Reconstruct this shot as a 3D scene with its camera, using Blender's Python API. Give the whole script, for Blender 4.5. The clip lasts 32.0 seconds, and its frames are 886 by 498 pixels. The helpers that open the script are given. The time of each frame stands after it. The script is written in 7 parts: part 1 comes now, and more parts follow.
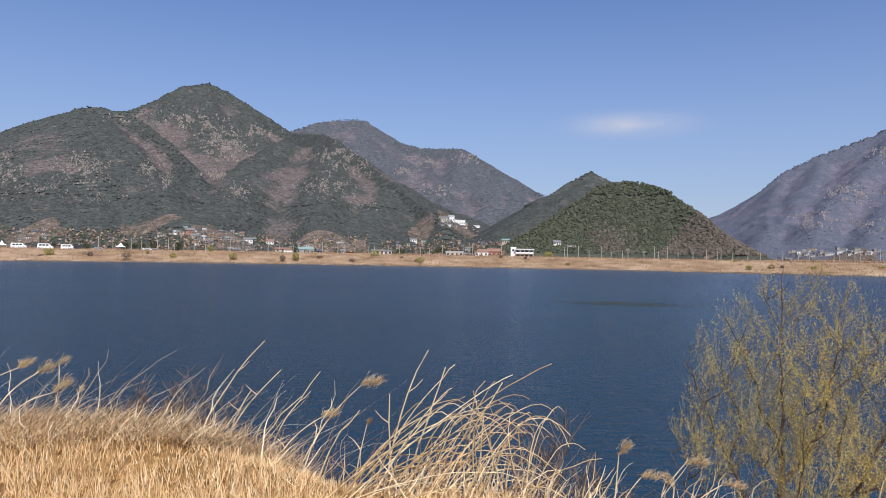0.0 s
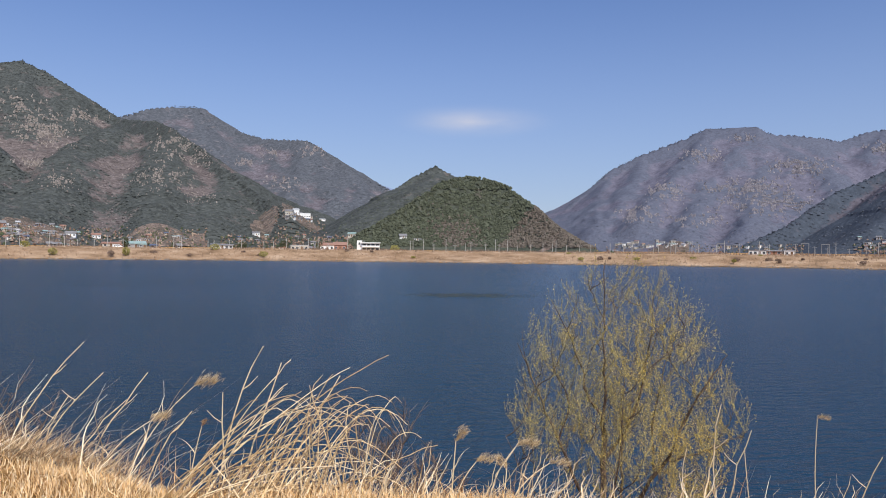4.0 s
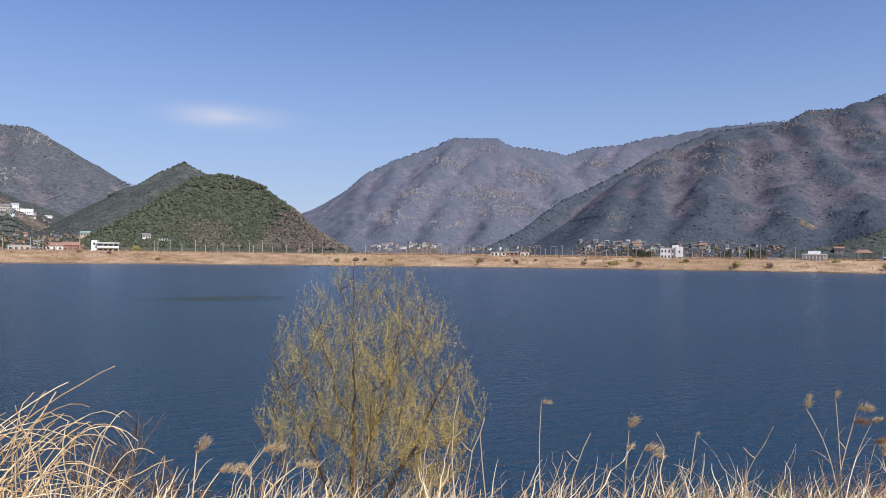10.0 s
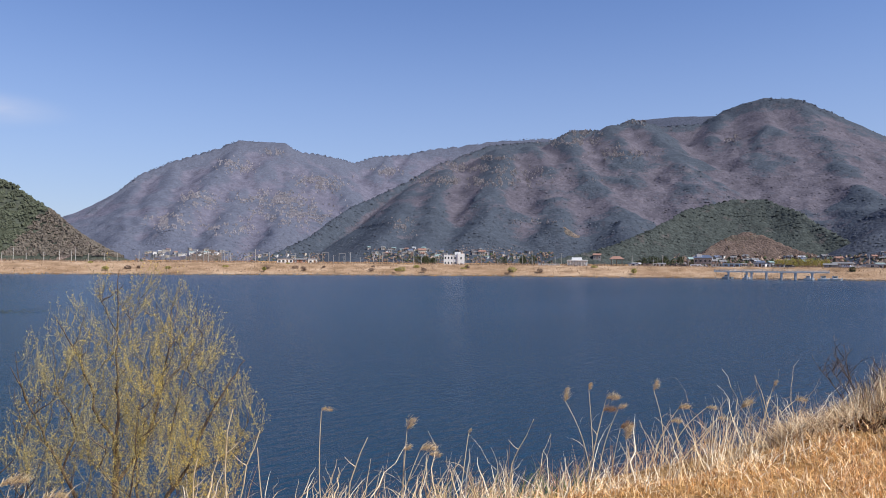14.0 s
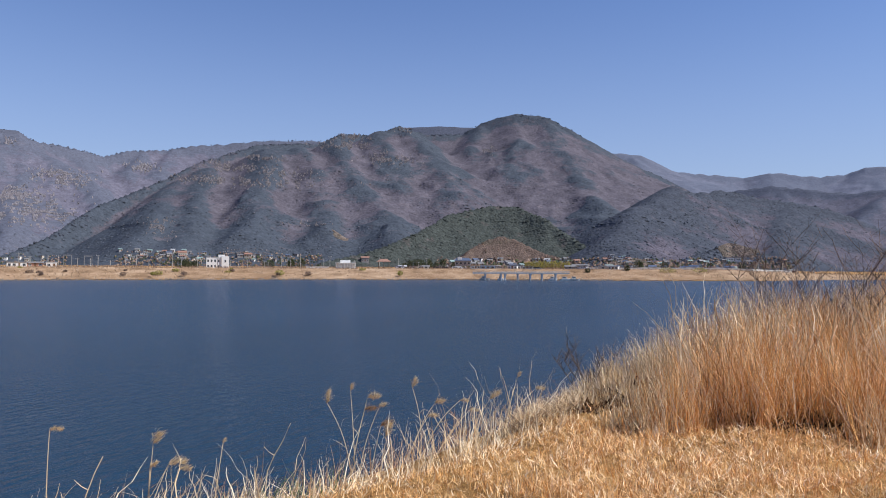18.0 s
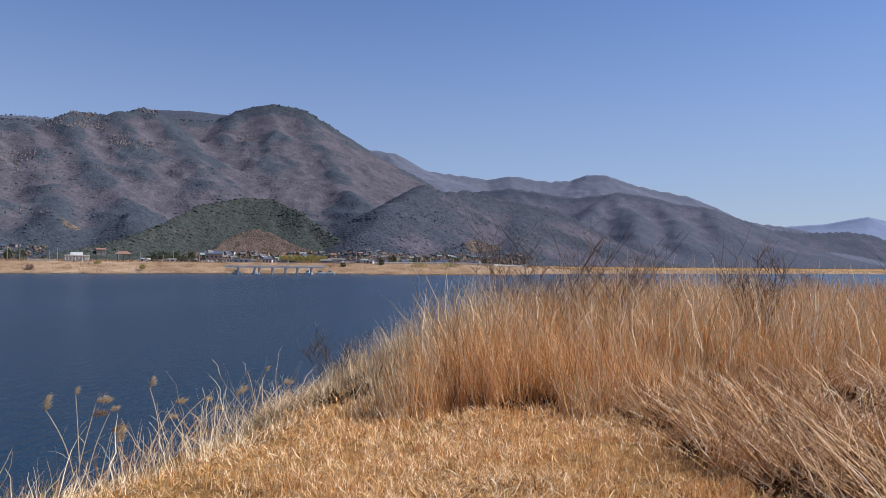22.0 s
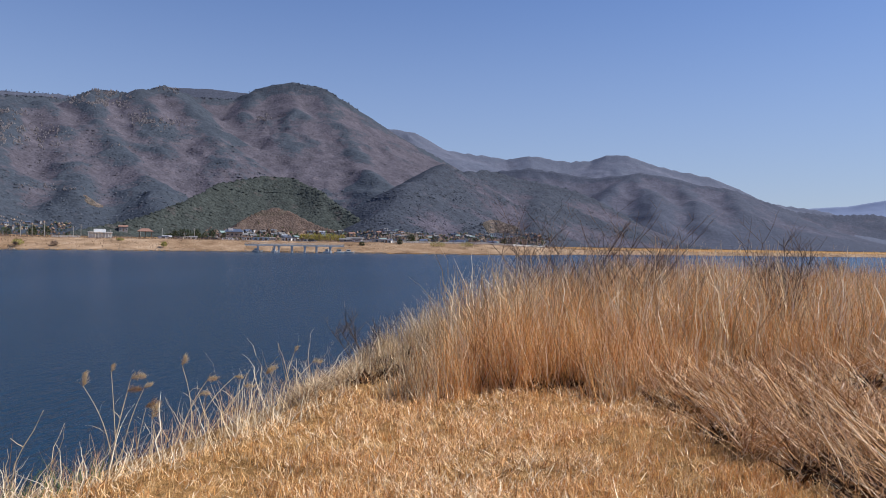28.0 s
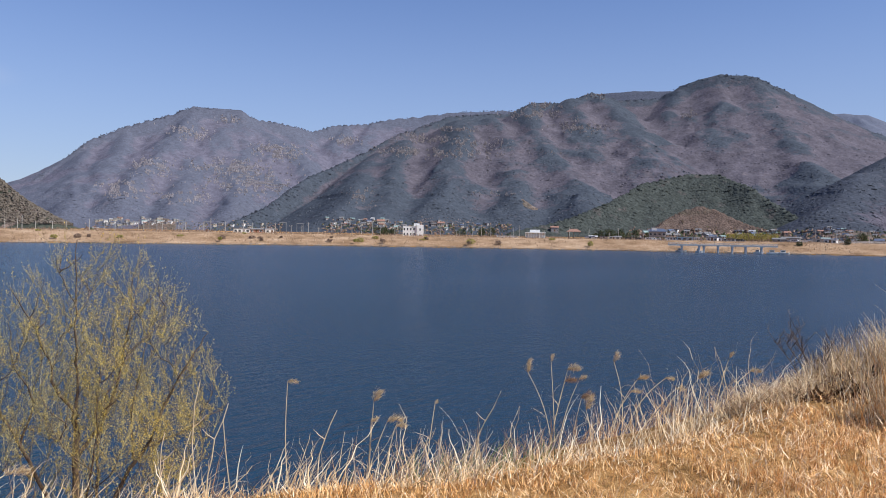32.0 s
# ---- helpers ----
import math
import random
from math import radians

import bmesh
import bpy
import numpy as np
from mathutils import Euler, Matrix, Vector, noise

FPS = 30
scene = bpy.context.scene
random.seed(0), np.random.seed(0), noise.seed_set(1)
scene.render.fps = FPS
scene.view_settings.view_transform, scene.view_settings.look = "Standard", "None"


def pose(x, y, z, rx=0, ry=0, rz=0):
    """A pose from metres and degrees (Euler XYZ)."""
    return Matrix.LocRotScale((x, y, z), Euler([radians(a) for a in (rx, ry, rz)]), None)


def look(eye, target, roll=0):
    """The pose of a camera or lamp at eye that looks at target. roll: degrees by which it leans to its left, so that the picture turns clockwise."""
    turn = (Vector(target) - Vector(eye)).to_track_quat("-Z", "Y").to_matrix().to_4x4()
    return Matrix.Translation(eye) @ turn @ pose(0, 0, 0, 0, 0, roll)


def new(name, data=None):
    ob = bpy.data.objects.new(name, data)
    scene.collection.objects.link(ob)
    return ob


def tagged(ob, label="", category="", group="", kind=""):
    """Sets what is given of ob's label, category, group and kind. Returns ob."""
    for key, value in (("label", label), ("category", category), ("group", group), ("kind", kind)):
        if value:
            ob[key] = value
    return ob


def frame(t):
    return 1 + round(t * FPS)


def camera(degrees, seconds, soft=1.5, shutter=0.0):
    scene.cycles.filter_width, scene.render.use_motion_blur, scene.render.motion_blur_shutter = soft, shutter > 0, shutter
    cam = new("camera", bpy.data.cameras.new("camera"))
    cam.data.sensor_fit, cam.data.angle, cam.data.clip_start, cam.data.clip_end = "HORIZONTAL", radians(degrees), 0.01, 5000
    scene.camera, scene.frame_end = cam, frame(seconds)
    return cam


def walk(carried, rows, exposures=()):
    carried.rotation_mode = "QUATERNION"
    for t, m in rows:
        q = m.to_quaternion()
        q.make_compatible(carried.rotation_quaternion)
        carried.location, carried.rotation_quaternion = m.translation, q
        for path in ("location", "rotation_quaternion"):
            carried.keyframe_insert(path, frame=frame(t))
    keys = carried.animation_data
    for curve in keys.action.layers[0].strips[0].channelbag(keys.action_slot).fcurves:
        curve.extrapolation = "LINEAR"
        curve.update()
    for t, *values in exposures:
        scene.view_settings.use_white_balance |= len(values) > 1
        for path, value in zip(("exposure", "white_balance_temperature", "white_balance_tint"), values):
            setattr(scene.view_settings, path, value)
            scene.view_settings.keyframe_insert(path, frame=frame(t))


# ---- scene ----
# ---- camera: a slow turn on the river bank, the phone held out at arm's length ----
cam = camera(63.39, 32.0, soft=1.0)
ROWS = [
    # seconds, x, y, z, then the turn about x, y and z in degrees
    (0, 0.000, -0.000, 1.600, 90.50, -1.00, -0.00),
    (0.5, 0.010, -0.001, 1.602, 90.44, -0.90, -1.71),
    (1, 0.019, -0.005, 1.604, 90.40, -0.86, -3.35),
    (1.5, 0.025, -0.008, 1.603, 90.35, -0.83, -4.97),
    (2, 0.033, -0.010, 1.600, 90.31, -0.78, -6.48),
    (2.5, 0.037, -0.012, 1.599, 90.27, -0.76, -7.98),
    (3, 0.044, -0.013, 1.597, 90.23, -0.69, -9.38),
    (3.5, 0.053, -0.017, 1.596, 90.20, -0.68, -10.79),
    (5.5, 0.082, -0.030, 1.599, 90.09, -0.65, -16.57),
    (6, 0.086, -0.032, 1.595, 90.12, -0.66, -18.06),
    (6.5, 0.095, -0.031, 1.592, 90.14, -0.61, -19.72),
    (7, 0.104, -0.026, 1.591, 90.17, -0.58, -21.31),
    (7.5, 0.103, -0.019, 1.590, 90.20, -0.62, -22.94),
    (8, 0.109, -0.021, 1.589, 90.25, -0.65, -24.71),
    (8.5, 0.114, -0.024, 1.588, 90.31, -0.68, -26.47),
    (9, 0.124, -0.029, 1.589, 90.37, -0.70, -28.09),
    (9.5, 0.131, -0.032, 1.595, 90.44, -0.72, -29.68),
    (10, 0.139, -0.037, 1.598, 90.49, -0.71, -31.49),
    (10.5, 0.145, -0.042, 1.600, 90.56, -0.72, -33.31),
    (11, 0.152, -0.051, 1.599, 90.65, -0.74, -35.17),
    (11.5, 0.157, -0.059, 1.596, 90.76, -0.76, -37.15),
    (12, 0.164, -0.070, 1.597, 90.85, -0.74, -39.25),
    (12.5, 0.170, -0.081, 1.596, 90.93, -0.69, -41.40),
    (13, 0.175, -0.094, 1.598, 91.02, -0.67, -43.62),
    (13.5, 0.188, -0.109, 1.601, 91.13, -0.58, -45.96),
    (14, 0.196, -0.117, 1.602, 91.21, -0.49, -48.27),
    (14.5, 0.203, -0.123, 1.599, 91.26, -0.55, -50.67),
    (16.5, 0.254, -0.150, 1.591, 91.48, -0.36, -59.59),
    (17, 0.265, -0.161, 1.590, 91.50, -0.34, -61.96),
    (17.5, 0.273, -0.180, 1.587, 91.52, -0.31, -64.18),
    (18, 0.278, -0.197, 1.586, 91.55, -0.24, -66.57),
    (18.5, 0.282, -0.214, 1.583, 91.55, -0.25, -69.11),
    (19, 0.288, -0.233, 1.585, 91.50, -0.17, -71.80),
    (19.5, 0.293, -0.253, 1.579, 91.48, -0.23, -74.70),
    (20, 0.294, -0.266, 1.574, 91.47, -0.34, -77.41),
    (20.5, 0.294, -0.278, 1.566, 91.42, -0.26, -80.02),
    (21, 0.295, -0.286, 1.560, 91.40, -0.33, -82.44),
    (21.5, 0.298, -0.287, 1.559, 91.33, -0.40, -84.43),
    (22, 0.301, -0.282, 1.562, 91.21, -0.53, -85.86),
    (22.5, 0.301, -0.276, 1.568, 91.09, -0.59, -87.00),
    (23, 0.303, -0.279, 1.571, 90.99, -0.75, -88.20),
    (23.5, 0.306, -0.291, 1.576, 90.85, -0.82, -89.66),
    (24, 0.299, -0.300, 1.577, 90.71, -0.81, -91.37),
    (24.5, 0.286, -0.303, 1.577, 90.64, -0.88, -92.99),
    (26.5, 0.207, -0.232, 1.596, 90.02, -1.17, -93.78),
    (27, 0.190, -0.214, 1.605, 89.85, -0.93, -92.31),
    (27.5, 0.175, -0.183, 1.613, 89.70, -0.95, -88.69),
    (28, 0.165, -0.158, 1.615, 89.56, -1.00, -84.41),
    (28.5, 0.166, -0.132, 1.609, 89.40, -0.96, -79.85),
    (29, 0.164, -0.108, 1.602, 89.34, -0.98, -75.45),
    (29.5, 0.162, -0.085, 1.602, 89.25, -1.18, -71.18),
    (30, 0.161, -0.071, 1.604, 89.15, -0.76, -67.02),
    (30.5, 0.156, -0.048, 1.610, 89.13, -0.71, -62.94),
    (31, 0.151, -0.031, 1.616, 89.09, -0.70, -58.73),
    (31.5, 0.146, -0.022, 1.618, 89.09, -0.71, -54.61),
    (32, 0.141, -0.018, 1.619, 88.96, -0.99, -51.56),
]
walk(cam, [(t, pose(x, y, z, rx, ry, rz)) for t, x, y, z, rx, ry, rz in ROWS], ((0, 0.18), (8, 0.26), (13, 0.38), (18, 0.30), (22, 0.14), (27.5, 0.12), (32, 0.30)))

# ---- sky, sun and exposure ----
SUN_AZ, SUN_EL = 168.0, 48.0          # degrees clockwise from +y, and above the horizon
world = bpy.data.worlds.new("world")
scene.world = world
world.use_nodes = True
wn, wl = world.node_tree.nodes, world.node_tree.links
wn.clear()
w_out = wn.new("ShaderNodeOutputWorld")
w_bg = wn.new("ShaderNodeBackground")
w_bg.inputs["Strength"].default_value = 0.104
w_sky = wn.new("ShaderNodeTexSky")
w_sky.sky_type = "NISHITA"
w_sky.sun_disc = False
w_sky.sun_elevation = radians(SUN_EL)
w_sky.sun_rotation = radians(SUN_AZ)
w_sky.altitude = 60
w_sky.air_density, w_sky.dust_density, w_sky.ozone_density = 1.0, 0.12, 3.2
w_hsv = wn.new("ShaderNodeHueSaturation")
w_hsv.inputs["Saturation"].default_value = 1.22
w_hsv.inputs["Hue"].default_value = 0.514
wl.new(w_sky.outputs["Color"], w_hsv.inputs["Color"])
# one thin wisp of cloud, drawn out along the horizon
w_tc = wn.new("ShaderNodeTexCoord")
w_map = wn.new("ShaderNodeMapping")
w_map.vector_type = "TEXTURE"
w_map.inputs["Location"].default_value = (math.sin(radians(14.6)), math.cos(radians(14.6)), 0.178)
w_map.inputs["Rotation"].default_value = (0, 0, radians(-14.6))
w_map.inputs["Scale"].default_value = (0.125, 0.3, 0.027)
w_grad = wn.new("ShaderNodeTexGradient")
w_grad.gradient_type = "QUADRATIC_SPHERE"
w_noise = wn.new("ShaderNodeTexNoise")
w_noise.inputs["Scale"].default_value = 3.2
w_noise.inputs["Detail"].default_value = 6
w_nmap = wn.new("ShaderNodeMapping")
w_nmap.inputs["Scale"].default_value = (4, 4, 16)
w_mul = wn.new("ShaderNodeMath")
w_mul.operation = "MULTIPLY"
w_amt = wn.new("ShaderNodeMath")
w_amt.operation = "MULTIPLY"
w_amt.inputs[1].default_value = 1.6
w_mix = wn.new("ShaderNodeMix")
w_mix.data_type = "RGBA"
w_mix.inputs["B"].default_value = (5.0, 5.2, 6.2, 1)
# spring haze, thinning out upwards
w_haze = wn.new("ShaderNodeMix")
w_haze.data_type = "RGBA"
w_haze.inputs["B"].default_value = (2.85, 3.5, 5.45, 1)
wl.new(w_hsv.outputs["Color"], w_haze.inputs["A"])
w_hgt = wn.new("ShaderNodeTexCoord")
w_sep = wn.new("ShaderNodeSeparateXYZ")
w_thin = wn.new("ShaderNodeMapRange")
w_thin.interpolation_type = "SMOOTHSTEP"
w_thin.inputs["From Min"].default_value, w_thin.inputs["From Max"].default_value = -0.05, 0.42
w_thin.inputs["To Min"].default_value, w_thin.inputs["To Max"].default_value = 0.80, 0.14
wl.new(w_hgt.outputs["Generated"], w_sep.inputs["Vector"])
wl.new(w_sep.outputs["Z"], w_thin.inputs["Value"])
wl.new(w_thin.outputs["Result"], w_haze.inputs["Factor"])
wl.new(w_tc.outputs["Generated"], w_map.inputs["Vector"])
wl.new(w_map.outputs["Vector"], w_grad.inputs["Vector"])
wl.new(w_tc.outputs["Generated"], w_nmap.inputs["Vector"])
wl.new(w_nmap.outputs["Vector"], w_noise.inputs["Vector"])
wl.new(w_grad.outputs["Fac"], w_mul.inputs[0])
wl.new(w_noise.outputs["Fac"], w_mul.inputs[1])
wl.new(w_mul.outputs[0], w_amt.inputs[0])
wl.new(w_amt.outputs[0], w_mix.inputs["Factor"])
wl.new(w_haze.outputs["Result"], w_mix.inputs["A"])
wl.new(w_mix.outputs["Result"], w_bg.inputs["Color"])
wl.new(w_bg.outputs["Background"], w_out.inputs["Surface"])

sun = new("sun", bpy.data.lights.new("sun", "SUN"))
sun.data.energy, sun.data.angle, sun.data.color = 5.0, radians(0.53), (1.0, 0.95, 0.87)
_a, _e = radians(SUN_AZ), radians(SUN_EL)
sun.matrix_world = look((0, 0, 60), (-60 * math.sin(_a) * math.cos(_e), -60 * math.cos(_a) * math.cos(_e), 60 - 60 * math.sin(_e)))

# ---- small tools ----
rng = np.random.default_rng(7)
WATER_Z = -4.0


def vnoise(x, y, seed=0):
    """Smooth value noise in 0..1 on arrays."""
    xi, yi = np.floor(x).astype(np.int64), np.floor(y).astype(np.int64)
    fx, fy = x - xi, y - yi
    fx, fy = fx * fx * (3 - 2 * fx), fy * fy * (3 - 2 * fy)

    def h(a, b):
        n = (a * 374761393 + b * 668265263 + seed * 974634771) & 0xFFFFFFFF
        n = ((n ^ (n >> 13)) * 1274126177) & 0xFFFFFFFF
        return ((n ^ (n >> 16)) & 0xFFFF) / 65535.0
    return (h(xi, yi) * (1 - fx) + h(xi + 1, yi) * fx) * (1 - fy) + (h(xi, yi + 1) * (1 - fx) + h(xi + 1, yi + 1) * fx) * fy


def fbm(x, y, octaves=4, seed=0):
    total, amp, norm = 0.0, 1.0, 0.0
    for k in range(octaves):
        total, norm = total + amp * vnoise(x, y, seed + k * 17), norm + amp
        x, y, amp = x * 2.03 + 11.7, y * 2.03 - 5.3, amp * 0.5
    return total / norm


def mesh_np(name, verts, faces, smooth=False):
    """A mesh from numpy arrays: verts (n, 3) and a list of (m, k) face arrays."""
    me = bpy.data.meshes.new(name)
    verts = np.ascontiguousarray(verts, dtype=np.float32)
    me.vertices.add(len(verts))
    me.vertices.foreach_set("co", verts.ravel())
    faces = [f for f in faces if len(f)]
    loops = np.concatenate([f.ravel() for f in faces]).astype(np.int32)
    sizes = np.concatenate([np.full(len(f), f.shape[1]) for f in faces])
    starts = np.concatenate([[0], np.cumsum(sizes)[:-1]]).astype(np.int32)
    me.loops.add(len(loops))
    me.loops.foreach_set("vertex_index", loops)
    me.polygons.add(len(sizes))
    me.polygons.foreach_set("loop_start", starts)
    me.polygons.foreach_set("use_smooth", np.full(len(sizes), bool(smooth)))
    me.update(calc_edges=True)
    me.validate()
    return me


def grid_faces(n, m, keep=None):
    """Quads of an n x m grid of vertices (row by row)."""
    i = (np.arange(n - 1)[:, None] * m + np.arange(m - 1)[None, :])
    q = np.stack([i, i + 1, i + m + 1, i + m], -1).reshape(-1, 4)
    return q if keep is None else q[keep.ravel()]


def polar(az, d, el=None):
    """World place at a bearing, a distance and (if given) an angle of height seen from the eye."""
    a = radians(az)
    p = (d * math.sin(a), d * math.cos(a))
    return p if el is None else (*p, 1.6 + d * math.tan(radians(el)))


# ---- materials ----
def material(name, rough=0.8, metal=0.0, spec=0.3):
    m = bpy.data.materials.new(name)
    m.use_nodes = True
    b = m.node_tree.nodes["Principled BSDF"]
    b.inputs["Roughness"].default_value, b.inputs["Metallic"].default_value = rough, metal
    b.inputs["Specular IOR Level"].default_value = spec
    return m, m.node_tree.nodes, m.node_tree.links, b


def ramp_node(n, stops):
    r = n.new("ShaderNodeValToRGB")
    while len(r.color_ramp.elements) < len(stops):
        r.color_ramp.elements.new(0.5)
    for e, (pos, col) in zip(r.color_ramp.elements, stops):
        e.position, e.color = pos, (*col, 1)
    return r


def noise_node(n, l, scale, detail=4, rough=0.55, stretch=None, distort=0.0):
    g = n.new("ShaderNodeNewGeometry")
    t = n.new("ShaderNodeTexNoise")
    t.inputs["Scale"].default_value, t.inputs["Detail"].default_value = scale, detail
    t.inputs["Roughness"].default_value, t.inputs["Distortion"].default_value = rough, distort
    if stretch:
        mp = n.new("ShaderNodeMapping")
        mp.inputs["Scale"].default_value = stretch
        l.new(g.outputs["Position"], mp.inputs["Vector"])
        l.new(mp.outputs["Vector"], t.inputs["Vector"])
    else:
        l.new(g.outputs["Position"], t.inputs["Vector"])
    return t


def mix_rgb(n, l, fac, a, b, mode="MIX"):
    x = n.new("ShaderNodeMix")
    x.data_type, x.blend_type = "RGBA", mode
    for key, v in (("Factor", fac), ("A", a), ("B", b)):
        if isinstance(v, (int, float)):
            x.inputs[key].default_value = v
        elif isinstance(v, tuple):
            x.inputs[key].default_value = (*v, 1)
        else:
            l.new(v, x.inputs[key])
    return x.outputs["Result"]


def bump_into(n, l, bsdf, height, strength=0.4, distance=0.05):
    b = n.new("ShaderNodeBump")
    b.inputs["Strength"].default_value, b.inputs["Distance"].default_value = strength, distance
    l.new(height, b.inputs["Height"])
    l.new(b.outputs["Normal"], bsdf.inputs["Normal"])


def island_material(name, stops, patch=None, patch_scale=0.5, rough=0.85, spec=0.15, lucent=0.0, amount=0.45):
    """Blades, leaves and crowns: each loose piece takes its own shade; broad patches shift the whole."""
    m, n, l, b = material(name, rough, 0, spec)
    g = n.new("ShaderNodeNewGeometry")
    r = ramp_node(n, stops)
    l.new(g.outputs["Random Per Island"], r.inputs["Fac"])
    col = r.outputs["Color"]
    if patch:
        t = noise_node(n, l, patch_scale, 4)
        pr = ramp_node(n, [(0.40, (0, 0, 0)), (0.62, (1, 1, 1))])
        l.new(t.outputs["Fac"], pr.inputs["Fac"])
        sc = n.new("ShaderNodeMath")
        sc.operation = "MULTIPLY"
        sc.inputs[1].default_value = amount
        l.new(pr.outputs["Color"], sc.inputs[0])
        col = mix_rgb(n, l, sc.outputs[0], col, patch)
    l.new(col, b.inputs["Base Color"])
    if lucent:
        tr = n.new("ShaderNodeBsdfTranslucent")
        l.new(col, tr.inputs["Color"])
        mx = n.new("ShaderNodeMixShader")
        mx.inputs["Fac"].default_value = lucent
        out = n["Material Output"]
        l.new(b.outputs["BSDF"], mx.inputs[1])
        l.new(tr.outputs["BSDF"], mx.inputs[2])
        l.new(mx.outputs["Shader"], out.inputs["Surface"])
    return m


def plain_material(name, col, rough=0.7, metal=0.0, spec=0.3, vary=0.25, scale=3.0, bump=0.0, detail=5):
    """A painted, plastered or wooden surface with grain and stains at two scales."""
    m, n, l, b = material(name, rough, metal, spec)
    t = noise_node(n, l, scale, detail)
    t2 = noise_node(n, l, scale * 0.13, 3)
    dark = tuple(c * (1 - vary) for c in col)
    lite = tuple(min(c * (1 + vary * 0.6), 0.95) for c in col)
    r = ramp_node(n, [(0.3, dark), (0.7, lite)])
    l.new(t.outputs["Fac"], r.inputs["Fac"])
    r2 = ramp_node(n, [(0.35, (1 - vary * 0.6,) * 3), (0.6, (1, 1, 1))])
    l.new(t2.outputs["Fac"], r2.inputs["Fac"])
    l.new(mix_rgb(n, l, 1.0, r.outputs["Color"], r2.outputs["Color"], "MULTIPLY"), b.inputs["Base Color"])
    if bump:
        bump_into(n, l, b, t.outputs["Fac"], 0.6, bump)
    return m


def terrain_material(name, woods, pine, earth, scale=0.010, pine_cut=0.52, fine=0.14, soft=0.0, canopy=0.28, cover=True):
    """A wooded slope: bare woods, patches of pine and bare earth, with a canopy-sized grain."""
    m, n, l, b = material(name, 0.95, 0, 0.05)
    big = noise_node(n, l, scale, 6, 0.62, None, 0.6)
    mid = noise_node(n, l, scale * 5, 5, 0.6)
    grain = noise_node(n, l, fine, 3, 0.7)
    rw = ramp_node(n, [(0.25, tuple(c * 0.72 for c in woods)), (0.75, tuple(c * 1.25 for c in woods))])
    l.new(mid.outputs["Fac"], rw.inputs["Fac"])
    rp = ramp_node(n, [(pine_cut - 0.06, (0, 0, 0)), (pine_cut + 0.06, (1, 1, 1))])
    if cover:
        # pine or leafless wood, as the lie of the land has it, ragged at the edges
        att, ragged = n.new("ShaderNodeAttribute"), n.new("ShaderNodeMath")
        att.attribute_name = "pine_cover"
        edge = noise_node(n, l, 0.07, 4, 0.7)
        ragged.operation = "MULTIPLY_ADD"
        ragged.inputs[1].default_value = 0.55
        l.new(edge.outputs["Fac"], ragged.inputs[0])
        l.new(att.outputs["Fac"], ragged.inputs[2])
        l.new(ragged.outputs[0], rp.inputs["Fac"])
    else:
        l.new(big.outputs["Fac"], rp.inputs["Fac"])
    col = mix_rgb(n, l, rp.outputs["Color"], rw.outputs["Color"], pine)
    re = ramp_node(n, [(0.60, (0, 0, 0)), (0.70, (1, 1, 1))])
    l.new(mid.outputs["Fac"], re.inputs["Fac"])
    se = n.new("ShaderNodeMath")
    se.operation = "MULTIPLY"
    se.inputs[1].default_value = 0.55
    l.new(re.outputs["Color"], se.inputs[0])
    col = mix_rgb(n, l, se.outputs[0], col, earth)
    # soft evens the tones; the far slopes use it to paint in haze
    rg = ramp_node(n, [(0.3, (0.62 + 0.28 * soft,) * 3), (0.7, (1.2 - 0.15 * soft,) * 3)])
    l.new(grain.outputs["Fac"], rg.inputs["Fac"])
    col = mix_rgb(n, l, 1.0, col, rg.outputs["Color"], "MULTIPLY")
    # single crowns
    cell = n.new("ShaderNodeTexVoronoi")
    cell.inputs["Scale"].default_value = canopy
    spot = n.new("ShaderNodeNewGeometry")
    l.new(spot.outputs["Position"], cell.inputs["Vector"])
    tone = n.new("ShaderNodeSeparateColor")
    l.new(cell.outputs["Color"], tone.inputs["Color"])
    rc = ramp_node(n, [(0.0, (0.68 + 0.26 * soft,) * 3), (1.0, (1.32 - 0.26 * soft,) * 3)])
    l.new(tone.outputs["Red"], rc.inputs["Fac"])
    l.new(mix_rgb(n, l, 1.0, col, rc.outputs["Color"], "MULTIPLY"), b.inputs["Base Color"])
    bump_into(n, l, b, cell.outputs["Distance"], 0.55 - 0.35 * soft, -3.0)
    return m


# ground: trampled straw, soil and river gravel
M_ground, n, l, b = material("dry_straw_ground", 0.95, 0, 0.05)
g1, g2, g3 = noise_node(n, l, 9.0, 6, 0.65), noise_node(n, l, 0.9, 4), noise_node(n, l, 70.0, 3, 0.7, (1, 1, 0.3))
r1 = ramp_node(n, [(0.25, (0.08, 0.045, 0.02)), (0.5, (0.50, 0.30, 0.125)), (0.75, (0.76, 0.52, 0.25))])
l.new(g1.outputs["Fac"], r1.inputs["Fac"])
r2 = ramp_node(n, [(0.35, (0.6, 0.55, 0.5)), (0.65, (1.1, 1.05, 1.0))])
l.new(g2.outputs["Fac"], r2.inputs["Fac"])
r3 = ramp_node(n, [(0.3, (0.5, 0.5, 0.5)), (0.65, (1.15, 1.15, 1.15))])
l.new(g3.outputs["Fac"], r3.inputs["Fac"])
l.new(mix_rgb(n, l, 1.0, mix_rgb(n, l, 1.0, r1.outputs["Color"], r2.outputs["Color"], "MULTIPLY"), r3.outputs["Color"], "MULTIPLY"), b.inputs["Base Color"])
bump_into(n, l, b, g3.outputs["Fac"], 0.9, 0.03)

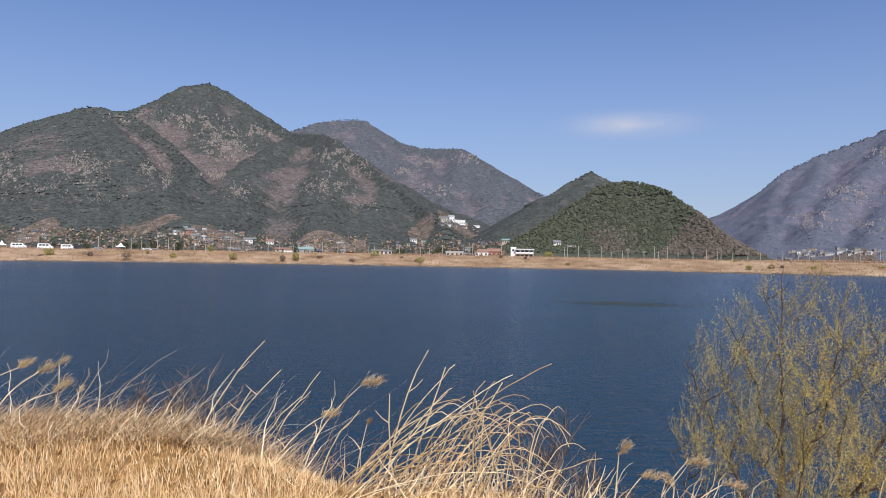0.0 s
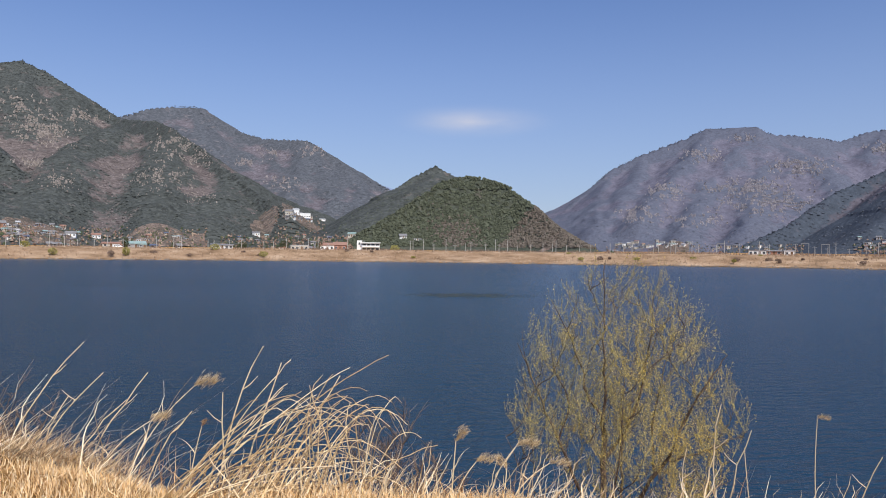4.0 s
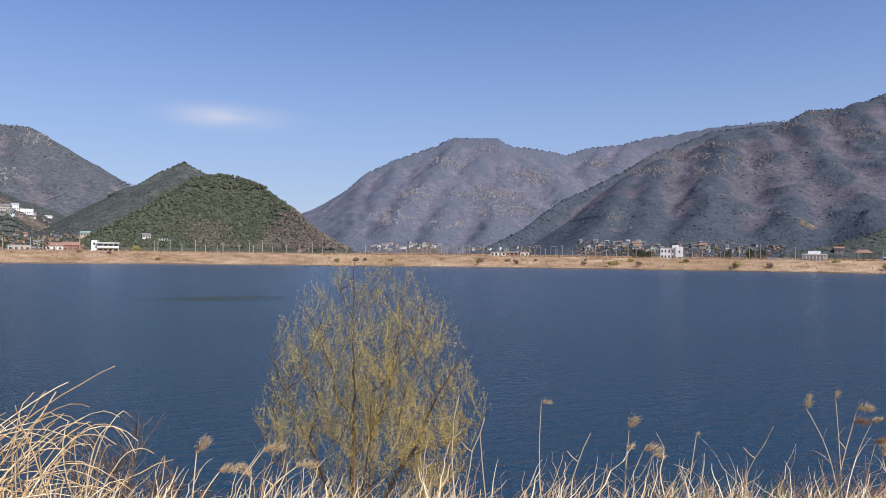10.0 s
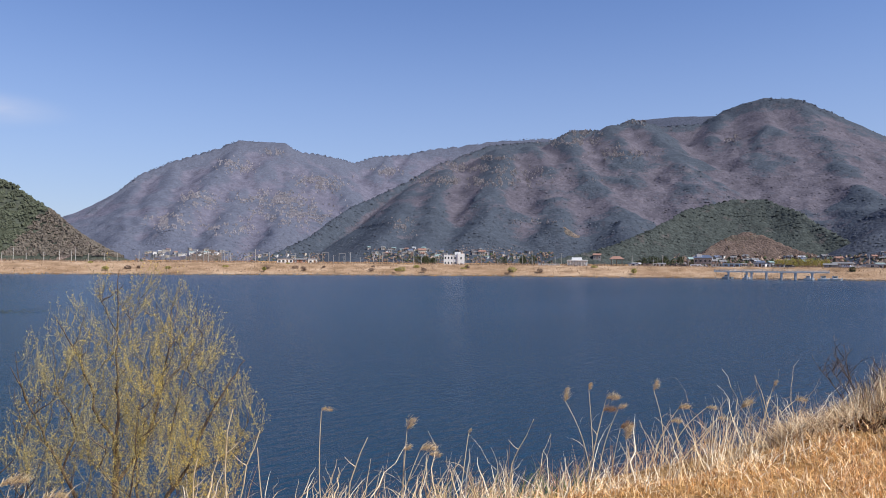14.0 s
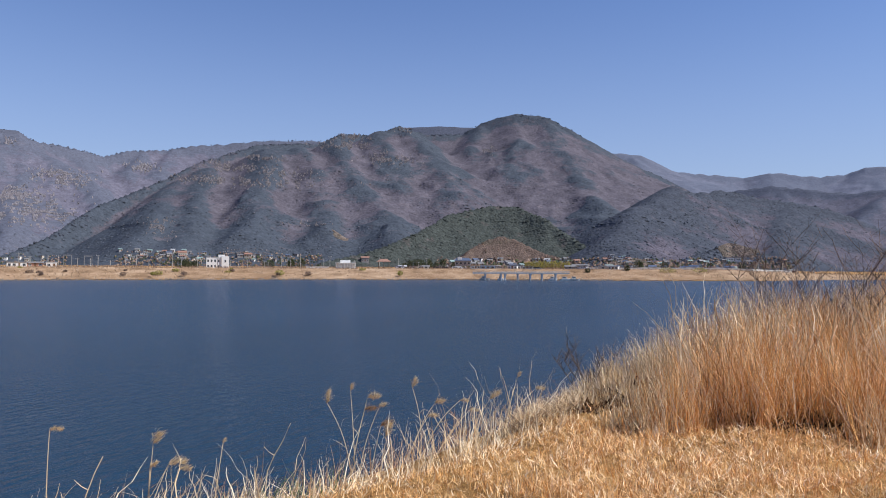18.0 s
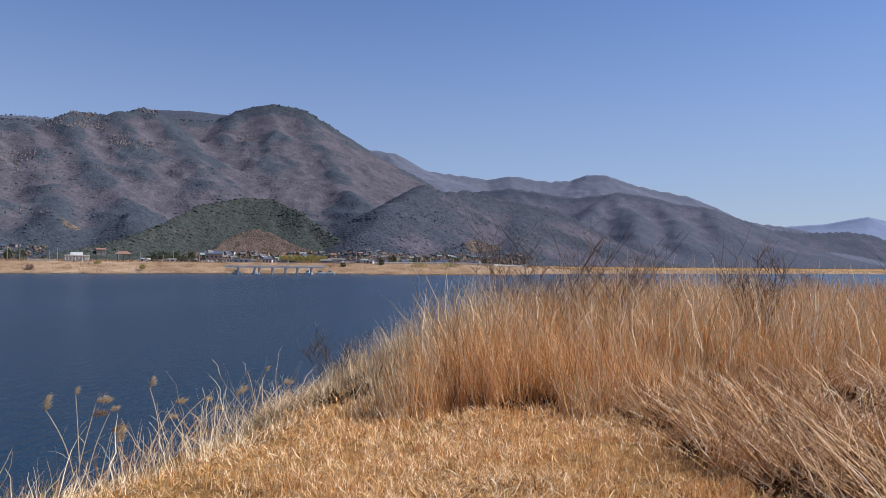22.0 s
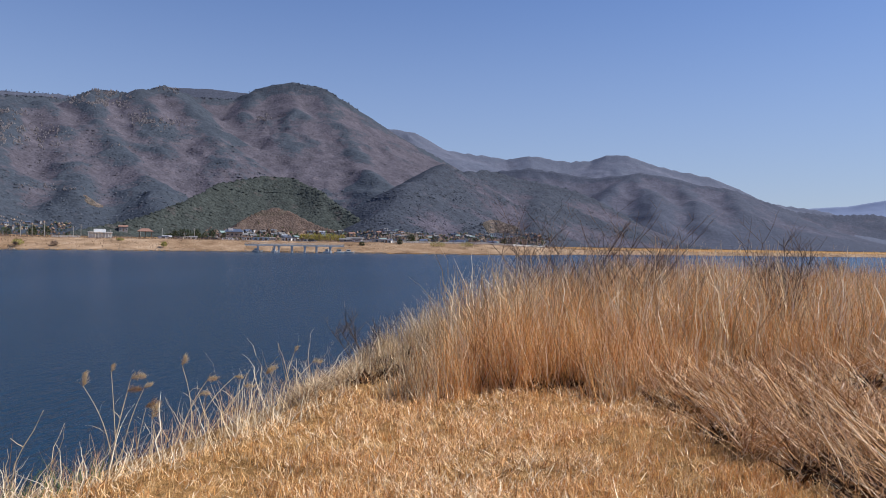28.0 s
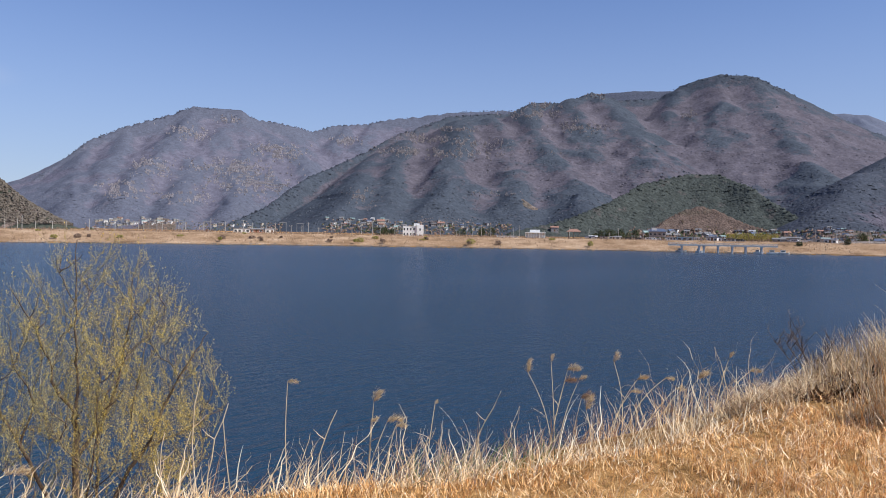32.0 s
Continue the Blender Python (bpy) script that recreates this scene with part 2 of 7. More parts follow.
# far bank: bleached grass with strips of brown scrub and pale soil
M_bank, n, l, b = material("bleached_bank_grass", 0.95, 0, 0.05)
g1, g2, g3 = noise_node(n, l, 0.10, 5, 0.6, (1, 1, 5)), noise_node(n, l, 1.1, 4, 0.7), noise_node(n, l, 0.03, 3, 0.5)
r1 = ramp_node(n, [(0.30, (0.17, 0.115, 0.075)), (0.45, (0.31, 0.215, 0.14)), (0.60, (0.40, 0.29, 0.20)), (0.75, (0.50, 0.39, 0.29))])
l.new(g1.outputs["Fac"], r1.inputs["Fac"])
r2 = ramp_node(n, [(0.3, (0.72, 0.69, 0.66)), (0.7, (1.12, 1.12, 1.12))])
l.new(g2.outputs["Fac"], r2.inputs["Fac"])
r3 = ramp_node(n, [(0.4, (0.84, 0.80, 0.76)), (0.6, (1.05, 1.05, 1.05))])
l.new(g3.outputs["Fac"], r3.inputs["Fac"])
l.new(mix_rgb(n, l, 1.0, mix_rgb(n, l, 1.0, r1.outputs["Color"], r2.outputs["Color"], "MULTIPLY"), r3.outputs["Color"], "MULTIPLY"), b.inputs["Base Color"])
bump_into(n, l, b, g2.outputs["Fac"], 0.7, 0.4)

# river water: dark green-blue body under a wind-ruffled surface
M_water, n, l, b = material("river_water", 0.22, 0, 0.44)
b.inputs["Base Color"].default_value = (0.0065, 0.030, 0.058, 1)
b.inputs["Specular Tint"].default_value = (0.80, 0.93, 1.0, 1)
wa = noise_node(n, l, 1.5, 3, 0.6, (0.55, 1.5, 1.0), 0.4)
wb = noise_node(n, l, 5.5, 2, 0.6, (0.6, 1.4, 1.0), 0.3)
wc = noise_node(n, l, 0.02, 3, 0.5, (0.5, 1.5, 1.0))
wadd = n.new("ShaderNodeMath")
wadd.operation = "MULTIPLY_ADD"
wadd.inputs[1].default_value = 0.35
l.new(wb.outputs["Fac"], wadd.inputs[0])
l.new(wa.outputs["Fac"], wadd.inputs[2])
wr = ramp_node(n, [(0.35, (0.55, 0.55, 0.55)), (0.7, (1, 1, 1))])
l.new(wc.outputs["Fac"], wr.inputs["Fac"])
wbump = n.new("ShaderNodeBump")
wbump.inputs["Distance"].default_value = 0.40
l.new(wr.outputs["Color"], wbump.inputs["Strength"])
l.new(wadd.outputs[0], wbump.inputs["Height"])
l.new(wbump.outputs["Normal"], b.inputs["Normal"])

M_hill = terrain_material("pine_hill", (0.098, 0.092, 0.080), (0.066, 0.074, 0.058), (0.128, 0.110, 0.094), 0.012, 0.5, soft=0.4)
M_left = terrain_material("left_wooded_slope", (0.134, 0.114, 0.112), (0.065, 0.072, 0.070), (0.185, 0.156, 0.146), 0.009, 0.5, soft=0.2, canopy=0.24)
# distance haze is painted into this slope's bluish tint
M_back = terrain_material("hazed_back_slope", (0.134, 0.122, 0.140), (0.086, 0.094, 0.110), (0.190, 0.164, 0.168), 0.007, 0.5, soft=0.4, canopy=0.2)
# bluer and paler than its woods: haze over two kilometres, put into the colour
M_mid = terrain_material("hazed_middle_slope", (0.122, 0.120, 0.160), (0.098, 0.108, 0.146), (0.150, 0.142, 0.172), 0.009, 0.5, soft=0.75, canopy=0.2)
# the blue-violet cast is air haze mixed into wood and pine colours
M_main = terrain_material("hazed_main_slope", (0.099, 0.092, 0.114), (0.057, 0.069, 0.090), (0.124, 0.105, 0.118), 0.0065, 0.5, soft=0.7, canopy=0.22)
M_dome = terrain_material("pine_shoulder", (0.092, 0.083, 0.084), (0.054, 0.063, 0.060), (0.108, 0.090, 0.090), 0.010, 0.5, soft=0.4, canopy=0.3)
# painted haze tints this and the next two, paler with distance
M_east1 = terrain_material("hazed_east_front_slope", (0.096, 0.090, 0.116), (0.056, 0.065, 0.086), (0.120, 0.102, 0.112), 0.006, 0.5, soft=0.5, canopy=0.24)
M_east2 = terrain_material("hazed_east_middle_slope", (0.096, 0.098, 0.132), (0.072, 0.082, 0.114), (0.10, 0.10, 0.128), 0.006, 0.5, soft=0.7)
M_east3 = terrain_material("hazed_east_back_slope", (0.128, 0.140, 0.190), (0.110, 0.125, 0.172), (0.135, 0.145, 0.188), 0.006, 0.5, soft=0.9)
# thick air painted in: a flat pale blue in place of woods
M_far = plain_material("hazed_distant_range", (0.195, 0.240, 0.355), 0.95, 0, 0.0, 0.06, 0.01)
M_scar = terrain_material("brushy_knoll", (0.118, 0.088, 0.076), (0.080, 0.072, 0.054), (0.185, 0.138, 0.112), 0.02, 0.60, canopy=0.6, soft=0.5, cover=False)

# ---- the ground: near bank, river bed, far bank and plain in one sheet ----
CREST = [(-400, 60), (-60, 16), (-9, 8.2), (-5, 7.0), (-2.2, 6.25), (-0.75, 5.1), (0.5, 4.9), (1.2, 4.75), (2.6, 3.95), (3.9, 3.1), (4.95, 2.62), (5.6, 2.32),
         (6.5, 2.02), (7.1, 1.92), (8.2, 1.92), (9.5, 1.9), (10.5, 1.7), (11.6, 1.1), (15, 0.2), (20, -2.0), (25, -6.5), (29, -12), (34, -18), (46, -29), (90, -64), (200, -142), (1000, -715), (3000, -2145)]


def crest_offset(x, y):
    """Metres from the edge of the near bank: positive towards the river."""
    best, side = np.full(np.shape(x), 1e9), np.zeros(np.shape(x))
    for (x0, y0), (x1, y1) in zip(CREST, CREST[1:]):
        dx, dy = x1 - x0, y1 - y0
        t = np.clip(((x - x0) * dx + (y - y0) * dy) / (dx * dx + dy * dy), 0, 1)
        px, py = x - x0 - t * dx, y - y0 - t * dy
        d = np.hypot(px, py)
        s = np.sign(dx * py - dy * px)
        side = np.where(d < best - 1e-9, s, side)
        best = np.minimum(d, best)
    return best * side


def shore_distance(az):
    """Distance from the eye to the far waterline at a bearing in degrees."""
    return np.interp(az, [-180, -120, -70, -31, 0, 30, 60, 80, 90, 100, 110, 125, 180], [900, 900, 480, 362, 350, 340, 352, 365, 390, 520, 630, 900, 900])


def hummock(x, y):
    """Laid-down grass heaps on the landward side."""
    z = 0.0
    for hx, hy, rx, ry, h in ((6.6, -2.6, 1.6, 1.2, 0.10), (5.2, -3.3, 1.2, 1.2, 0.10), (8.2, -3.8, 2.0, 1.7, 0.16), (4.6, -1.9, 0.9, 0.7, 0.06),
                              (-2.9, 6.0, 1.9, 0.7, 0.06), (7.8, 2.2, 0.9, 0.6, 0.06)):
        z = z + h * np.exp(-(((x - hx) / rx) ** 2 + ((y - hy) / ry) ** 2))
    return z


def ground_z(x, y):
    x, y = np.asarray(x, float), np.asarray(y, float)
    s = crest_offset(x, y)
    r = np.hypot(x, y)
    az = np.degrees(np.arctan2(x, y))
    bumps = (fbm(x * 0.7, y * 0.7, 3, 3) - 0.5) * 0.16 * np.clip(r / 4, 0, 1)
    t = np.clip(s + 0.3, 0, None)
    near = np.maximum(-0.44 * t + 0.12 * np.clip(t, 0, 1) * (1 - np.clip(t, 0, 1)), -7.0) + bumps + hummock(x, y)
    e = r - shore_distance(az)
    far = np.where(e < 0, WATER_Z + 0.2 * np.maximum(e, -30) - 0.2,
                   np.where(e < 3, WATER_Z - 0.2 + e * 0.35, np.where(e < 20, -3.15 + (e - 3) * 0.25, 1.1 + np.clip(e - 20, 0, 700) * 0.004)))
    lift = np.interp(az, [88, 97, 125, 150], [1, 0.45, 0.45, 1])
    far = np.where(e > 0, WATER_Z - 0.2 + (far - WATER_Z + 0.2) * lift, far)
    far = far + lift * np.where(e > 1, (fbm(x * 0.12, y * 0.12, 3, 9) - 0.5) * 0.9, 0) * np.clip(e / 10, 0, 1)
    return np.where(r < 150, near, np.maximum(near, far))


def build_ground():
    az = np.concatenate([np.arange(-180, -40, 2.0), np.arange(-40, 130, 0.5), np.arange(130, 180.1, 2.0)])
    near = np.concatenate([np.linspace(0.05, 3, 10), np.geomspace(3.15, 30, 110), np.geomspace(32, 250, 40)])
    past = np.array([-40, -20, -10, -5, -2, 0, 1.5, 3, 5, 8, 11, 14, 17, 20, 24, 30, 40, 55, 75, 100, 140, 200, 280, 400, 600, 900, 1500, 2500, 4300.])
    a = np.radians(az)[None, :]
    sd = shore_distance(az)[None, :]
    r = np.concatenate([np.repeat(near[:, None], len(az), 1), np.minimum(sd + past[:, None], 4950)], 0)
    x, y = r * np.sin(a), r * np.cos(a)
    z = ground_z(x, y)
    me = mesh_np("ground", np.stack([x, y, z], -1).reshape(-1, 3), [grid_faces(*r.shape)[:, ::-1]], True)
    ob = new("ground", me)
    me.materials.append(M_ground)
    tagged(ob, "dry straw-covered river bank and far flood plain", "ground", kind="structure")


build_ground()


def build_far_bank():
    """The dry bank above the far waterline, as a sheet of matted grass and soil over the ground."""
    az, e = np.arange(-40, 122, 0.2)[None, :], np.array([0.8, 1.5, 2.5, 4, 6, 8, 10.5, 13, 16, 19, 21, 24, 28, 33, 40.])[:, None]
    r = shore_distance(az) + e + (fbm(az * 1.3, e * 0.02, 3, 401) - 0.5) * 1.6
    x, y = r * np.sin(np.radians(az)), r * np.cos(np.radians(az))
    z = ground_z(x, y) + 0.25 - 0.6 * (e > 38) + (fbm(x / 3.0, y / 3.0, 3, 403) - 0.5) * 0.5 * (e > 1)
    me = mesh_np("far_bank", np.stack([x, y, z], -1).reshape(-1, 3), [grid_faces(*r.shape)[:, ::-1]], True)
    me.materials.append(M_bank)
    tagged(new("far_bank", me), "dry pinkish-tan grass bank across the river", "bank", kind="structure")


build_far_bank()


def build_water():
    az, r = np.radians(np.arange(-180, 181, 3.0))[None, :], np.geomspace(2, 3000, 40)[:, None]
    x, y = r * np.sin(az), r * np.cos(az)
    me = mesh_np("river", np.stack([x, y, np.full_like(x, WATER_Z)], -1).reshape(-1, 3), [grid_faces(*x.shape)[:, ::-1]], True)
    me.materials.append(M_water)
    tagged(new("water", me), "dark blue wind-rippled river water", "river", kind="structure")


build_water()


# ---- mountains: ridges as lines in plan, with slopes that fall away from them ----
class Massif:
    """Ridges, each a list of (bearing, angle of height, distance), and how steeply the ground falls from them."""

    def __init__(self, ridges, slope, rough=1.0, seed=0, floor=1.2, spurs=(), spacing=0.0, fall=0.40):
        self.slope, self.rough, self.seed, self.floor = slope, rough, seed, floor
        rnd = random.Random(seed)
        lines = []
        self.segs = [(polar(a0, d0, e0 - 0.28), polar(a1, d1, e1 - 0.28), 1) for r in spurs for (a0, e0, d0), (a1, e1, d1) in zip(r, r[1:])]
        for ridge in ridges:
            pts, due = [polar(a, d, e) for a, e, d in ridge], spacing * 0.5
            for p, q in zip(pts, pts[1:]):
                self.segs.append((p, q, 0))
                ln = math.hypot(q[0] - p[0], q[1] - p[1])
                while spacing and due < ln:
                    x, y, z = (a + (b - a) * due / ln for a, b in zip(p, q))
                    due += spacing * rnd.uniform(0.75, 1.25)
                    if z < 70:
                        continue
                    # a spur that runs down towards the river, winding a little
                    ang = math.atan2(-y, -x) + radians(rnd.uniform(-34, 34))
                    run, line = (z - 6) / (fall * rnd.uniform(0.95, 1.2)), [(x, y, z - 14)]
                    for k in range(1, 5):
                        ang += radians(rnd.uniform(-16, 16))
                        x, y = x + math.cos(ang) * run / 4, y + math.sin(ang) * run / 4
                        line.append((x, y, (z - 14) * (1 - k / 4) ** rnd.uniform(0.95, 1.15) + 2))
                    lines.append(line)
                due -= ln
        for line in lines:
            self.segs += [(p, q, 2) for p, q in zip(line, line[1:])]
        span = [math.degrees(math.atan2(p[0], p[1])) for seg in self.segs for p in seg[:2]]
        self.span = (min(span) - 14, max(span) + 14)

    def height(self, x, y):
        sd = self.seed
        wx, wy = x + (fbm(x / 190, y / 190, 4, sd) - 0.5) * 90, y + (fbm(x / 190, y / 190, 4, sd + 5) - 0.5) * 90
        best, crest = np.full(x.shape, -1e9), np.full(x.shape, 1e9)
        for (x0, y0, z0), (x1, y1, z1), spur in self.segs:
            dx, dy = x1 - x0, y1 - y0
            q = dx * dx + dy * dy + 1e-6
            px, py = (wx, wy) if spur == 2 else (0.65 * x + 0.35 * wx, 0.65 * y + 0.35 * wy) if spur else (x, y)
            t = np.clip(((px - x0) * dx + (py - y0) * dy) / q, 0, 1)
            d = np.hypot(px - x0 - t * dx, py - y0 - t * dy)
            zr = z0 + t * (z1 - z0)
            if spur:
                h = zr - (0.63 if spur == 1 else 0.60) * (np.sqrt(d * d + 260) - 16)
            else:
                h = zr - self.slope * (1.55 * 130 * (1 - np.exp(-d / 130)) + 0.80 * d)
                crest = np.minimum(crest, d)
            # a soft union, so that spurs grow out of the slope
            hi, lo = np.maximum(best, h), np.minimum(best, h)
            best = hi + 6.0 * np.log1p(np.exp(np.clip((lo - hi) / 6.0, -30, 0))) * np.clip((crest - 15) / 90, 0, 1)
        amp = np.clip((crest - 8) / 170, 0, 1) * np.clip(best / 70, 0, 1) * self.rough
        gully = np.abs(fbm(x / 95, y / 95, 3, sd + 9) - 0.5) * 2
        fine = np.abs(fbm(x / 42, y / 42, 2, sd + 19) - 0.5) * 2
        best = best + amp * ((0.4 - gully) * 15 + (0.4 - fine) * 8)
        best = best + (fbm(x / 24, y / 24, 2, sd + 31) - 0.5) * 4.0 * np.clip(best / 40, 0, 1)
        w = 7.0
        return np.where(best > 60, best, w * np.log1p(np.exp(np.clip(best, -200, 60) / w)) - 2.0)


def blur(z, n, axis):
    """A running mean over 2n + 1 cells."""
    pad = [(0, 0), (0, 0)]
    pad[axis] = (n + 1, n)
    c = np.cumsum(np.pad(z, pad, mode="edge"), axis=axis)
    k = 2 * n + 1
    return (c[k:] - c[:-k]) / k if axis == 0 else (c[:, k:] - c[:, :-k]) / k


def build_massif(name, label, massif, az0, az1, d0, d1, mat, step=0.12, rows=200, pine=0.0, low=0.24):
    """pine: how much of the slope is evergreen; it grows on ribs and low down, the hollows stay leafless."""
    deg, far = np.arange(az0, az1, step), np.linspace(d0, d1, rows)
    az, d = np.radians(deg)[:, None], far[None, :]
    x, y = d * np.sin(az), d * np.cos(az)
    z = massif.height(x, y)
    massif.view = (deg, far, np.maximum.accumulate((z - 1.6) / d, axis=1))
    up = z > massif.floor - 1.0
    keep = up[:-1, :-1] | up[1:, :-1] | up[:-1, 1:] | up[1:, 1:]
    me = mesh_np(name, np.stack([x, y, np.maximum(z, -3)], -1).reshape(-1, 3), [grid_faces(*x.shape, keep)[:, ::-1]], True)
    me.materials.append(mat)
    wide, deep = max(2, int(60 / (np.radians(step) * (d0 + d1) / 2))), max(2, int(60 / (far[1] - far[0])))
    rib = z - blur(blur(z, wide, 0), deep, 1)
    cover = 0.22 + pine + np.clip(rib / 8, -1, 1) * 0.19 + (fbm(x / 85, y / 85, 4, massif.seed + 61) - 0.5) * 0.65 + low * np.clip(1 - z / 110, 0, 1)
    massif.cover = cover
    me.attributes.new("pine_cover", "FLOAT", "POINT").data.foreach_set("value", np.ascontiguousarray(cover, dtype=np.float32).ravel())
    return tagged(new(name, me), label, "mountain", kind="structure")


LEFT = Massif([
    [(-46, 5.0, 1250), (-38, 6.2, 1300), (-31.8, 7.57, 1300), (-29.9, 8.46, 1300), (-28.5, 9.18, 1300), (-27.3, 9.97, 1300), (-26, 10.22, 1300), (-24.1, 10.06, 1290),
     (-22.6, 9.22, 1230), (-20.6, 7.72, 1120), (-19, 5.94, 1000)],
    [(-24.1, 10.02, 1300), (-24.1, 10.02, 1700), (-22.3, 10.87, 1740), (-20.3, 12.19, 1750), (-18.3, 12.58, 1750), (-17.1, 12.15, 1740), (-15.4, 11.23, 1700),
     (-13.7, 10.29, 1640), (-12.1, 9.26, 1560)],
    [(-12.1, 9.26, 1560), (-9.7, 9.28, 1350), (-8.4, 8.82, 1260), (-6.2, 7.14, 1150), (-4.3, 5.85, 1050), (-2.1, 4.11, 950), (0.2, 2.8, 850)]], 0.46, 1.0, 2, spurs=[[(-12.6, 8.98, 1360), (-14.1, 7.6, 1230), (-15.8, 6.4, 1080), (-17.1, 4.53, 920), (-18.3, 2.26, 760)],
    [(-26.2, 10.09, 1290), (-24.4, 7.93, 1130), (-23.1, 6.32, 1010), (-21.3, 4.43, 880), (-20.1, 2.29, 740)],
    [(-29.5, 8.88, 1290), (-29.0, 7.07, 1130), (-28.4, 5.16, 980), (-28.0, 2.4, 780)],
    [(-18.6, 12.43, 1740), (-18.1, 10.57, 1630), (-17.3, 8.53, 1530)],
    [(-21.0, 11.56, 1740), (-20.2, 9.62, 1620), (-18.9, 7.75, 1510)],
    [(-15.0, 11.05, 1640), (-14.8, 9.36, 1560), (-15.3, 7.84, 1490)],
    [(-27.5, 9.87, 1290), (-26.7, 7.66, 1120), (-26.1, 5.31, 960), (-25.7, 2.5, 780)],
    [(-8.4, 8.56, 1250), (-9.0, 6.6, 1080), (-9.7, 4.37, 920), (-10.0, 2.14, 760)],
    [(-4.3, 6.03, 1080), (-5.4, 4.26, 940), (-6.3, 2.23, 790)],
    [(-31.2, 7.94, 1290), (-31.0, 5.74, 1080), (-30.8, 2.67, 840)]])
BACK = Massif([
    [(-13.5, 8.8, 2100), (-12.1, 9.43, 2200), (-10.2, 10.17, 2250), (-8.4, 10.51, 2300), (-6.4, 10.59, 2300), (-5.5, 9.89, 2280), (-4.4, 9.13, 2240), (-1.9, 8.49, 2150), (1.4, 8.5, 2050),
     (2.8, 7.63, 2000), (5.1, 6.1, 1900), (8.0, 4.83, 1800), (12, 3, 1700)]], 0.46, 1.0, 41, spurs=[[(-6.3, 10.47, 2290), (-6.6, 9.1, 2180), (-7.5, 7.97, 2080)],
    [(-3.9, 9.06, 2240), (-3.2, 7.44, 2080), (-3.0, 5.44, 1900), (-2.1, 3.66, 1700)],
    [(1.4, 8.46, 2060), (0.6, 6.4, 1860), (0.2, 4.38, 1660), (0.0, 2.58, 1450)],
    [(1.4, 8.46, 2060), (2.6, 6.43, 1860), (3.6, 4.21, 1640)],
    [(-1.2, 8.41, 2130), (-1.0, 6.37, 1930), (-1.4, 4.13, 1700)],
    [(-8.9, 10.45, 2300), (-8.1, 9.18, 2200)],
    [(4.2, 6.89, 1930), (5.4, 4.9, 1750), (5.4, 3.11, 1550)]])
HILL_BACK = Massif([
    [(4.3, 2.19, 760), (6.5, 3.79, 800), (8.3, 4.92, 830), (10, 6.03, 860), (11.6, 6.77, 880), (13, 6.1, 860), (14.7, 5.57, 820)]], 0.40, 0.4, 63,
    spurs=[[(11.6, 6.7, 880), (10.6, 5.2, 800), (9.0, 3.4, 720)], [(8.3, 4.9, 830), (7.2, 3.4, 740)]])
HILL = Massif([
    [(5.4, 1.3, 600), (9.6, 3.95, 650), (12.2, 5.5, 680), (13.7, 6.01, 690), (16, 5.77, 690), (17.7, 5.03, 670), (19.3, 3.82, 640), (20.9, 2.47, 600), (22.1, 1.3, 560), (23.1, 0.6, 530)]],
    0.40, 0.4, 61)
MIDDLE = Massif([
    [(17, 0.3, 1800), (20.9, 2.61, 1950), (23.2, 4.66, 2050), (25.4, 6.49, 2120), (27.6, 7.56, 2160), (30.3, 8.5, 2200), (32.3, 9.36, 2220), (35.7, 9.29, 2220), (36.8, 8.72, 2230), (39.3, 8.4, 2280),
     (41.1, 7.99, 2350), (42.8, 8.49, 2400), (45.4, 8.74, 2450), (47.5, 9.19, 2480), (49.5, 9.37, 2500), (52.7, 9.84, 2520), (55.4, 9.97, 2520), (58, 9.9, 2500)],
    ], 0.46, 1.0, 83, spurs=[[(35.3, 9.2, 2220), (34.3, 7.52, 2080), (32.7, 5.86, 1930), (31.7, 3.69, 1700), (30.8, 1.66, 1450)],
    [(32.3, 9.19, 2200), (31.2, 7.27, 2040), (29.5, 5.24, 1850), (27.7, 2.74, 1580)],
    [(36.3, 8.63, 2230), (38.0, 7.66, 2150), (39.4, 6.64, 2060), (41.1, 4.86, 1880)],
    [(36.4, 8.54, 2230), (36.2, 6.42, 2020), (35.8, 3.96, 1750), (34.9, 1.93, 1480)],
    [(27.6, 7.48, 2150), (27.2, 5.42, 1960), (25.9, 3.16, 1700)],
    [(24.9, 5.9, 2080), (25.0, 4.03, 1880), (24.1, 1.78, 1560)],
    [(38.8, 8.45, 2280), (40.4, 6.85, 2160), (41.5, 5.08, 2000)],
    [(43.7, 8.65, 2400), (42.8, 7.05, 2250), (43.1, 5.08, 2060)],
    [(45.8, 9.07, 2450), (44.8, 7.46, 2300), (44.6, 5.94, 2150)]])
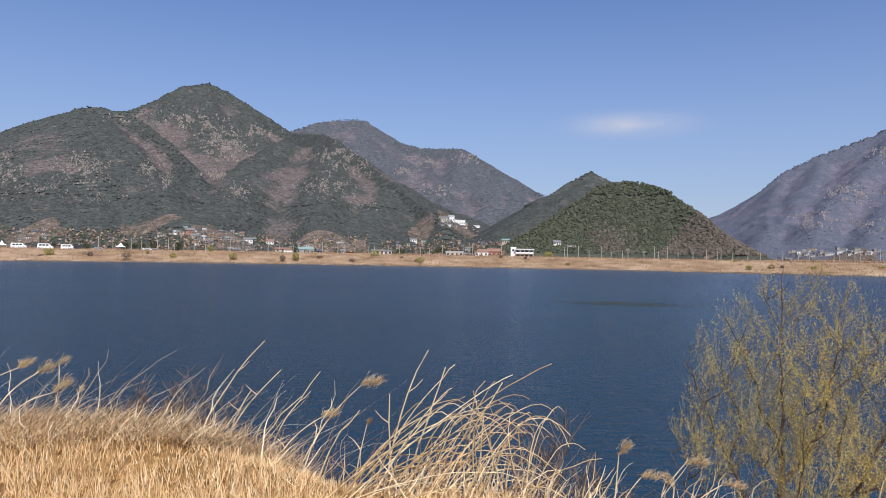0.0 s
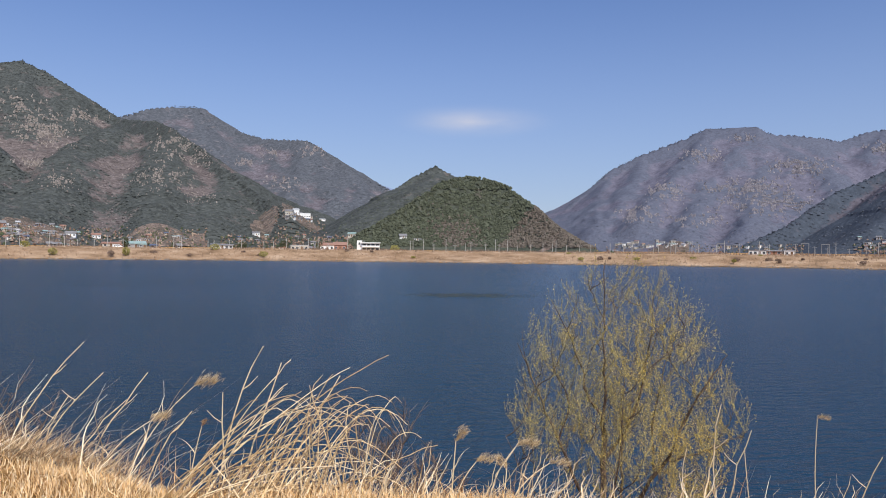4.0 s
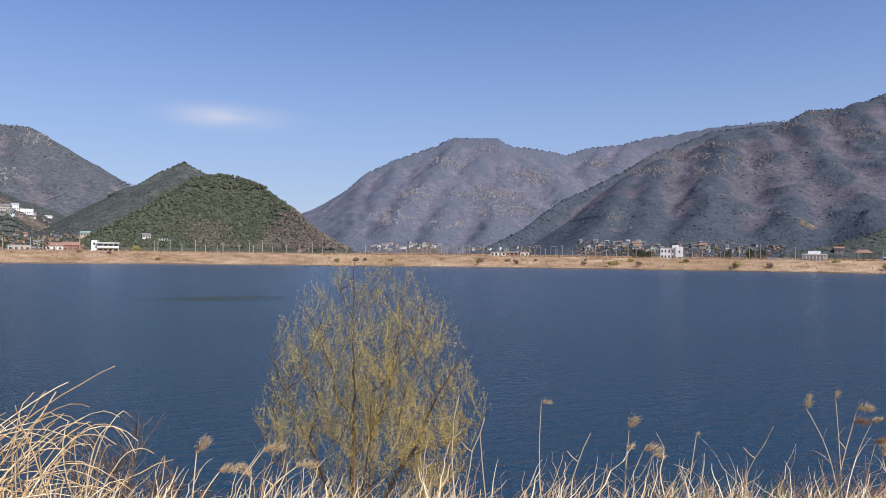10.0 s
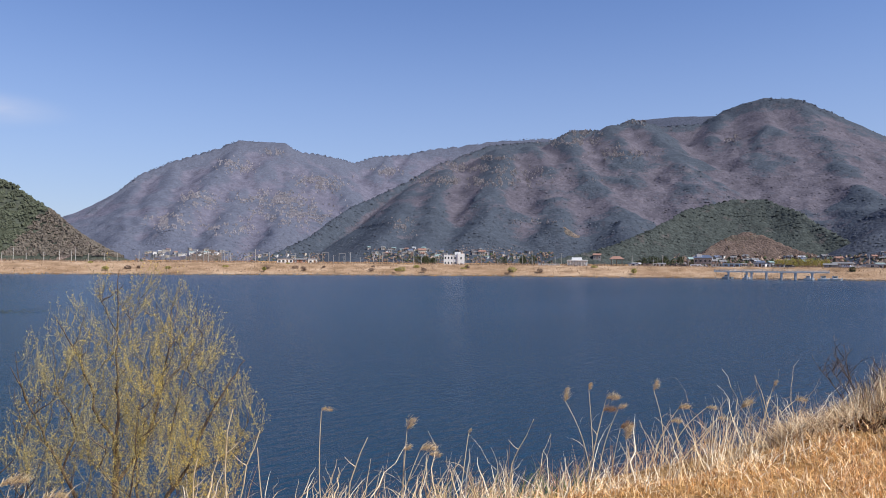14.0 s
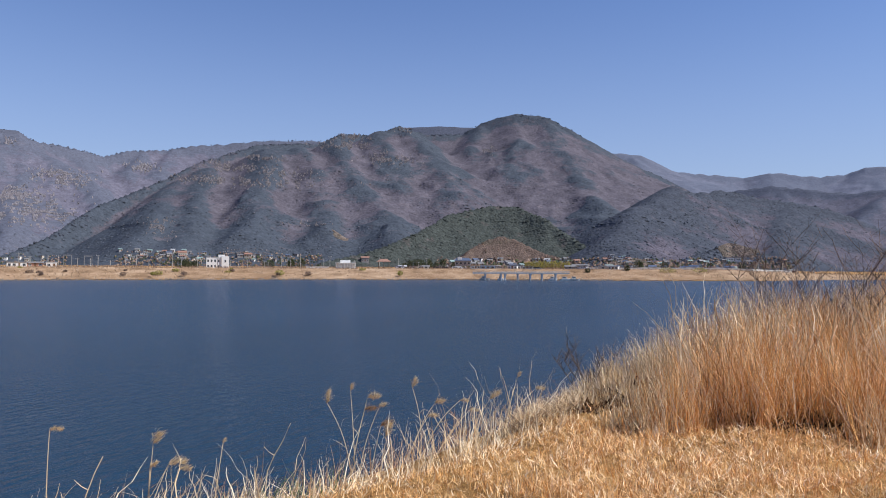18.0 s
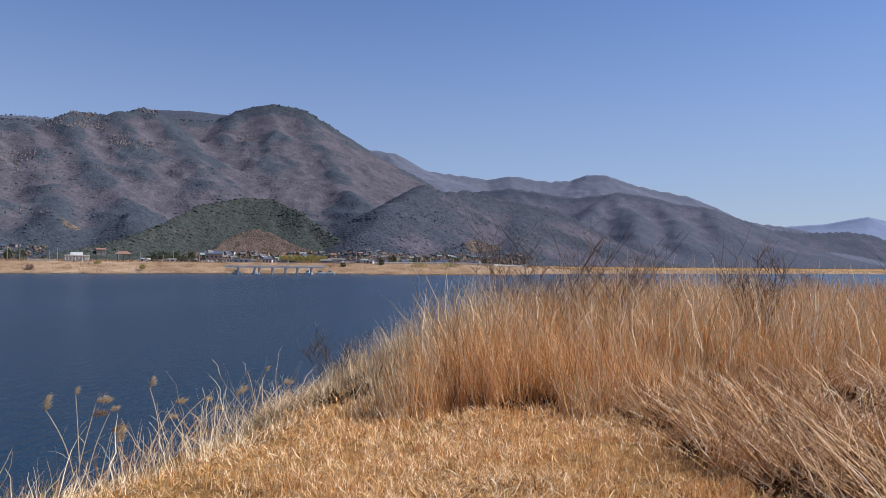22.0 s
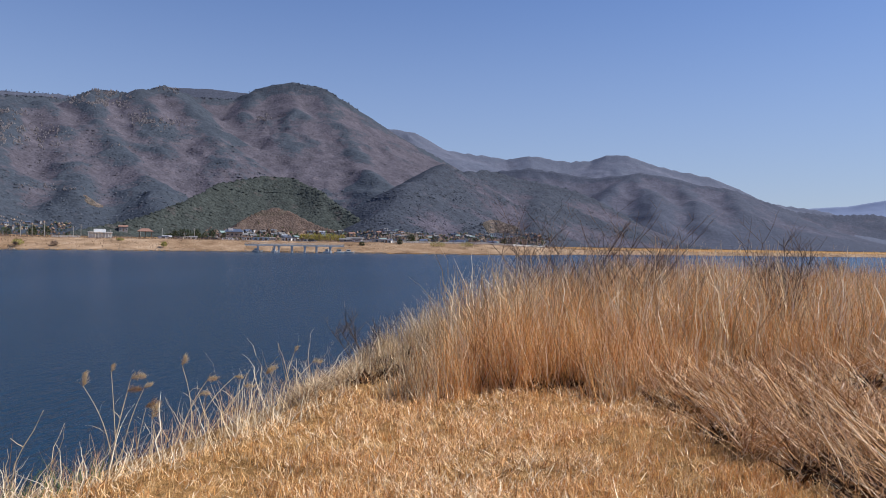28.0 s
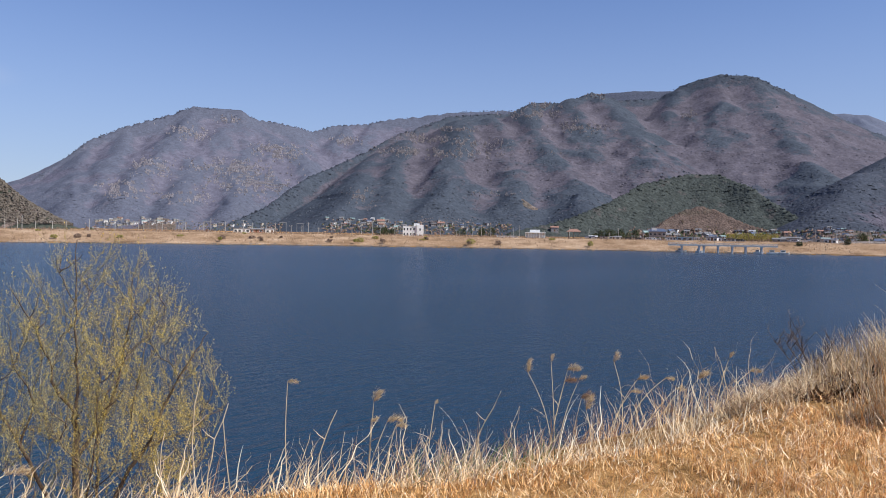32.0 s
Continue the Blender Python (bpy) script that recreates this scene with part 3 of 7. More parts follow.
MAIN = Massif([
    [(33.5, 0.4, 1080), (35.4, 1.03, 1100), (38, 2.41, 1150), (41.1, 4.56, 1250), (43.7, 5.73, 1300), (45.4, 6.58, 1350), (47.5, 7.83, 1400), (49.6, 8.58, 1450), (52, 9.5, 1500), (53.9, 9.66, 1520),
     (56.6, 9.75, 1560), (58.3, 10.5, 1600), (60.8, 10.55, 1650), (63, 11.26, 1700), (65.3, 10.63, 1720), (68, 10.68, 1750), (69.8, 11.58, 1760), (72.3, 12.2, 1760), (74.8, 11.93, 1750),
     (76.6, 10.91, 1740), (78.8, 9.47, 1780), (81.5, 7.97, 1860), (83.6, 7.05, 1950), (86, 5.6, 2050)]], 0.46, 0.9, 101, spurs=[[(63.7, 11.15, 1570), (65.3, 9.18, 1430), (66.7, 7.57, 1320), (67.5, 6.24, 1220)],
    [(74.8, 11.94, 1745), (75.8, 9.51, 1570), (77.2, 7.15, 1400), (78.6, 5.13, 1230), (79.5, 2.45, 1000)],
    [(72.5, 12.12, 1760), (72.7, 10.06, 1600), (71.4, 8.28, 1480), (69.9, 7.02, 1390)],
    [(74.8, 10.49, 1690), (73.2, 8.28, 1500), (72.5, 6.72, 1380)],
    [(69.8, 11.58, 1750), (69.0, 9.81, 1620), (68.0, 8.25, 1510)],
    [(58.2, 10.43, 1500), (58.7, 8.47, 1360), (60.0, 6.33, 1200), (61.8, 4.38, 1050), (63.1, 2.39, 880)],
    [(52.8, 9.47, 1430), (52.6, 7.35, 1270), (52.1, 5.22, 1110), (50.9, 3.07, 960)],
    [(55.1, 9.59, 1450), (56.6, 7.52, 1300), (57.2, 5.38, 1140), (57.0, 3.2, 980)],
    [(61.7, 11.09, 1550), (62.2, 8.8, 1390), (63.1, 6.84, 1260)],
    [(48.7, 7.89, 1370), (48.0, 5.88, 1220), (46.7, 3.37, 1040), (46.0, 1.32, 860)],
    [(46.6, 6.79, 1330), (44.8, 4.52, 1150), (43.1, 2.07, 930)],
    [(79.7, 8.89, 1790), (79.9, 6.9, 1620), (80.8, 5.11, 1450)],
    [(77.5, 10.46, 1745), (78.4, 8.25, 1580), (79.7, 6.01, 1400)]])
DOME = Massif([[(57, 0.5, 760), (60, 1.3, 790), (62, 1.9, 810), (64.4, 3.0, 850), (67.1, 4.35, 910), (70.2, 5.0, 950), (72.5, 4.9, 950), (74.8, 4.0, 910), (78, 1.8, 850), (80, 0.8, 820)]], 0.34, 0.6, 107, spacing=150, fall=0.30)
MAIN_BACK = Massif([[(58, 9.5, 2300), (61, 10.6, 2300), (63, 11.2, 2300), (66.2, 11.35, 2300), (68.9, 11.26, 2300), (71, 10.8, 2300)]], 0.42, 0.8, 103)
SCAR = Massif([[(67.6, 0.5, 560), (68.9, 1.85, 590), (70, 2.45, 600), (71.2, 2.74, 605), (72.5, 2.4, 600), (74.3, 1.5, 590), (77, 0.6, 570)]], 0.36, 0.35, 131, spacing=0)
EAST_BACK = Massif([
    [(77, 8.0, 2350), (79.8, 8.99, 2350), (82, 8.75, 2350), (84.3, 7.48, 2350), (87, 7.09, 2380), (89.3, 6.8, 2400), (91.1, 7.09, 2400), (94.2, 6.56, 2420), (96, 6.69, 2450), (97.1, 7.09, 2450),
     (98.7, 7.03, 2450), (100.4, 6.36, 2450), (102.6, 5.77, 2480), (104.7, 5.31, 2500), (106.7, 4.42, 2500), (108.7, 3.34, 2500), (112.2, 2.81, 2550), (116, 1.5, 2600)]], 0.32, 0.5, 151, spacing=320)
EAST_MID = Massif([
    [(87, 5.2, 1900), (89, 5.9, 1900), (91.1, 6.1, 1880), (93.4, 5.8, 1850), (96, 5.36, 1830), (97.8, 5.49, 1820), (99.5, 5.71, 1820), (101.3, 5.47, 1820), (104.2, 4.75, 1830), (106.3, 4.38, 1850), (108.7, 3.43, 1900), (110.5, 2.75, 1950), (112.5, 2.5, 2000), (115.3, 2.55, 2080), (116.9, 2.25, 2120), (118.3, 1.45, 2160), (120, 0.7, 2200)]],
    0.30, 0.5, 153, spurs=[[(99.5, 5.79, 1820), (97.9, 4.71, 1700), (96.4, 3.44, 1560), (95.5, 2.08, 1400)],
    [(99.5, 5.79, 1820), (100.6, 4.15, 1620), (101.1, 2.37, 1400)],
    [(102.6, 5.35, 1830), (103.7, 3.72, 1640), (104.4, 2.17, 1440)],
    [(91.8, 6.15, 1880), (92.7, 4.51, 1700), (93.7, 2.95, 1500)],
    [(106.1, 4.55, 1840), (106.9, 3.07, 1620)]])
EAST_FRONT = Massif([
    [(78.2, 0.44, 800), (81.7, 2.73, 1000), (84.4, 4.35, 1150), (87.5, 5.98, 1300), (90.2, 5.34, 1330), (93.4, 4.69, 1360), (96.1, 3.81, 1390), (98.7, 2.48, 1420), (101, 1.0, 1440)],
    [(84.1, 0.44, 720), (86.2, 1.32, 760), (88.3, 2.05, 800), (90.4, 1.52, 780), (92.3, 0.66, 760)]], 0.30, 0.5, 157, spurs=[[(86.2, 6.07, 1240), (84.2, 3.97, 1040), (82.4, 2.08, 880), (81.1, 0.75, 740)],
    [(88.5, 5.58, 1310), (87.7, 3.79, 1120), (86.3, 2.19, 960), (85.1, 0.88, 800)],
    [(92.0, 4.73, 1330), (91.6, 3.0, 1120), (91.2, 1.3, 900)],
    [(84.1, 6.6, 1140), (81.5, 4.75, 980), (79.9, 2.8, 830)]])
FAR = Massif([
    [(106, 2.0, 4600), (111.5, 2.95, 4600), (113.9, 3.08, 4600), (116.5, 3.54, 4600), (118.1, 3.08, 4600), (120.3, 2.47, 4600), (122.5, 2.0, 4600), (125.4, 2.39, 4600), (131, 2.2, 4600), (140, 1.5, 4600)]], 0.24, 0.1, 191, spacing=0)
NOTCH = Massif([[(3.0, 6.8, 3500), (4.7, 6.54, 3500), (6.9, 5.35, 3500), (8.9, 4.7, 3500), (12, 3.5, 3500)]], 0.42, 0.1, 193, spacing=0)

build_massif("mountain_far", "distant mountain range on the skyline, coloured haze blue", FAR, 103, 142, 3100, 4900, M_far, 0.15, 90)
build_massif("mountain_notch", "distant ridge behind a mountain saddle, coloured pale with haze", NOTCH, 1, 14, 2900, 3700, M_far, 0.15, 40)
build_massif("mountain_east_back", "ridge behind the eastern hills, tinted pale blue with haze", EAST_BACK, 74, 127, 1500, 2750, M_east3, 0.12, 110)
build_massif("mountain_east_middle", "wooded ridge descending to the river, tinted blue-grey with haze", EAST_MID, 84, 126, 900, 2350, M_east2, 0.12, 130, pine=-0.03)
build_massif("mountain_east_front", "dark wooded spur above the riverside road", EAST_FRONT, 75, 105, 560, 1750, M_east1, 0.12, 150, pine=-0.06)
build_massif("mountain_main_back", "wooded crest behind the main summit, tinted pale with haze", MAIN_BACK, 54, 75, 1900, 2500, M_east2, 0.12, 50)
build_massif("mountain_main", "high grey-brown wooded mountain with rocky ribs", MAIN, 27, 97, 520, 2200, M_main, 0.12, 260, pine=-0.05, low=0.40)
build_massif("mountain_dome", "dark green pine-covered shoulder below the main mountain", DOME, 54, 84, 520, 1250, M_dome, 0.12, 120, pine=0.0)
build_massif("mountain_middle", "rocky mountain with bare woods, tinted blue-grey with haze", MIDDLE, 12, 60, 1000, 2650, M_mid, 0.12, 170, pine=0.02)
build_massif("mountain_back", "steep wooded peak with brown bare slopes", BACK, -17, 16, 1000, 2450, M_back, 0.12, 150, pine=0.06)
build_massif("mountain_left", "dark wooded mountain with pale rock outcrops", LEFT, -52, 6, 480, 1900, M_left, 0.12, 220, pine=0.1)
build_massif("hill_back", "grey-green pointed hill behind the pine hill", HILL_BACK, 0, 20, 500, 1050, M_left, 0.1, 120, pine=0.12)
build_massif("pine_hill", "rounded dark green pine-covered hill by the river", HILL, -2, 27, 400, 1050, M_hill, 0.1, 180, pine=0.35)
build_massif("scrub_knoll", "low brown scrubby knoll with terraced slope", SCAR, 66, 79, 470, 680, M_scar, 0.1, 70)

# ---- near bank: grasses, reeds, willow and bare shrubs ----
M_stubble = island_material("mown_straw", [(0.0, (0.26, 0.11, 0.03)), (0.25, (0.70, 0.37, 0.13)), (0.65, (0.92, 0.57, 0.24)), (1.0, (0.99, 0.82, 0.55))], (0.76, 0.40, 0.14), 0.45, 0.6, 0.35, lucent=0.1, amount=0.35)
M_stubble_pale = island_material("pale_mown_straw", [(0.0, (0.25, 0.13, 0.05)), (0.25, (0.66, 0.42, 0.19)), (0.65, (0.88, 0.62, 0.34)), (1.0, (0.98, 0.84, 0.60))], (0.64, 0.42, 0.21), 0.6, 0.6, 0.35, lucent=0.1, amount=0.4)
M_litter = island_material("straw_litter", [(0.0, (0.18, 0.075, 0.025)), (0.25, (0.74, 0.41, 0.155)), (0.6, (0.95, 0.66, 0.34)), (1.0, (1.0, 0.89, 0.68))], (0.76, 0.43, 0.17), 0.5, 0.5, 0.45, lucent=0.08, amount=0.3)
M_tall = island_material("tall_dry_grass", [(0.0, (0.12, 0.045, 0.014)), (0.25, (0.56, 0.26, 0.08)), (0.65, (0.88, 0.51, 0.20)), (1.0, (0.98, 0.84, 0.62))], (0.62, 0.33, 0.115), 0.45, 0.6, 0.35, lucent=0.12, amount=0.4)
M_pale = island_material("pale_reed_straw", [(0.0, (0.38, 0.25, 0.13)), (0.5, (0.69, 0.51, 0.30)), (1.0, (0.90, 0.78, 0.58))], None, 0.5, 0.6, 0.35, lucent=0.12)
M_brown = island_material("matted_brown_grass", [(0.0, (0.08, 0.032, 0.014)), (0.35, (0.42, 0.21, 0.085)), (0.75, (0.76, 0.48, 0.24)), (1.0, (0.97, 0.85, 0.68))], (0.56, 0.28, 0.11), 0.9, 0.6, 0.3, lucent=0.08, amount=0.3)
M_laid = island_material("laid_straw", [(0.0, (0.10, 0.040, 0.014)), (0.45, (0.48, 0.23, 0.075)), (0.8, (0.80, 0.48, 0.21)), (1.0, (0.97, 0.84, 0.63))], None, 0.5, 0.55, 0.4, lucent=0.08)
M_tangle = island_material("tangled_grey_straw", [(0.0, (0.10, 0.055, 0.026)), (0.4, (0.38, 0.24, 0.12)), (0.8, (0.64, 0.45, 0.26)), (1.0, (0.92, 0.79, 0.57))], None, 0.5, 0.6, 0.3, lucent=0.08)
M_straw, n, l, b = material("pale_straw_stalk", 0.7, 0, 0.25)
g = n.new("ShaderNodeObjectInfo")
r1 = ramp_node(n, [(0.0, (0.40, 0.26, 0.12)), (0.5, (0.64, 0.45, 0.24)), (1.0, (0.84, 0.69, 0.46))])
l.new(g.outputs["Random"], r1.inputs["Fac"])
g1 = noise_node(n, l, 18.0, 4)
r2 = ramp_node(n, [(0.35, (0.72, 0.70, 0.66)), (0.6, (1, 1, 1))])
l.new(g1.outputs["Fac"], r2.inputs["Fac"])
l.new(mix_rgb(n, l, 1.0, r1.outputs["Color"], r2.outputs["Color"], "MULTIPLY"), b.inputs["Base Color"])
# near-black brown that stands for shade between the stalks
M_gap_shade = island_material("gap_shade_blades", [(0.0, (0.03, 0.017, 0.010)), (0.6, (0.11, 0.058, 0.030)), (1.0, (0.26, 0.14, 0.07))], None)
M_green = island_material("young_green_grass", [(0.0, (0.09, 0.13, 0.035)), (1.0, (0.20, 0.24, 0.08))], None, lucent=0.3)
M_plume = island_material("reed_plume", [(0.0, (0.46, 0.32, 0.16)), (0.5, (0.64, 0.48, 0.27)), (1.0, (0.80, 0.67, 0.45))], None, lucent=0.35)
M_plume_dark = island_material("russet_plume", [(0.0, (0.26, 0.14, 0.06)), (1.0, (0.50, 0.32, 0.16))], None, lucent=0.35)
M_leaf = island_material("willow_leaf", [(0.0, (0.34, 0.28, 0.08)), (0.5, (0.54, 0.44, 0.13)), (1.0, (0.68, 0.57, 0.22))], None, lucent=0.35)
M_catkin = island_material("willow_catkin", [(0.0, (0.50, 0.34, 0.06)), (0.6, (0.70, 0.50, 0.10)), (1.0, (0.80, 0.62, 0.20))], None, lucent=0.3)
M_bark = plain_material("willow_bark", (0.15, 0.105, 0.075), 0.9, 0, 0.15, 0.55, 26.0, 0.01)
M_twig = island_material("willow_twig", [(0.0, (0.13, 0.105, 0.055)), (0.6, (0.26, 0.215, 0.10)), (1.0, (0.40, 0.34, 0.165))], None)
M_shrub = island_material("bare_shrub_twig", [(0.0, (0.07, 0.050, 0.040)), (0.6, (0.15, 0.105, 0.082)), (1.0, (0.26, 0.19, 0.14))], None)


def join_np(pieces):
    """One vertex array and face lists out of several."""
    vs, fs, k = [], {}, 0
    for v, faces in pieces:
        vs.append(v)
        for f in faces:
            fs.setdefault(f.shape[1], []).append(f + k)
        k += len(v)
    return np.concatenate(vs), [np.concatenate(f) for f in fs.values()]


def ribbons(base, h, ang, lean, droop, width, seg=3, spin=None, crook=0.02):
    """Blades and stalks: each a tapered ribbon from its base, leaning along ang and drooping at the tip."""
    n = len(base)
    u = np.linspace(0, 1, seg + 1)[None, :]
    h, ang, lean, droop, width = (np.broadcast_to(np.asarray(a, float), (n,))[:, None] for a in (h, ang, lean, droop, width))
    out = h * (lean * u + droop * u * u)
    z = h * (u * np.sqrt(np.clip(1 - lean ** 2 * 0.6, 0.05, 1)) - droop * 0.75 * u ** 2.6)
    c = np.stack([base[:, :1] + np.cos(ang) * out, base[:, 1:2] + np.sin(ang) * out, base[:, 2:3] + z], -1)
    if crook:
        c = c + np.cumsum(rng.normal(0, 1, c.shape), axis=1) * (crook * h * (u > 0))[..., None] * [1, 1, 0.4]
    spin = rng.uniform(0, 6.28, (n, 1)) if spin is None else np.broadcast_to(spin, (n, 1))
    w = width * 0.5 * (1 - 0.82 * u ** 1.6)
    side = np.stack([np.cos(spin) * w, np.sin(spin) * w, np.zeros_like(w)], -1)
    v = np.stack([c - side, c + side], 2).reshape(-1, 3)
    k = (np.arange(n)[:, None] * (seg + 1) + np.arange(seg)[None, :]).ravel() * 2
    return v, [np.stack([k, k + 1, k + 3, k + 2], -1)]


def stuff(name, pieces, mat, label, category="grass"):
    v, f = join_np(pieces) if isinstance(pieces, list) else pieces
    me = mesh_np(name, v, f)
    me.materials.append(mat)
    return tagged(new(name, me), label, category, kind="stuff")


def scatter(n, az0, az1, r0, r1, test):
    """Places on the near bank, by bearing and distance, thinned by a test of x, y and edge offset; z from the ground."""
    az, r = np.radians(rng.uniform(az0, az1, n)), r0 * (r1 / r0) ** rng.random(n)
    x, y = r * np.sin(az), r * np.cos(az)
    ok = test(x, y, crest_offset(x, y)) > rng.random(n)
    x, y = x[ok], y[ok]
    return np.stack([x, y, ground_z(x, y) - 0.015], -1)


def tall_edge(x, y):
    """How far inside the stand of tall grass a place lies (metres, positive inside)."""
    r, az = np.hypot(x, y), np.degrees(np.arctan2(x, y))
    front = np.interp(az, [60, 70, 75, 79, 86, 92, 99, 104, 110, 116, 125, 140], [60, 14, 8.8, 8.0, 7.5, 7.4, 7.7, 8.4, 9.2, 10.0, 10.8, 12])
    return r - front - (fbm(x * 1.3, y * 1.3, 3, 77) - 0.5) * 2.4


def in_heap(x, y):
    r, az = np.hypot(x, y), np.degrees(np.arctan2(x, y))
    near = np.interp(az, [95, 101, 106, 112, 120, 140], [30, 7.4, 6.1, 5.0, 4.2, 3.8])
    return (r > near + (fbm(x * 1.6, y * 1.6, 3, 55) - 0.5) * 2.6) & (tall_edge(x, y) < 0.5)


def U(a, b, n):
    return rng.uniform(a, b, n)


def build_grass():
    # mown straw stubble on the flat of the bank, longer and upright near the brown mound
    b = scatter(240000, -42, 132, 3.2, 15, lambda x, y, s: np.where((s < 0.25) & (tall_edge(x, y) < 0.3) & ~in_heap(x, y), np.clip((fbm(x * 4.5, y * 4.5, 2, 16) - 0.28) * 5, np.where(x < 2.5, 0.7, 0.2), 1), 0))
    n = len(b)
    left = np.clip((3.5 - b[:, 0] + rng.normal(0, 0.5, n)) / 4, 0, 1)
    h = U(0.05, 0.13, n) * (1 + 0.35 * left) * np.clip(0.5 - crest_offset(b[:, 0], b[:, 1]) * 0.5, 0.45, 1) * (0.3 + 1.4 * fbm(b[:, 0] * 3.0, b[:, 1] * 3.0, 3, 19))
    ang, lean, droop, wide = U(0, 6.28, n), np.abs(rng.normal(0, 0.3, n)), U(0, 0.2, n), U(0.004, 0.008, n) * np.clip(np.hypot(b[:, 0], b[:, 1]) / 6, 1, 1.6)
    for sel, mat, lab in ((left > 0.45, M_stubble_pale, "pale mown straw stubble along the bank edge"), (left <= 0.45, M_stubble, "golden mown straw stubble covering the bank top")):
        stuff("mown_grass", ribbons(b[sel], h[sel], ang[sel], lean[sel], droop[sel], wide[sel], 2), mat, lab)
    b = np.concatenate([scatter(9000, -180, 180, 0.5, 3.3, lambda x, y, s: np.full(x.shape, 0.8)), scatter(7000, 132, 318, 3.2, 12, lambda x, y, s: np.where(s < 0.2, 0.8, 0))])
    n = len(b)
    stuff("trodden_grass", ribbons(b, U(0.03, 0.10, n), U(0, 6.28, n), U(0.2, 1.0, n), U(0, 0.3, n), U(0.006, 0.012, n), 2), M_stubble, "short trodden straw round the standing place")
    # loose cut straw lying over it, in curls
    b = scatter(300000, -42, 132, 3.2, 14, lambda x, y, s: np.where((s < 0.1) & (tall_edge(x, y) < 0.9), (0.30 + 0.70 * (b_soft(x, y) > 0.5)) * np.interp(np.degrees(np.arctan2(x, y)), [70, 86], [0.30, 1.0]) * np.clip((fbm(x * 5.5, y * 5.5, 2, 18) - 0.32) * 6, 0.1, 1), 0))
    n = len(b)
    b[:, 2] += U(0.01, 0.08, n)
    stuff("straw_litter", ribbons(b, U(0.03, 0.10, n), U(0, 6.28, n), U(0.8, 1.1, n), U(-0.5, 0.4, n), U(0.0035, 0.0075, n) * np.clip(np.hypot(b[:, 0], b[:, 1]) / 5, 1, 1.8), 2, None, 0.12), M_litter, "loose cut straw lying flat on the bank")
    # dark blades that paint the shade under the stand and in the heaps' hollows
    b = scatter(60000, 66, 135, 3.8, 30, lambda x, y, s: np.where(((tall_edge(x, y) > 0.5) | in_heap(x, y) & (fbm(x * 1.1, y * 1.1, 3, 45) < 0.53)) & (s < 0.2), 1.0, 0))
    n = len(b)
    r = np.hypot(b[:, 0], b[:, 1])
    stuff("dark_underlayer", ribbons(b, U(0.06, 0.2, n), U(0, 6.28, n), U(0.6, 1.1, n), U(-0.2, 0.4, n), U(0.02, 0.05, n) * np.clip(r / 9, 1, 2.5), 2), M_gap_shade, "dark blades standing for shade under the tall grass")
    # stand of tall grass
    b = scatter(160000, 66, 133, 7.0, 34, lambda x, y, s: np.where((tall_edge(x, y) > 0) & (s < 0.35), np.clip((fbm(x * 1.6, y * 1.6, 3, 25) - 0.40) * 6.5, 0.06, 1), 0))
    n = len(b)
    r, az = np.hypot(b[:, 0], b[:, 1]), np.degrees(np.arctan2(b[:, 0], b[:, 1]))
    h = np.interp(r, [7, 9, 12, 16, 30], [0.90, 1.05, 1.2, 1.3, 1.4]) * U(0.45, 1.15, n) * (0.30 + 1.3 * fbm(b[:, 0] * 1.2, b[:, 1] * 1.2, 3, 33))
    h = h * np.interp(az, [72, 76, 79, 82, 86, 90, 100, 106, 112, 120], [0.08, 0.13, 0.30, 0.55, 0.80, 0.92, 1.0, 0.92, 0.82, 0.78]) * np.clip(0.55 + tall_edge(b[:, 0], b[:, 1]) * 0.5, 0.5, 1)
    pale = (crest_offset(b[:, 0], b[:, 1]) > -0.8) | (rng.random(n) < np.interp(az, [78, 84, 88], [0.85, 0.7, 0.0])) | (rng.random(n) < 0.08 + 0.4 * (fbm(b[:, 0] * 0.9, b[:, 1] * 0.9, 2, 35) > 0.60))
    for sel, name, mat, lab in ((~pale, "tall_grass", M_tall, "dense stand of tall rust-brown dry grass"), (pale, "pale_grass", M_pale, "pale feathery dry grass at the water side")):
        q = b[sel]
        m = len(q)
        stuff(name, ribbons(q, h[sel], rng.normal(2.4, 1.5, m), np.abs(rng.normal(0, 0.17, m)), np.abs(rng.normal(0, 0.16, m)), U(0.005, 0.011, m) * np.clip(r[sel] / 10, 0.9, 2.2), 4, None, 0.04), mat, lab)
    # single pale stalks that stand out above it
    b = scatter(3200, 86, 120, 9, 24, lambda x, y, s: np.where((tall_edge(x, y) > 0.8) & (s < 0.3), np.where(fbm(x * 0.8, y * 0.8, 2, 29) > 0.52, 1.0, 0.12), 0))
    n = len(b)
    stuff("stray_stalks", ribbons(b, U(1.05, 1.75, n), U(0, 6.28, n), np.abs(rng.normal(0, 0.16, n)), np.abs(rng.normal(0, 0.16, n)), U(0.012, 0.024, n), 7, None, 0.028), M_pale, "pale bent stalks standing out above the grass")
    # wind-laid heaps: short curled growth, and long stalks laid over it
    hole = lambda x, y: fbm(x * 1.1, y * 1.1, 3, 45)
    b = scatter(70000, 94, 135, 3.6, 13, lambda x, y, s: np.where(in_heap(x, y) & (s < 0), np.clip((hole(x, y) - 0.485) * 9, 0.03, 1), 0))
    n = len(b)
    b[:, 2] += U(0, 0.12, n)
    stuff("curled_grass", ribbons(b, U(0.10, 0.34, n), rng.normal(4.0, 1.3, n), U(0.2, 1.1, n), U(0, 0.6, n), U(0.005, 0.011, n), 3, None, 0.08), M_brown, "curled dry leaves in the matted grass")
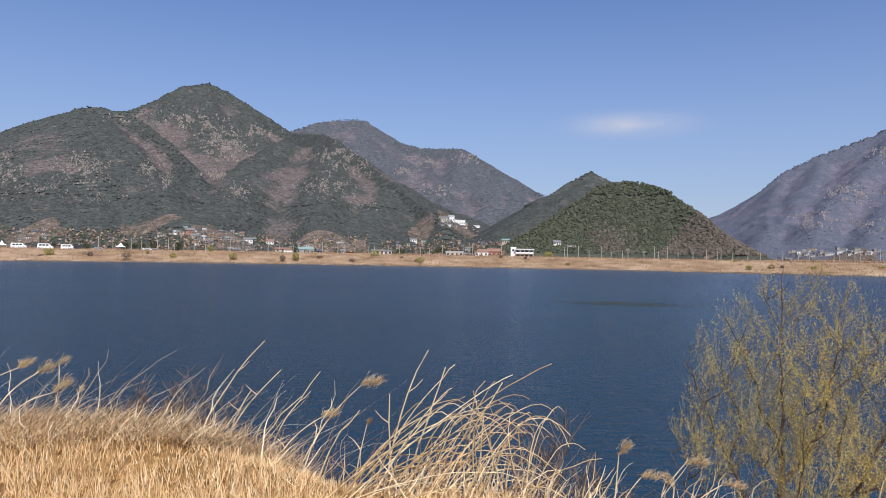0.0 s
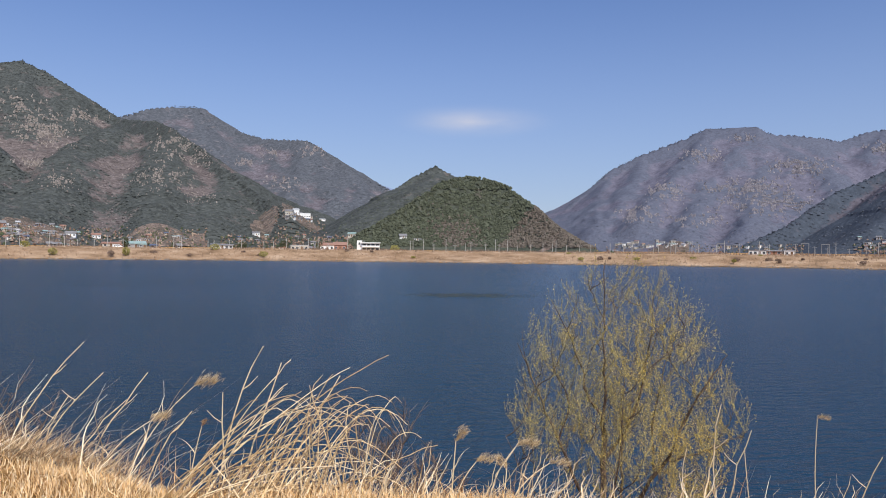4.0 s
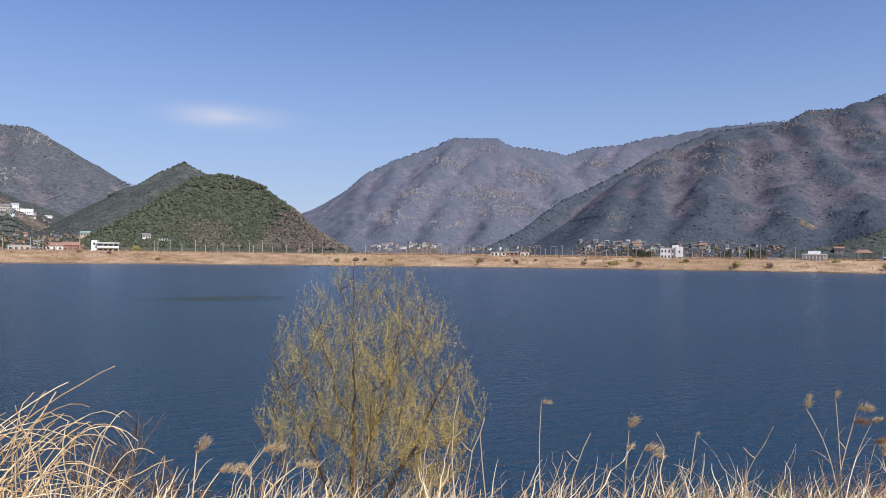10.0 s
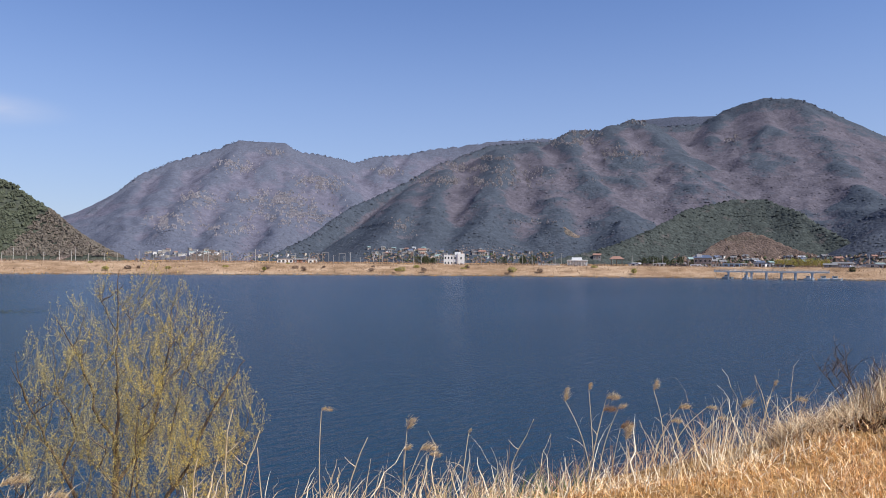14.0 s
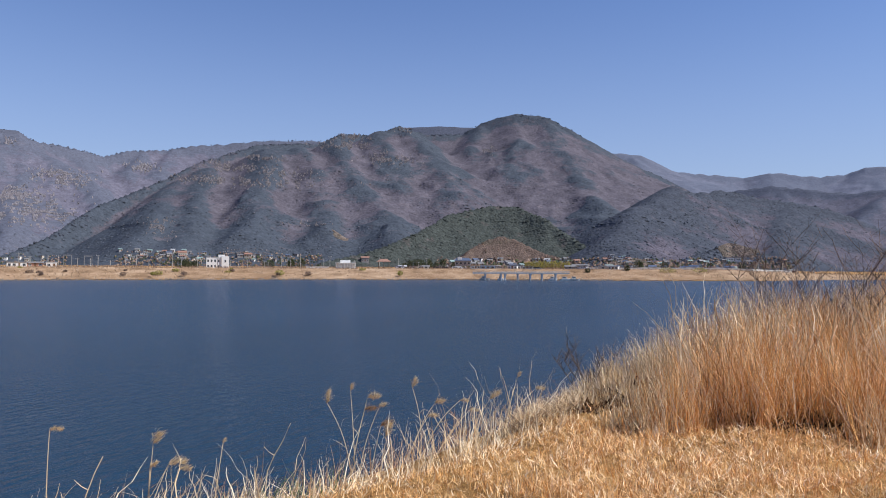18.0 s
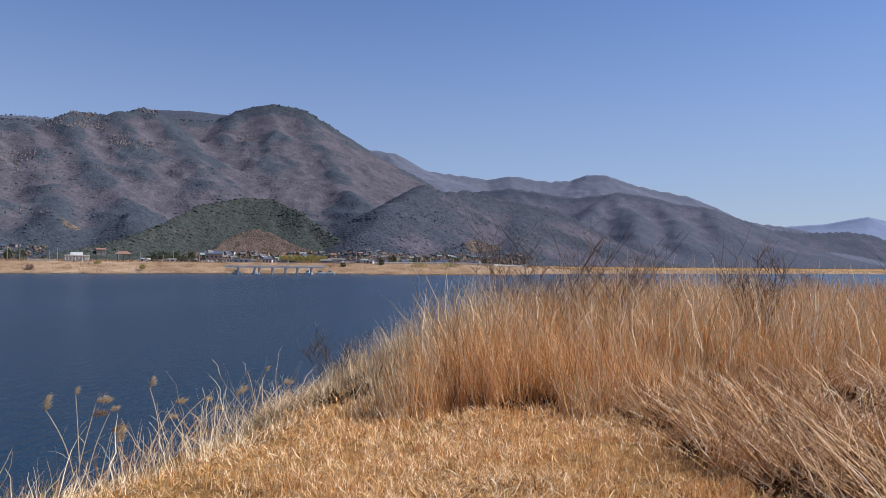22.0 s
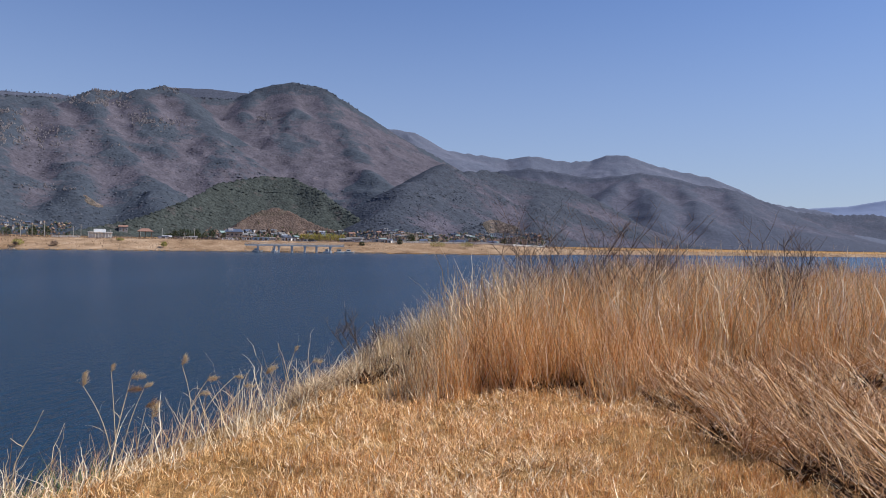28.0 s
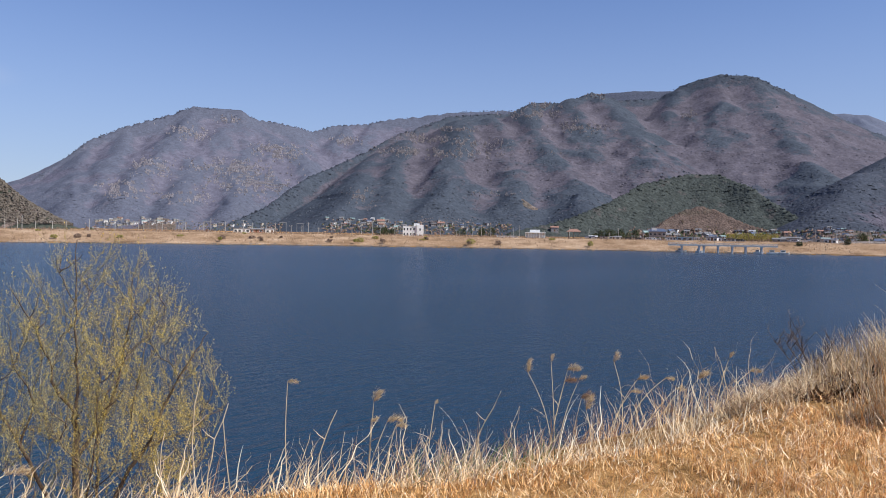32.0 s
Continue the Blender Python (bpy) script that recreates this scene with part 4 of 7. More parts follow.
    b = scatter(13000, 93, 137, 3.4, 15, lambda x, y, s: np.where((in_heap(x, y) | (tall_edge(x, y) > -0.4) & (np.degrees(np.arctan2(x, y)) > 106)) & (s < 0), np.clip((fbm(x * 1.1, y * 1.1, 3, 49) - 0.42) * 5, 0.03, 1), 0))
    n = len(b)
    turn = 1.0 + (fbm(b[:, 0] * 0.9, b[:, 1] * 0.9, 2, 47) - 0.5) * 2.8
    b[:, 2] += U(-0.02, 0.12, n)
    stuff("laid_grass", ribbons(b, U(0.2, 0.7, n), turn + rng.normal(0, 0.6, n), np.clip(rng.normal(0.82, 0.22, n), 0.2, 1.15), U(0.0, 0.25, n), U(0.005, 0.011, n) * np.clip(np.hypot(b[:, 0], b[:, 1]) / 7, 0.8, 1.6), 4, None, 0.025), M_laid, "long straw stalks laid over by the wind")
    # tangled brown mounds
    pieces = []
    for cx, cy, rx, ry, m in ((-3.3, 6.2, 2.2, 0.8, 9000), (8.3, 2.0, 0.7, 0.4, 1500)):
        a, q = U(0, 6.28, m), np.sqrt(rng.random(m))
        x, y = cx + rx * q * np.cos(a), cy + ry * q * np.sin(a)
        p = np.stack([x, y, ground_z(x, y) + 0.02 + U(0, 0.08, m)], -1)
        pieces.append(ribbons(p, U(0.08, 0.26, m), rng.normal(0.4, 1.6, m), U(0.6, 1.1, m), U(0.0, 0.5, m), U(0.003, 0.007, m), 3, None, 0.08))
    stuff("tangled_grass", pieces, M_tangle, "low mound of tangled brown vines and grass")


def b_soft(x, y):
    return fbm(x * 0.7, y * 0.7, 2, 12)


build_grass()


def along_crest(x0, x1, n, s0, s1):
    """Bases spread along the bank edge between two x, at edge offsets s0 to s1."""
    xs = U(x0, x1, n)
    cx, cy = np.array(CREST, float).T
    i = np.clip(np.searchsorted(cx, xs) - 1, 0, len(CREST) - 2)
    dx, dy = cx[i + 1] - cx[i], cy[i + 1] - cy[i]
    ln, t, s = np.hypot(dx, dy), (xs - cx[i]) / (cx[i + 1] - cx[i]), U(s0, s1, n)
    x, y = xs - dy / ln * s, cy[i] + t * dy + dx / ln * s
    return np.stack([x, y, ground_z(x, y) - 0.02], -1)


def tube(points, r0, r1, sides=5):
    """A tapered tube along points, as vertices and faces."""
    p = np.asarray(points, float)
    n = len(p)
    t = np.gradient(p, axis=0)
    t /= np.linalg.norm(t, axis=1, keepdims=True) + 1e-9
    ref = np.where(np.abs(t[:, 2:3]) > 0.9, [[1.0, 0, 0]], [[0, 0, 1.0]])
    e1 = np.cross(t, ref)
    e1 /= np.linalg.norm(e1, axis=1, keepdims=True) + 1e-9
    e2 = np.cross(t, e1)
    a = np.linspace(0, 2 * np.pi, sides, endpoint=False)[None, :, None]
    r = np.linspace(r0, r1, n)[:, None, None]
    v = (p[:, None, :] + r * (np.cos(a) * e1[:, None, :] + np.sin(a) * e2[:, None, :])).reshape(-1, 3)
    i, j = np.arange(n - 1)[:, None] * sides, np.arange(sides)[None, :]
    k = (j + 1) % sides
    return v, [np.stack([i + j, i + k, i + sides + k, i + sides + j], -1).reshape(-1, 4)]


def build_fringe():
    # long pale stalks, bent over to the lee side, along the edge of the bank
    pieces = []
    for x0, x1, m, h0, h1, lean, s0, s1 in ((-9, -1.6, 240, 0.12, 0.38, 0.6, -0.4, 0.7), (-4.4, -0.6, 330, 0.4, 0.95, 0.62, -0.6, 0.5), (-0.5, 1.1, 240, 0.2, 0.5, 0.3, -0.4, 0.5),
                                            (1.4, 4.5, 1000, 0.15, 0.52, 0.45, -0.4, 1.1), (4.2, 9.5, 760, 0.12, 0.34, 0.5, -0.4, 0.8), (3.0, 9.0, 170, 0.35, 0.8, 0.6, 0.0, 1.4), (6.4, 9.4, 130, 0.5, 1.05, 0.25, 0.3, 1.6),
                                            (7.6, 11, 380, 0.15, 0.42, 0.3, -0.3, 0.9), (10.5, 15, 500, 0.4, 0.85, 0.25, -0.5, 0.8), (14, 30, 700, 0.8, 1.4, 0.2, -0.6, 0.8)):
        b = along_crest(x0, x1, m, s0, s1)
        keep = fbm(b[:, 0] * 2.2, b[:, 1] * 2.2, 2, 91) > 0.40
        b = b[keep]
        k = len(b)
        pieces.append(ribbons(b, U(h0, h1, k) * U(0.7, 1.0, k), rng.normal(0.1, 0.8, k), np.abs(rng.normal(lean, 0.22, k)), np.abs(rng.normal(0.10, 0.2, k)), U(0.006, 0.011, k), 7, None, 0.030))
    stuff("edge_stalks", pieces, M_pale, "long pale bent grass stalks along the bank edge")
    # ragged growth on the slope, with some new green
    b = along_crest(-9, 40, 6000, 0.8, 7.5)
    k = len(b)
    stuff("slope_grass", ribbons(b, U(0.25, 0.75, k), rng.normal(0.2, 1.0, k), U(0.1, 0.6, k), U(0, 0.4, k), U(0.005, 0.009, k), 4), M_brown, "ragged dry grass on the river slope")
    pieces = []
    for x0, x1, m, s0, s1 in ((4.3, 5.6, 260, 0.8, 1.8), (-7, -3, 500, 0.6, 1.6), (2.5, 5, 400, 2.0, 5)):
        b = along_crest(x0, x1, m, s0, s1)
        pieces.append(ribbons(b, U(0.2, 0.55, m), U(0, 6.28, m), U(0.1, 0.5, m), U(0, 0.5, m), U(0.006, 0.012, m), 4))
    stuff("green_grass", pieces, M_green, "tufts of new green grass among dry stalks")


build_fringe()


def part(name, pieces, mat, parent, label="", smooth=False):
    """One mesh under a thing or a part; the pieces are in world metres."""
    v, f = join_np(pieces) if isinstance(pieces, list) else pieces
    at = parent.matrix_world.translation
    me = mesh_np(name, np.asarray(v, float) - np.array(at), f, smooth)
    me.materials.append(mat)
    ob = new(name, me)
    ob.parent = parent
    return tagged(ob, label) if label else ob


def thing(name, at, label, category, group=""):
    """An empty at a thing's base, to hold its parts."""
    ob = new(name)
    ob.location = at
    ob.empty_display_size = 0.2
    bpy.context.view_layer.update()
    return tagged(ob, label, category, group)


# a sheaf of stalks that bow over together and hang down at the tip
def sheaf():
    th = thing("reed_sheaf", (-0.1, 4.7, float(ground_z(-0.1, 4.7))), "thick sheaf of pale reed stalks bowed over to one side", "reed")
    u = np.linspace(0, 1, 11)[:, None]
    for _ in range(115):
        x, y, fold = rng.uniform(-0.75, 0.62), rng.uniform(4.45, 4.95), rng.random()
        foot = np.array([x, y, float(ground_z(x, y)) - 0.02])
        top = np.array([0.30 + 0.45 * x + rng.normal(0, 0.20), 4.8 + rng.normal(0, 0.12), rng.uniform(0.0, 0.74)])
        if fold < 0.55:
            tip = top + np.array([rng.uniform(0.05, 0.30), rng.normal(0, 0.08), rng.uniform(-0.35, -0.05)])
        else:
            tip = top + (top - foot) * rng.uniform(0.0, 0.25) + np.array([rng.uniform(-0.06, 0.12), 0, 0])
        knee = foot + (top - foot) * 0.55 + np.array([rng.uniform(-0.12, 0.02), 0, 0.08])
        pts = foot * (1 - u) ** 3 + 3 * knee * u * (1 - u) ** 2 + 3 * (top + [0, 0, 0.05]) * u ** 2 * (1 - u) + tip * u ** 3
        part("stalk", [tube(pts + np.cumsum(rng.normal(0, 0.007, pts.shape), 0) * u, rng.uniform(0.003, 0.005), 0.0024, 4)], M_straw, th)


sheaf()


def reed(az, el, d, back=0.0, side=0.0, plume=1.0, dark=False, tip=0.0, label="pale dry reed with a feathery tan plume"):
    """A reed whose head stands at a bearing, angle of height and distance; its foot is set off back and to one side."""
    top = np.array(polar(az, d, el))
    a = radians(az)
    right = np.array([math.cos(a), -math.sin(a), 0])
    foot = top - right * side - np.array([math.sin(a), math.cos(a), 0]) * back
    foot[2] = float(ground_z(foot[0], foot[1])) - 0.02
    th = thing("reed", foot, label, "reed", "plumed reeds on the bank")
    u = np.linspace(0, 1, 9)[:, None]
    mid = foot + (top - foot) * u
    bow = np.sin(u * np.pi) * (rng.normal(0, 0.03) + 0.10 * side) * -right + np.sin(u * np.pi) * np.array([0, 0, 0.14 * abs(side)])
    pts = mid + bow
    part("stem", [tube(pts, 0.0075, 0.004, 4)], M_pale, th)
    # one or two dry leaves
    for k in range(2):
        q = pts[3 + 2 * k][None, :]
        part("leaf", ribbons(q, 0.28, rng.uniform(0, 6.28), 0.8, 0.5, 0.012, 5), M_pale, th)
    plume = plume * (1.1 if d > 10 else 1.05)
    if plume:
        k = int(240 * plume)
        dirx = right * (1 if tip >= 0 else -1)
        L = 0.20 * plume
        t = rng.random(k)
        axis = pts[-1] + (dirx * 0.72 * t[:, None] * abs(tip if tip else 0.5) * 1.6 + np.array([0, 0, 1])[None, :] * (t[:, None] * (1.05 - 0.8 * abs(tip)) - 0.5 * abs(tip) * t[:, None] ** 2)) * L
        spread = 0.030 * plume * np.sin(np.clip(t, 0.08, 1) * np.pi * 0.9)[:, None]
        axis = axis + rng.normal(0, 1, (k, 3)) * spread
        ang = math.atan2(dirx[1], dirx[0])
        part("plume", ribbons(axis, U(0.035, 0.085, k) * plume, rng.normal(ang, 0.7, k), U(0.5, 1.0, k), U(0.1, 0.6, k), U(0.004, 0.007, k), 3), M_plume_dark if dark else M_plume, th, "russet plume" if dark else "")
    return th


REEDS = [  # bearing, angle of height, distance, foot set back, foot set aside, size of plume, dark, lean of plume
    (-6.3, -10.3, 8.4, 0.3, 0.75, 1.15, False, 0.75), (-9.4, -12.7, 7.8, 0.3, 0.55, 0.95, False, 0.7), (-5.8, -13.3, 8.6, 0.2, 0.15, 0.45, True, 0.3), (-28.3, -10.0, 7.6, 0.2, 0.35, 0.95, False, 0.5),
    (-29.3, -8.6, 7.9, 0.2, 0.4, 0.85, False, 0.6), (-28.0, -8.1, 8.2, 0.2, 0.15, 0.6, False, 0.5), (-30.5, -8.2, 8.3, 0.2, 0.5, 0.8, False, 0.6), (-26.7, -10.1, 8.0, 0.2, 0.1, 0.4, False, 0.3), (14.0, -14.8, 6.6, 0.2, 0.05, 0.75, False, 0.4),
    (18.9, -15.0, 6.3, 0.2, 0.25, 0.8, False, 0.8), (18.1, -16.7, 6.2, 0.2, 0.1, 0.7, False, -0.4), (40.3, -11.3, 8.6, 0.1, -0.08, 0.5, False, 0.9), (48.1, -14.3, 8.4, 0.1, 0.30, 0.85, False, 0.8),
    (47.0, -12.8, 8.6, 0.1, 0.05, 0.8, False, 0.3), (46.8, -14.4, 8.6, 0.1, 0.10, 0.55, False, 0.5), (48.7, -14.7, 8.8, 0.1, 0.2, 0.6, False, 0.9), (58.9, -10.4, 12.6, 0.3, -0.45, 0.95, False, 0.1), (60.7, -9.5, 12.8, 0.3, -0.1, 0.6, False, 0.2),
    (62.0, -10.1, 12.9, 0.3, 0.3, 1.0, False, 0.8), (61.8, -11.0, 12.8, 0.3, 0.25, 0.95, True, 0.8), (62.9, -10.8, 13.0, 0.3, 0.35, 0.7, False, 0.6), (63.1, -12.2, 12.4, 0.3, 0.15, 1.0, True, 0.7), (63.5, -13.0, 12.2, 0.3, -0.1, 1.1, False, 0.2),
    (65.5, -9.3, 12.9, 0.3, -0.15, 0.8, False, 0.2), (67.3, -10.5, 12.6, 0.3, 0.4, 0.85, False, 0.7), (66.8, -11.5, 12.4, 0.3, 0.35, 0.7, False, 0.8), (69.3, -10.3, 12.0, 0.3, 0.6, 0.6, False, 0.9), (70.1, -11.0, 11.6, 0.3, 0.5, 0.6, False, 0.9),
    (71.7, -10.1, 12.0, 0.3, 0.3, 1.0, False, 0.5), (69.2, -12.8, 11.2, 0.3, 0.3, 0.8, True, 0.7), (73.8, -8.4, 12.2, 0.3, 0.2, 0.5, False, 0.3), (75.2, -9.3, 11.6, 0.3, 0.35, 0.7, False, 0.8), (51.8, -13.0, 9.0, 0.2, 0.12, 0.3, False, 0.3),
    (35.6, -13.9, 8.0, 0.1, -0.15, 0.0, False, 0), (15.7, -16.3, 6.4, 0.2, 0.2, 0.7, False, 0.8), (21.5, -16.2, 6.2, 0.2, 0.4, 0.7, False, 0.9)]
for row in REEDS:
    reed(*row)
# tall bare stems, kinked, with broken tips
for az, el, d, side, kink in ((-0.9, -7.5, 5.0, 0.30, -0.05), (1.2, -8.9, 4.9, 0.32, -0.14), (4.4, -10.0, 5.0, 0.28, 0.10), (-3.4, -11.0, 5.2, -0.02, -0.12), (-13.9, -6.8, 6.9, 0.62, 0.0), (-12.9, -9.1, 6.9, 0.5, 0.1), (-14.9, -10.6, 6.8, 0.15, 0.05),
                              (-9.5, -9.3, 6.6, 0.5, 0.0), (-6.4, -12.2, 6.2, 0.35, 0.0), (-11.0, -11.0, 6.6, 0.42, 0.0), (36.2, -12.6, 6.4, 0.18, 0.0), (33.6, -11.0, 6.6, -0.12, 0.12), (31.2, -14.5, 6.2, -0.2, 0.1), (44.0, -13.3, 6.6, 0.12, 0.08), (56.4, -11.9, 7.6, 0.15, 0.2)):
    top = np.array(polar(az, d, el))
    a = radians(az)
    right = np.array([math.cos(a), -math.sin(a), 0])
    foot = top - right * side
    foot[2] = float(ground_z(foot[0], foot[1])) - 0.02
    th = thing("bare_reed", foot, "tall bare kinked reed stem without a plume", "reed", "bare reed stems")
    u = np.linspace(0, 1, 8)[:, None]
    pts = foot + (top - foot) * u + right * (kink * np.clip(u - 0.55, 0, 1) - 0.06 * np.sin(u * 3.14)) + rng.normal(0, 0.008, (8, 3)) * u
    part("stem", [tube(pts, 0.007, 0.0035, 5)], M_pale, th)
    i = 5
    tipp = pts[i] + right * rng.choice([-1, 1]) * 0.10 + np.array([0, 0, 0.09])
    part("side_shoot", [tube(np.array([pts[i], (pts[i] + tipp) / 2 + [0, 0, -0.01], tipp]), 0.004, 0.002, 4)], M_pale, th)


# ---- willow on the slope ----
def grow(start, direction, length, r, rnd, bend=0.25, up=0.15, n=9):
    """A crooked limb: points along it."""
    p, d, out = np.array(start, float), np.array(direction, float), []
    d /= np.linalg.norm(d)
    for k in range(n):
        out.append(p.copy())
        d = d + np.array([rnd.normal(0, bend), rnd.normal(0, bend), rnd.normal(0, bend * 0.5) + up]) * (1.6 / n)
        d /= np.linalg.norm(d)
        p = p + d * length / (n - 1)
    return np.array(out)


def willow():
    rnd = np.random.default_rng(23)
    bx, by = 4.02, 8.45
    bz = float(ground_z(bx, by))
    base = np.array([bx, by, bz - 0.05])
    a = radians(25.2)
    right, away, up = np.array([math.cos(a), -math.sin(a), 0]), np.array([math.sin(a), math.cos(a), 0]), np.array([0, 0, 1.0])
    th = thing("willow_tree", (bx, by, bz), "young multi-stemmed willow with fresh yellow-green catkins", "tree")

    def at(r, w, z):
        return base + right * r + away * w + up * z

    def inside(k, inner=0.0):
        """Places in the oval of the crown."""
        t = rnd.normal(0, 1, (k, 3))
        t /= np.linalg.norm(t, axis=1, keepdims=True)
        t *= (inner + (1 - inner) * rnd.random((k, 1)) ** 0.45)
        t[:, 2] = np.where(t[:, 2] < 0, t[:, 2] * 0.92, t[:, 2] * 1.08)
        side = 1 - 0.15 * np.clip(t[:, 2:3], 0, 1) - 0.42 * np.clip(-t[:, 2:3], 0, 1) * (t[:, :1] < 0)
        return base + right * (0.18 + t[:, :1] * 1.50 * side) + away * t[:, 1:2] * 1.2 * side + up * (1.90 + t[:, 2:3] * 1.80)

    def arc(p, q, n, bow, wob):
        """A twig from p to q that leaves outward and turns up."""
        u = np.linspace(0, 1, n)[:, None]
        flat = (q - p) * [1, 1, 0]
        pts = p + (q - p) * u + np.sin(u * np.pi) * (flat * 0.18 - up * bow)
        return pts + np.cumsum(rnd.normal(0, wob, (n, 3)), 0) * (u > 0)

    wood = []
    # stems and forks: knots on the way up as (right, away, height), thickness at the foot and at the tip
    for k, (knots, r, r1) in enumerate((
            (((0.0, 0, 0), (0.0, 0, 0.55), (0.0, 0, 1.25), (-0.01, 0.02, 1.72)), 0.048, 0.030),
            (((-0.01, 0.02, 1.70), (0.0, 0.0, 2.3), (-0.03, 0.05, 3.0), (-0.01, 0.05, 3.72)), 0.019, 0.004),
            (((0.02, 0, 1.22), (0.30, 0.05, 1.60), (0.47, 0.10, 2.15), (0.55, 0.12, 2.6), (0.60, 0.15, 3.3)), 0.024, 0.004),
            (((-0.01, 0, 1.70), (-0.24, -0.1, 2.02), (-0.27, -0.12, 2.3), (-0.50, -0.15, 2.9), (-0.66, -0.2, 3.2)), 0.021, 0.004),
            (((-0.10, 0.05, 0), (-0.27, 0.06, 0.72), (-0.60, 0.15, 1.38), (-0.80, 0.2, 1.82), (-1.0, 0.22, 2.32), (-1.14, 0.2, 2.6)), 0.028, 0.004),
            (((-0.58, 0.14, 1.36), (-0.42, 0.1, 1.85), (-0.66, 0.1, 2.3), (-0.70, 0.1, 2.85)), 0.014, 0.003),
            (((0.22, 0.05, 0), (0.44, 0.0, 0.85), (0.80, -0.1, 1.30), (1.0, -0.12, 1.9), (1.30, -0.15, 2.4), (1.44, -0.15, 2.6)), 0.034, 0.004),
            (((0.62, -0.05, 1.08), (0.58, 0.2, 1.6), (0.72, 0.35, 2.2), (0.85, 0.4, 2.75)), 0.018, 0.003),
            (((0.78, -0.1, 1.26), (1.28, -0.2, 1.48), (1.66, -0.2, 1.70)), 0.015, 0.003),
            (((0.25, -0.1, 0), (0.60, -0.3, 0.55), (1.05, -0.35, 0.85), (1.45, -0.35, 1.15)), 0.022, 0.004),
            (((0.2, 0.15, 0), (0.24, 0.45, 0.8), (0.20, 0.7, 1.6), (0.30, 0.8, 2.5)), 0.024, 0.004),
            (((-0.05, -0.1, 0), (-0.5, -0.3, 0.5), (-0.95, -0.4, 0.95), (-1.2, -0.4, 1.5)), 0.016, 0.003),
            (((0.1, -0.15, 0), (0.1, -0.5, 0.8), (0.18, -0.75, 1.5), (0.22, -0.8, 2.2)), 0.018, 0.003))):
        pts = np.array([at(*q) for q in knots])
        s = np.linspace(0, len(pts) - 1, 16)
        line = np.stack([np.interp(s, range(len(pts)), pts[:, j]) for j in range(3)], -1)
        for _ in range(2):
            line[1:-1] = (line[:-2] + 2 * line[1:-1] + line[2:]) / 4
        line[1:-1] += rnd.normal(0, 0.010, (14, 3))
        part("trunk" if k == 0 else "stem", [tube(line, r, r1, 7)], M_bark, th, "", True)
        if k:
            wood.append(line[2:])
    wood = np.concatenate(wood)

    def nearest(q, rise):
        """The wood from which a twig to q would leave: below it and further in."""
        flat = np.hypot(wood[:, 0] - q[0], wood[:, 1] - q[1])
        return wood[np.argmin(1.2 * flat + np.abs(q[2] - wood[:, 2] - rise * flat - 0.10))]

    # limbs reach from the stems into the crown; twigs from the limbs; sprays from the twigs
    for q in inside(120, 0.30):
        limb = arc(nearest(q, 1.3), q, 8, 0.03, 0.010)
        part("limb", [tube(limb, 0.0075, 0.0024, 4)], M_bark, th, "", True)
        wood = np.concatenate([wood, limb[2:]])
    twigs, leaves, catkins, fine = [], [], [], []
    for q in inside(1450):
        low, rx = q[2] - bz < 1.35, float(np.dot(q - base, right))
        if low and rx < 0.75 and rnd.random() < 0.72:
            continue
        tw = arc(nearest(q, 1.0), q, 6, 0.015, 0.004)
        twigs.append(tube(tw, 0.0024, 0.0011, 3))
        fine.append(tw)
    for tw in list(fine):
        for _ in range(4):
            out = (tw[-1] - tw[0]) * 0.6 + rnd.normal(0, 0.12, 3) + [0, 0, 0.17]
            p = tw[rnd.integers(1, 6)]
            sp = arc(p, p + out / np.linalg.norm(out) * rnd.uniform(0.08, 0.26), 4, 0.008, 0.004)
            if sp[-1][2] > bz + 0.15:
                twigs.append(tube(sp, 0.0014, 0.0009, 3))
                fine.append(sp)
    for tw in fine:
        k = rnd.integers(5, 11)
        w = rnd.random(k) * (len(tw) - 1.01)
        ii = w.astype(int)
        q = tw[ii] + (tw[ii + 1] - tw[ii]) * (w - ii)[:, None] + rnd.normal(0, 0.010, (k, 3))
        rx, z = float(np.dot(q[0] - base, right)), q[0][2] - bz
        low_right = math.exp(-((rx - 1.15) / 0.42) ** 2 - ((z - 0.95) / 0.5) ** 2)
        clump = vnoise(np.array([rx * 2.6]), np.array([z * 2.6]), 5)[0]
        gold = 0.30 + 0.26 * np.clip(rx, -0.8, 1.1) + low_right + 0.9 * (clump - 0.35)
        if rnd.random() < gold:
            catkins.append(q)
        elif rnd.random() < 0.75:
            leaves.append(q)
        if rnd.random() < low_right:
            catkins.append(q + rnd.normal(0, 0.06, q.shape))
    tagged(part("twig_work", twigs, M_twig, th, "fine olive twigs"), kind="stuff")
    for name, lst, mat, w, lab in (("foliage", leaves, M_leaf, 0.008, "new yellow-green leaves"), ("blossom", catkins, M_catkin, 0.010, "golden catkins")):
        q = np.concatenate(lst)
        k = len(q)
        tagged(part(name, ribbons(q, U(0.009, 0.017, k), U(0, 6.28, k), U(0.3, 1.0, k), U(0, 0.4, k), w, 1), mat, th, lab), kind="stuff")


willow()


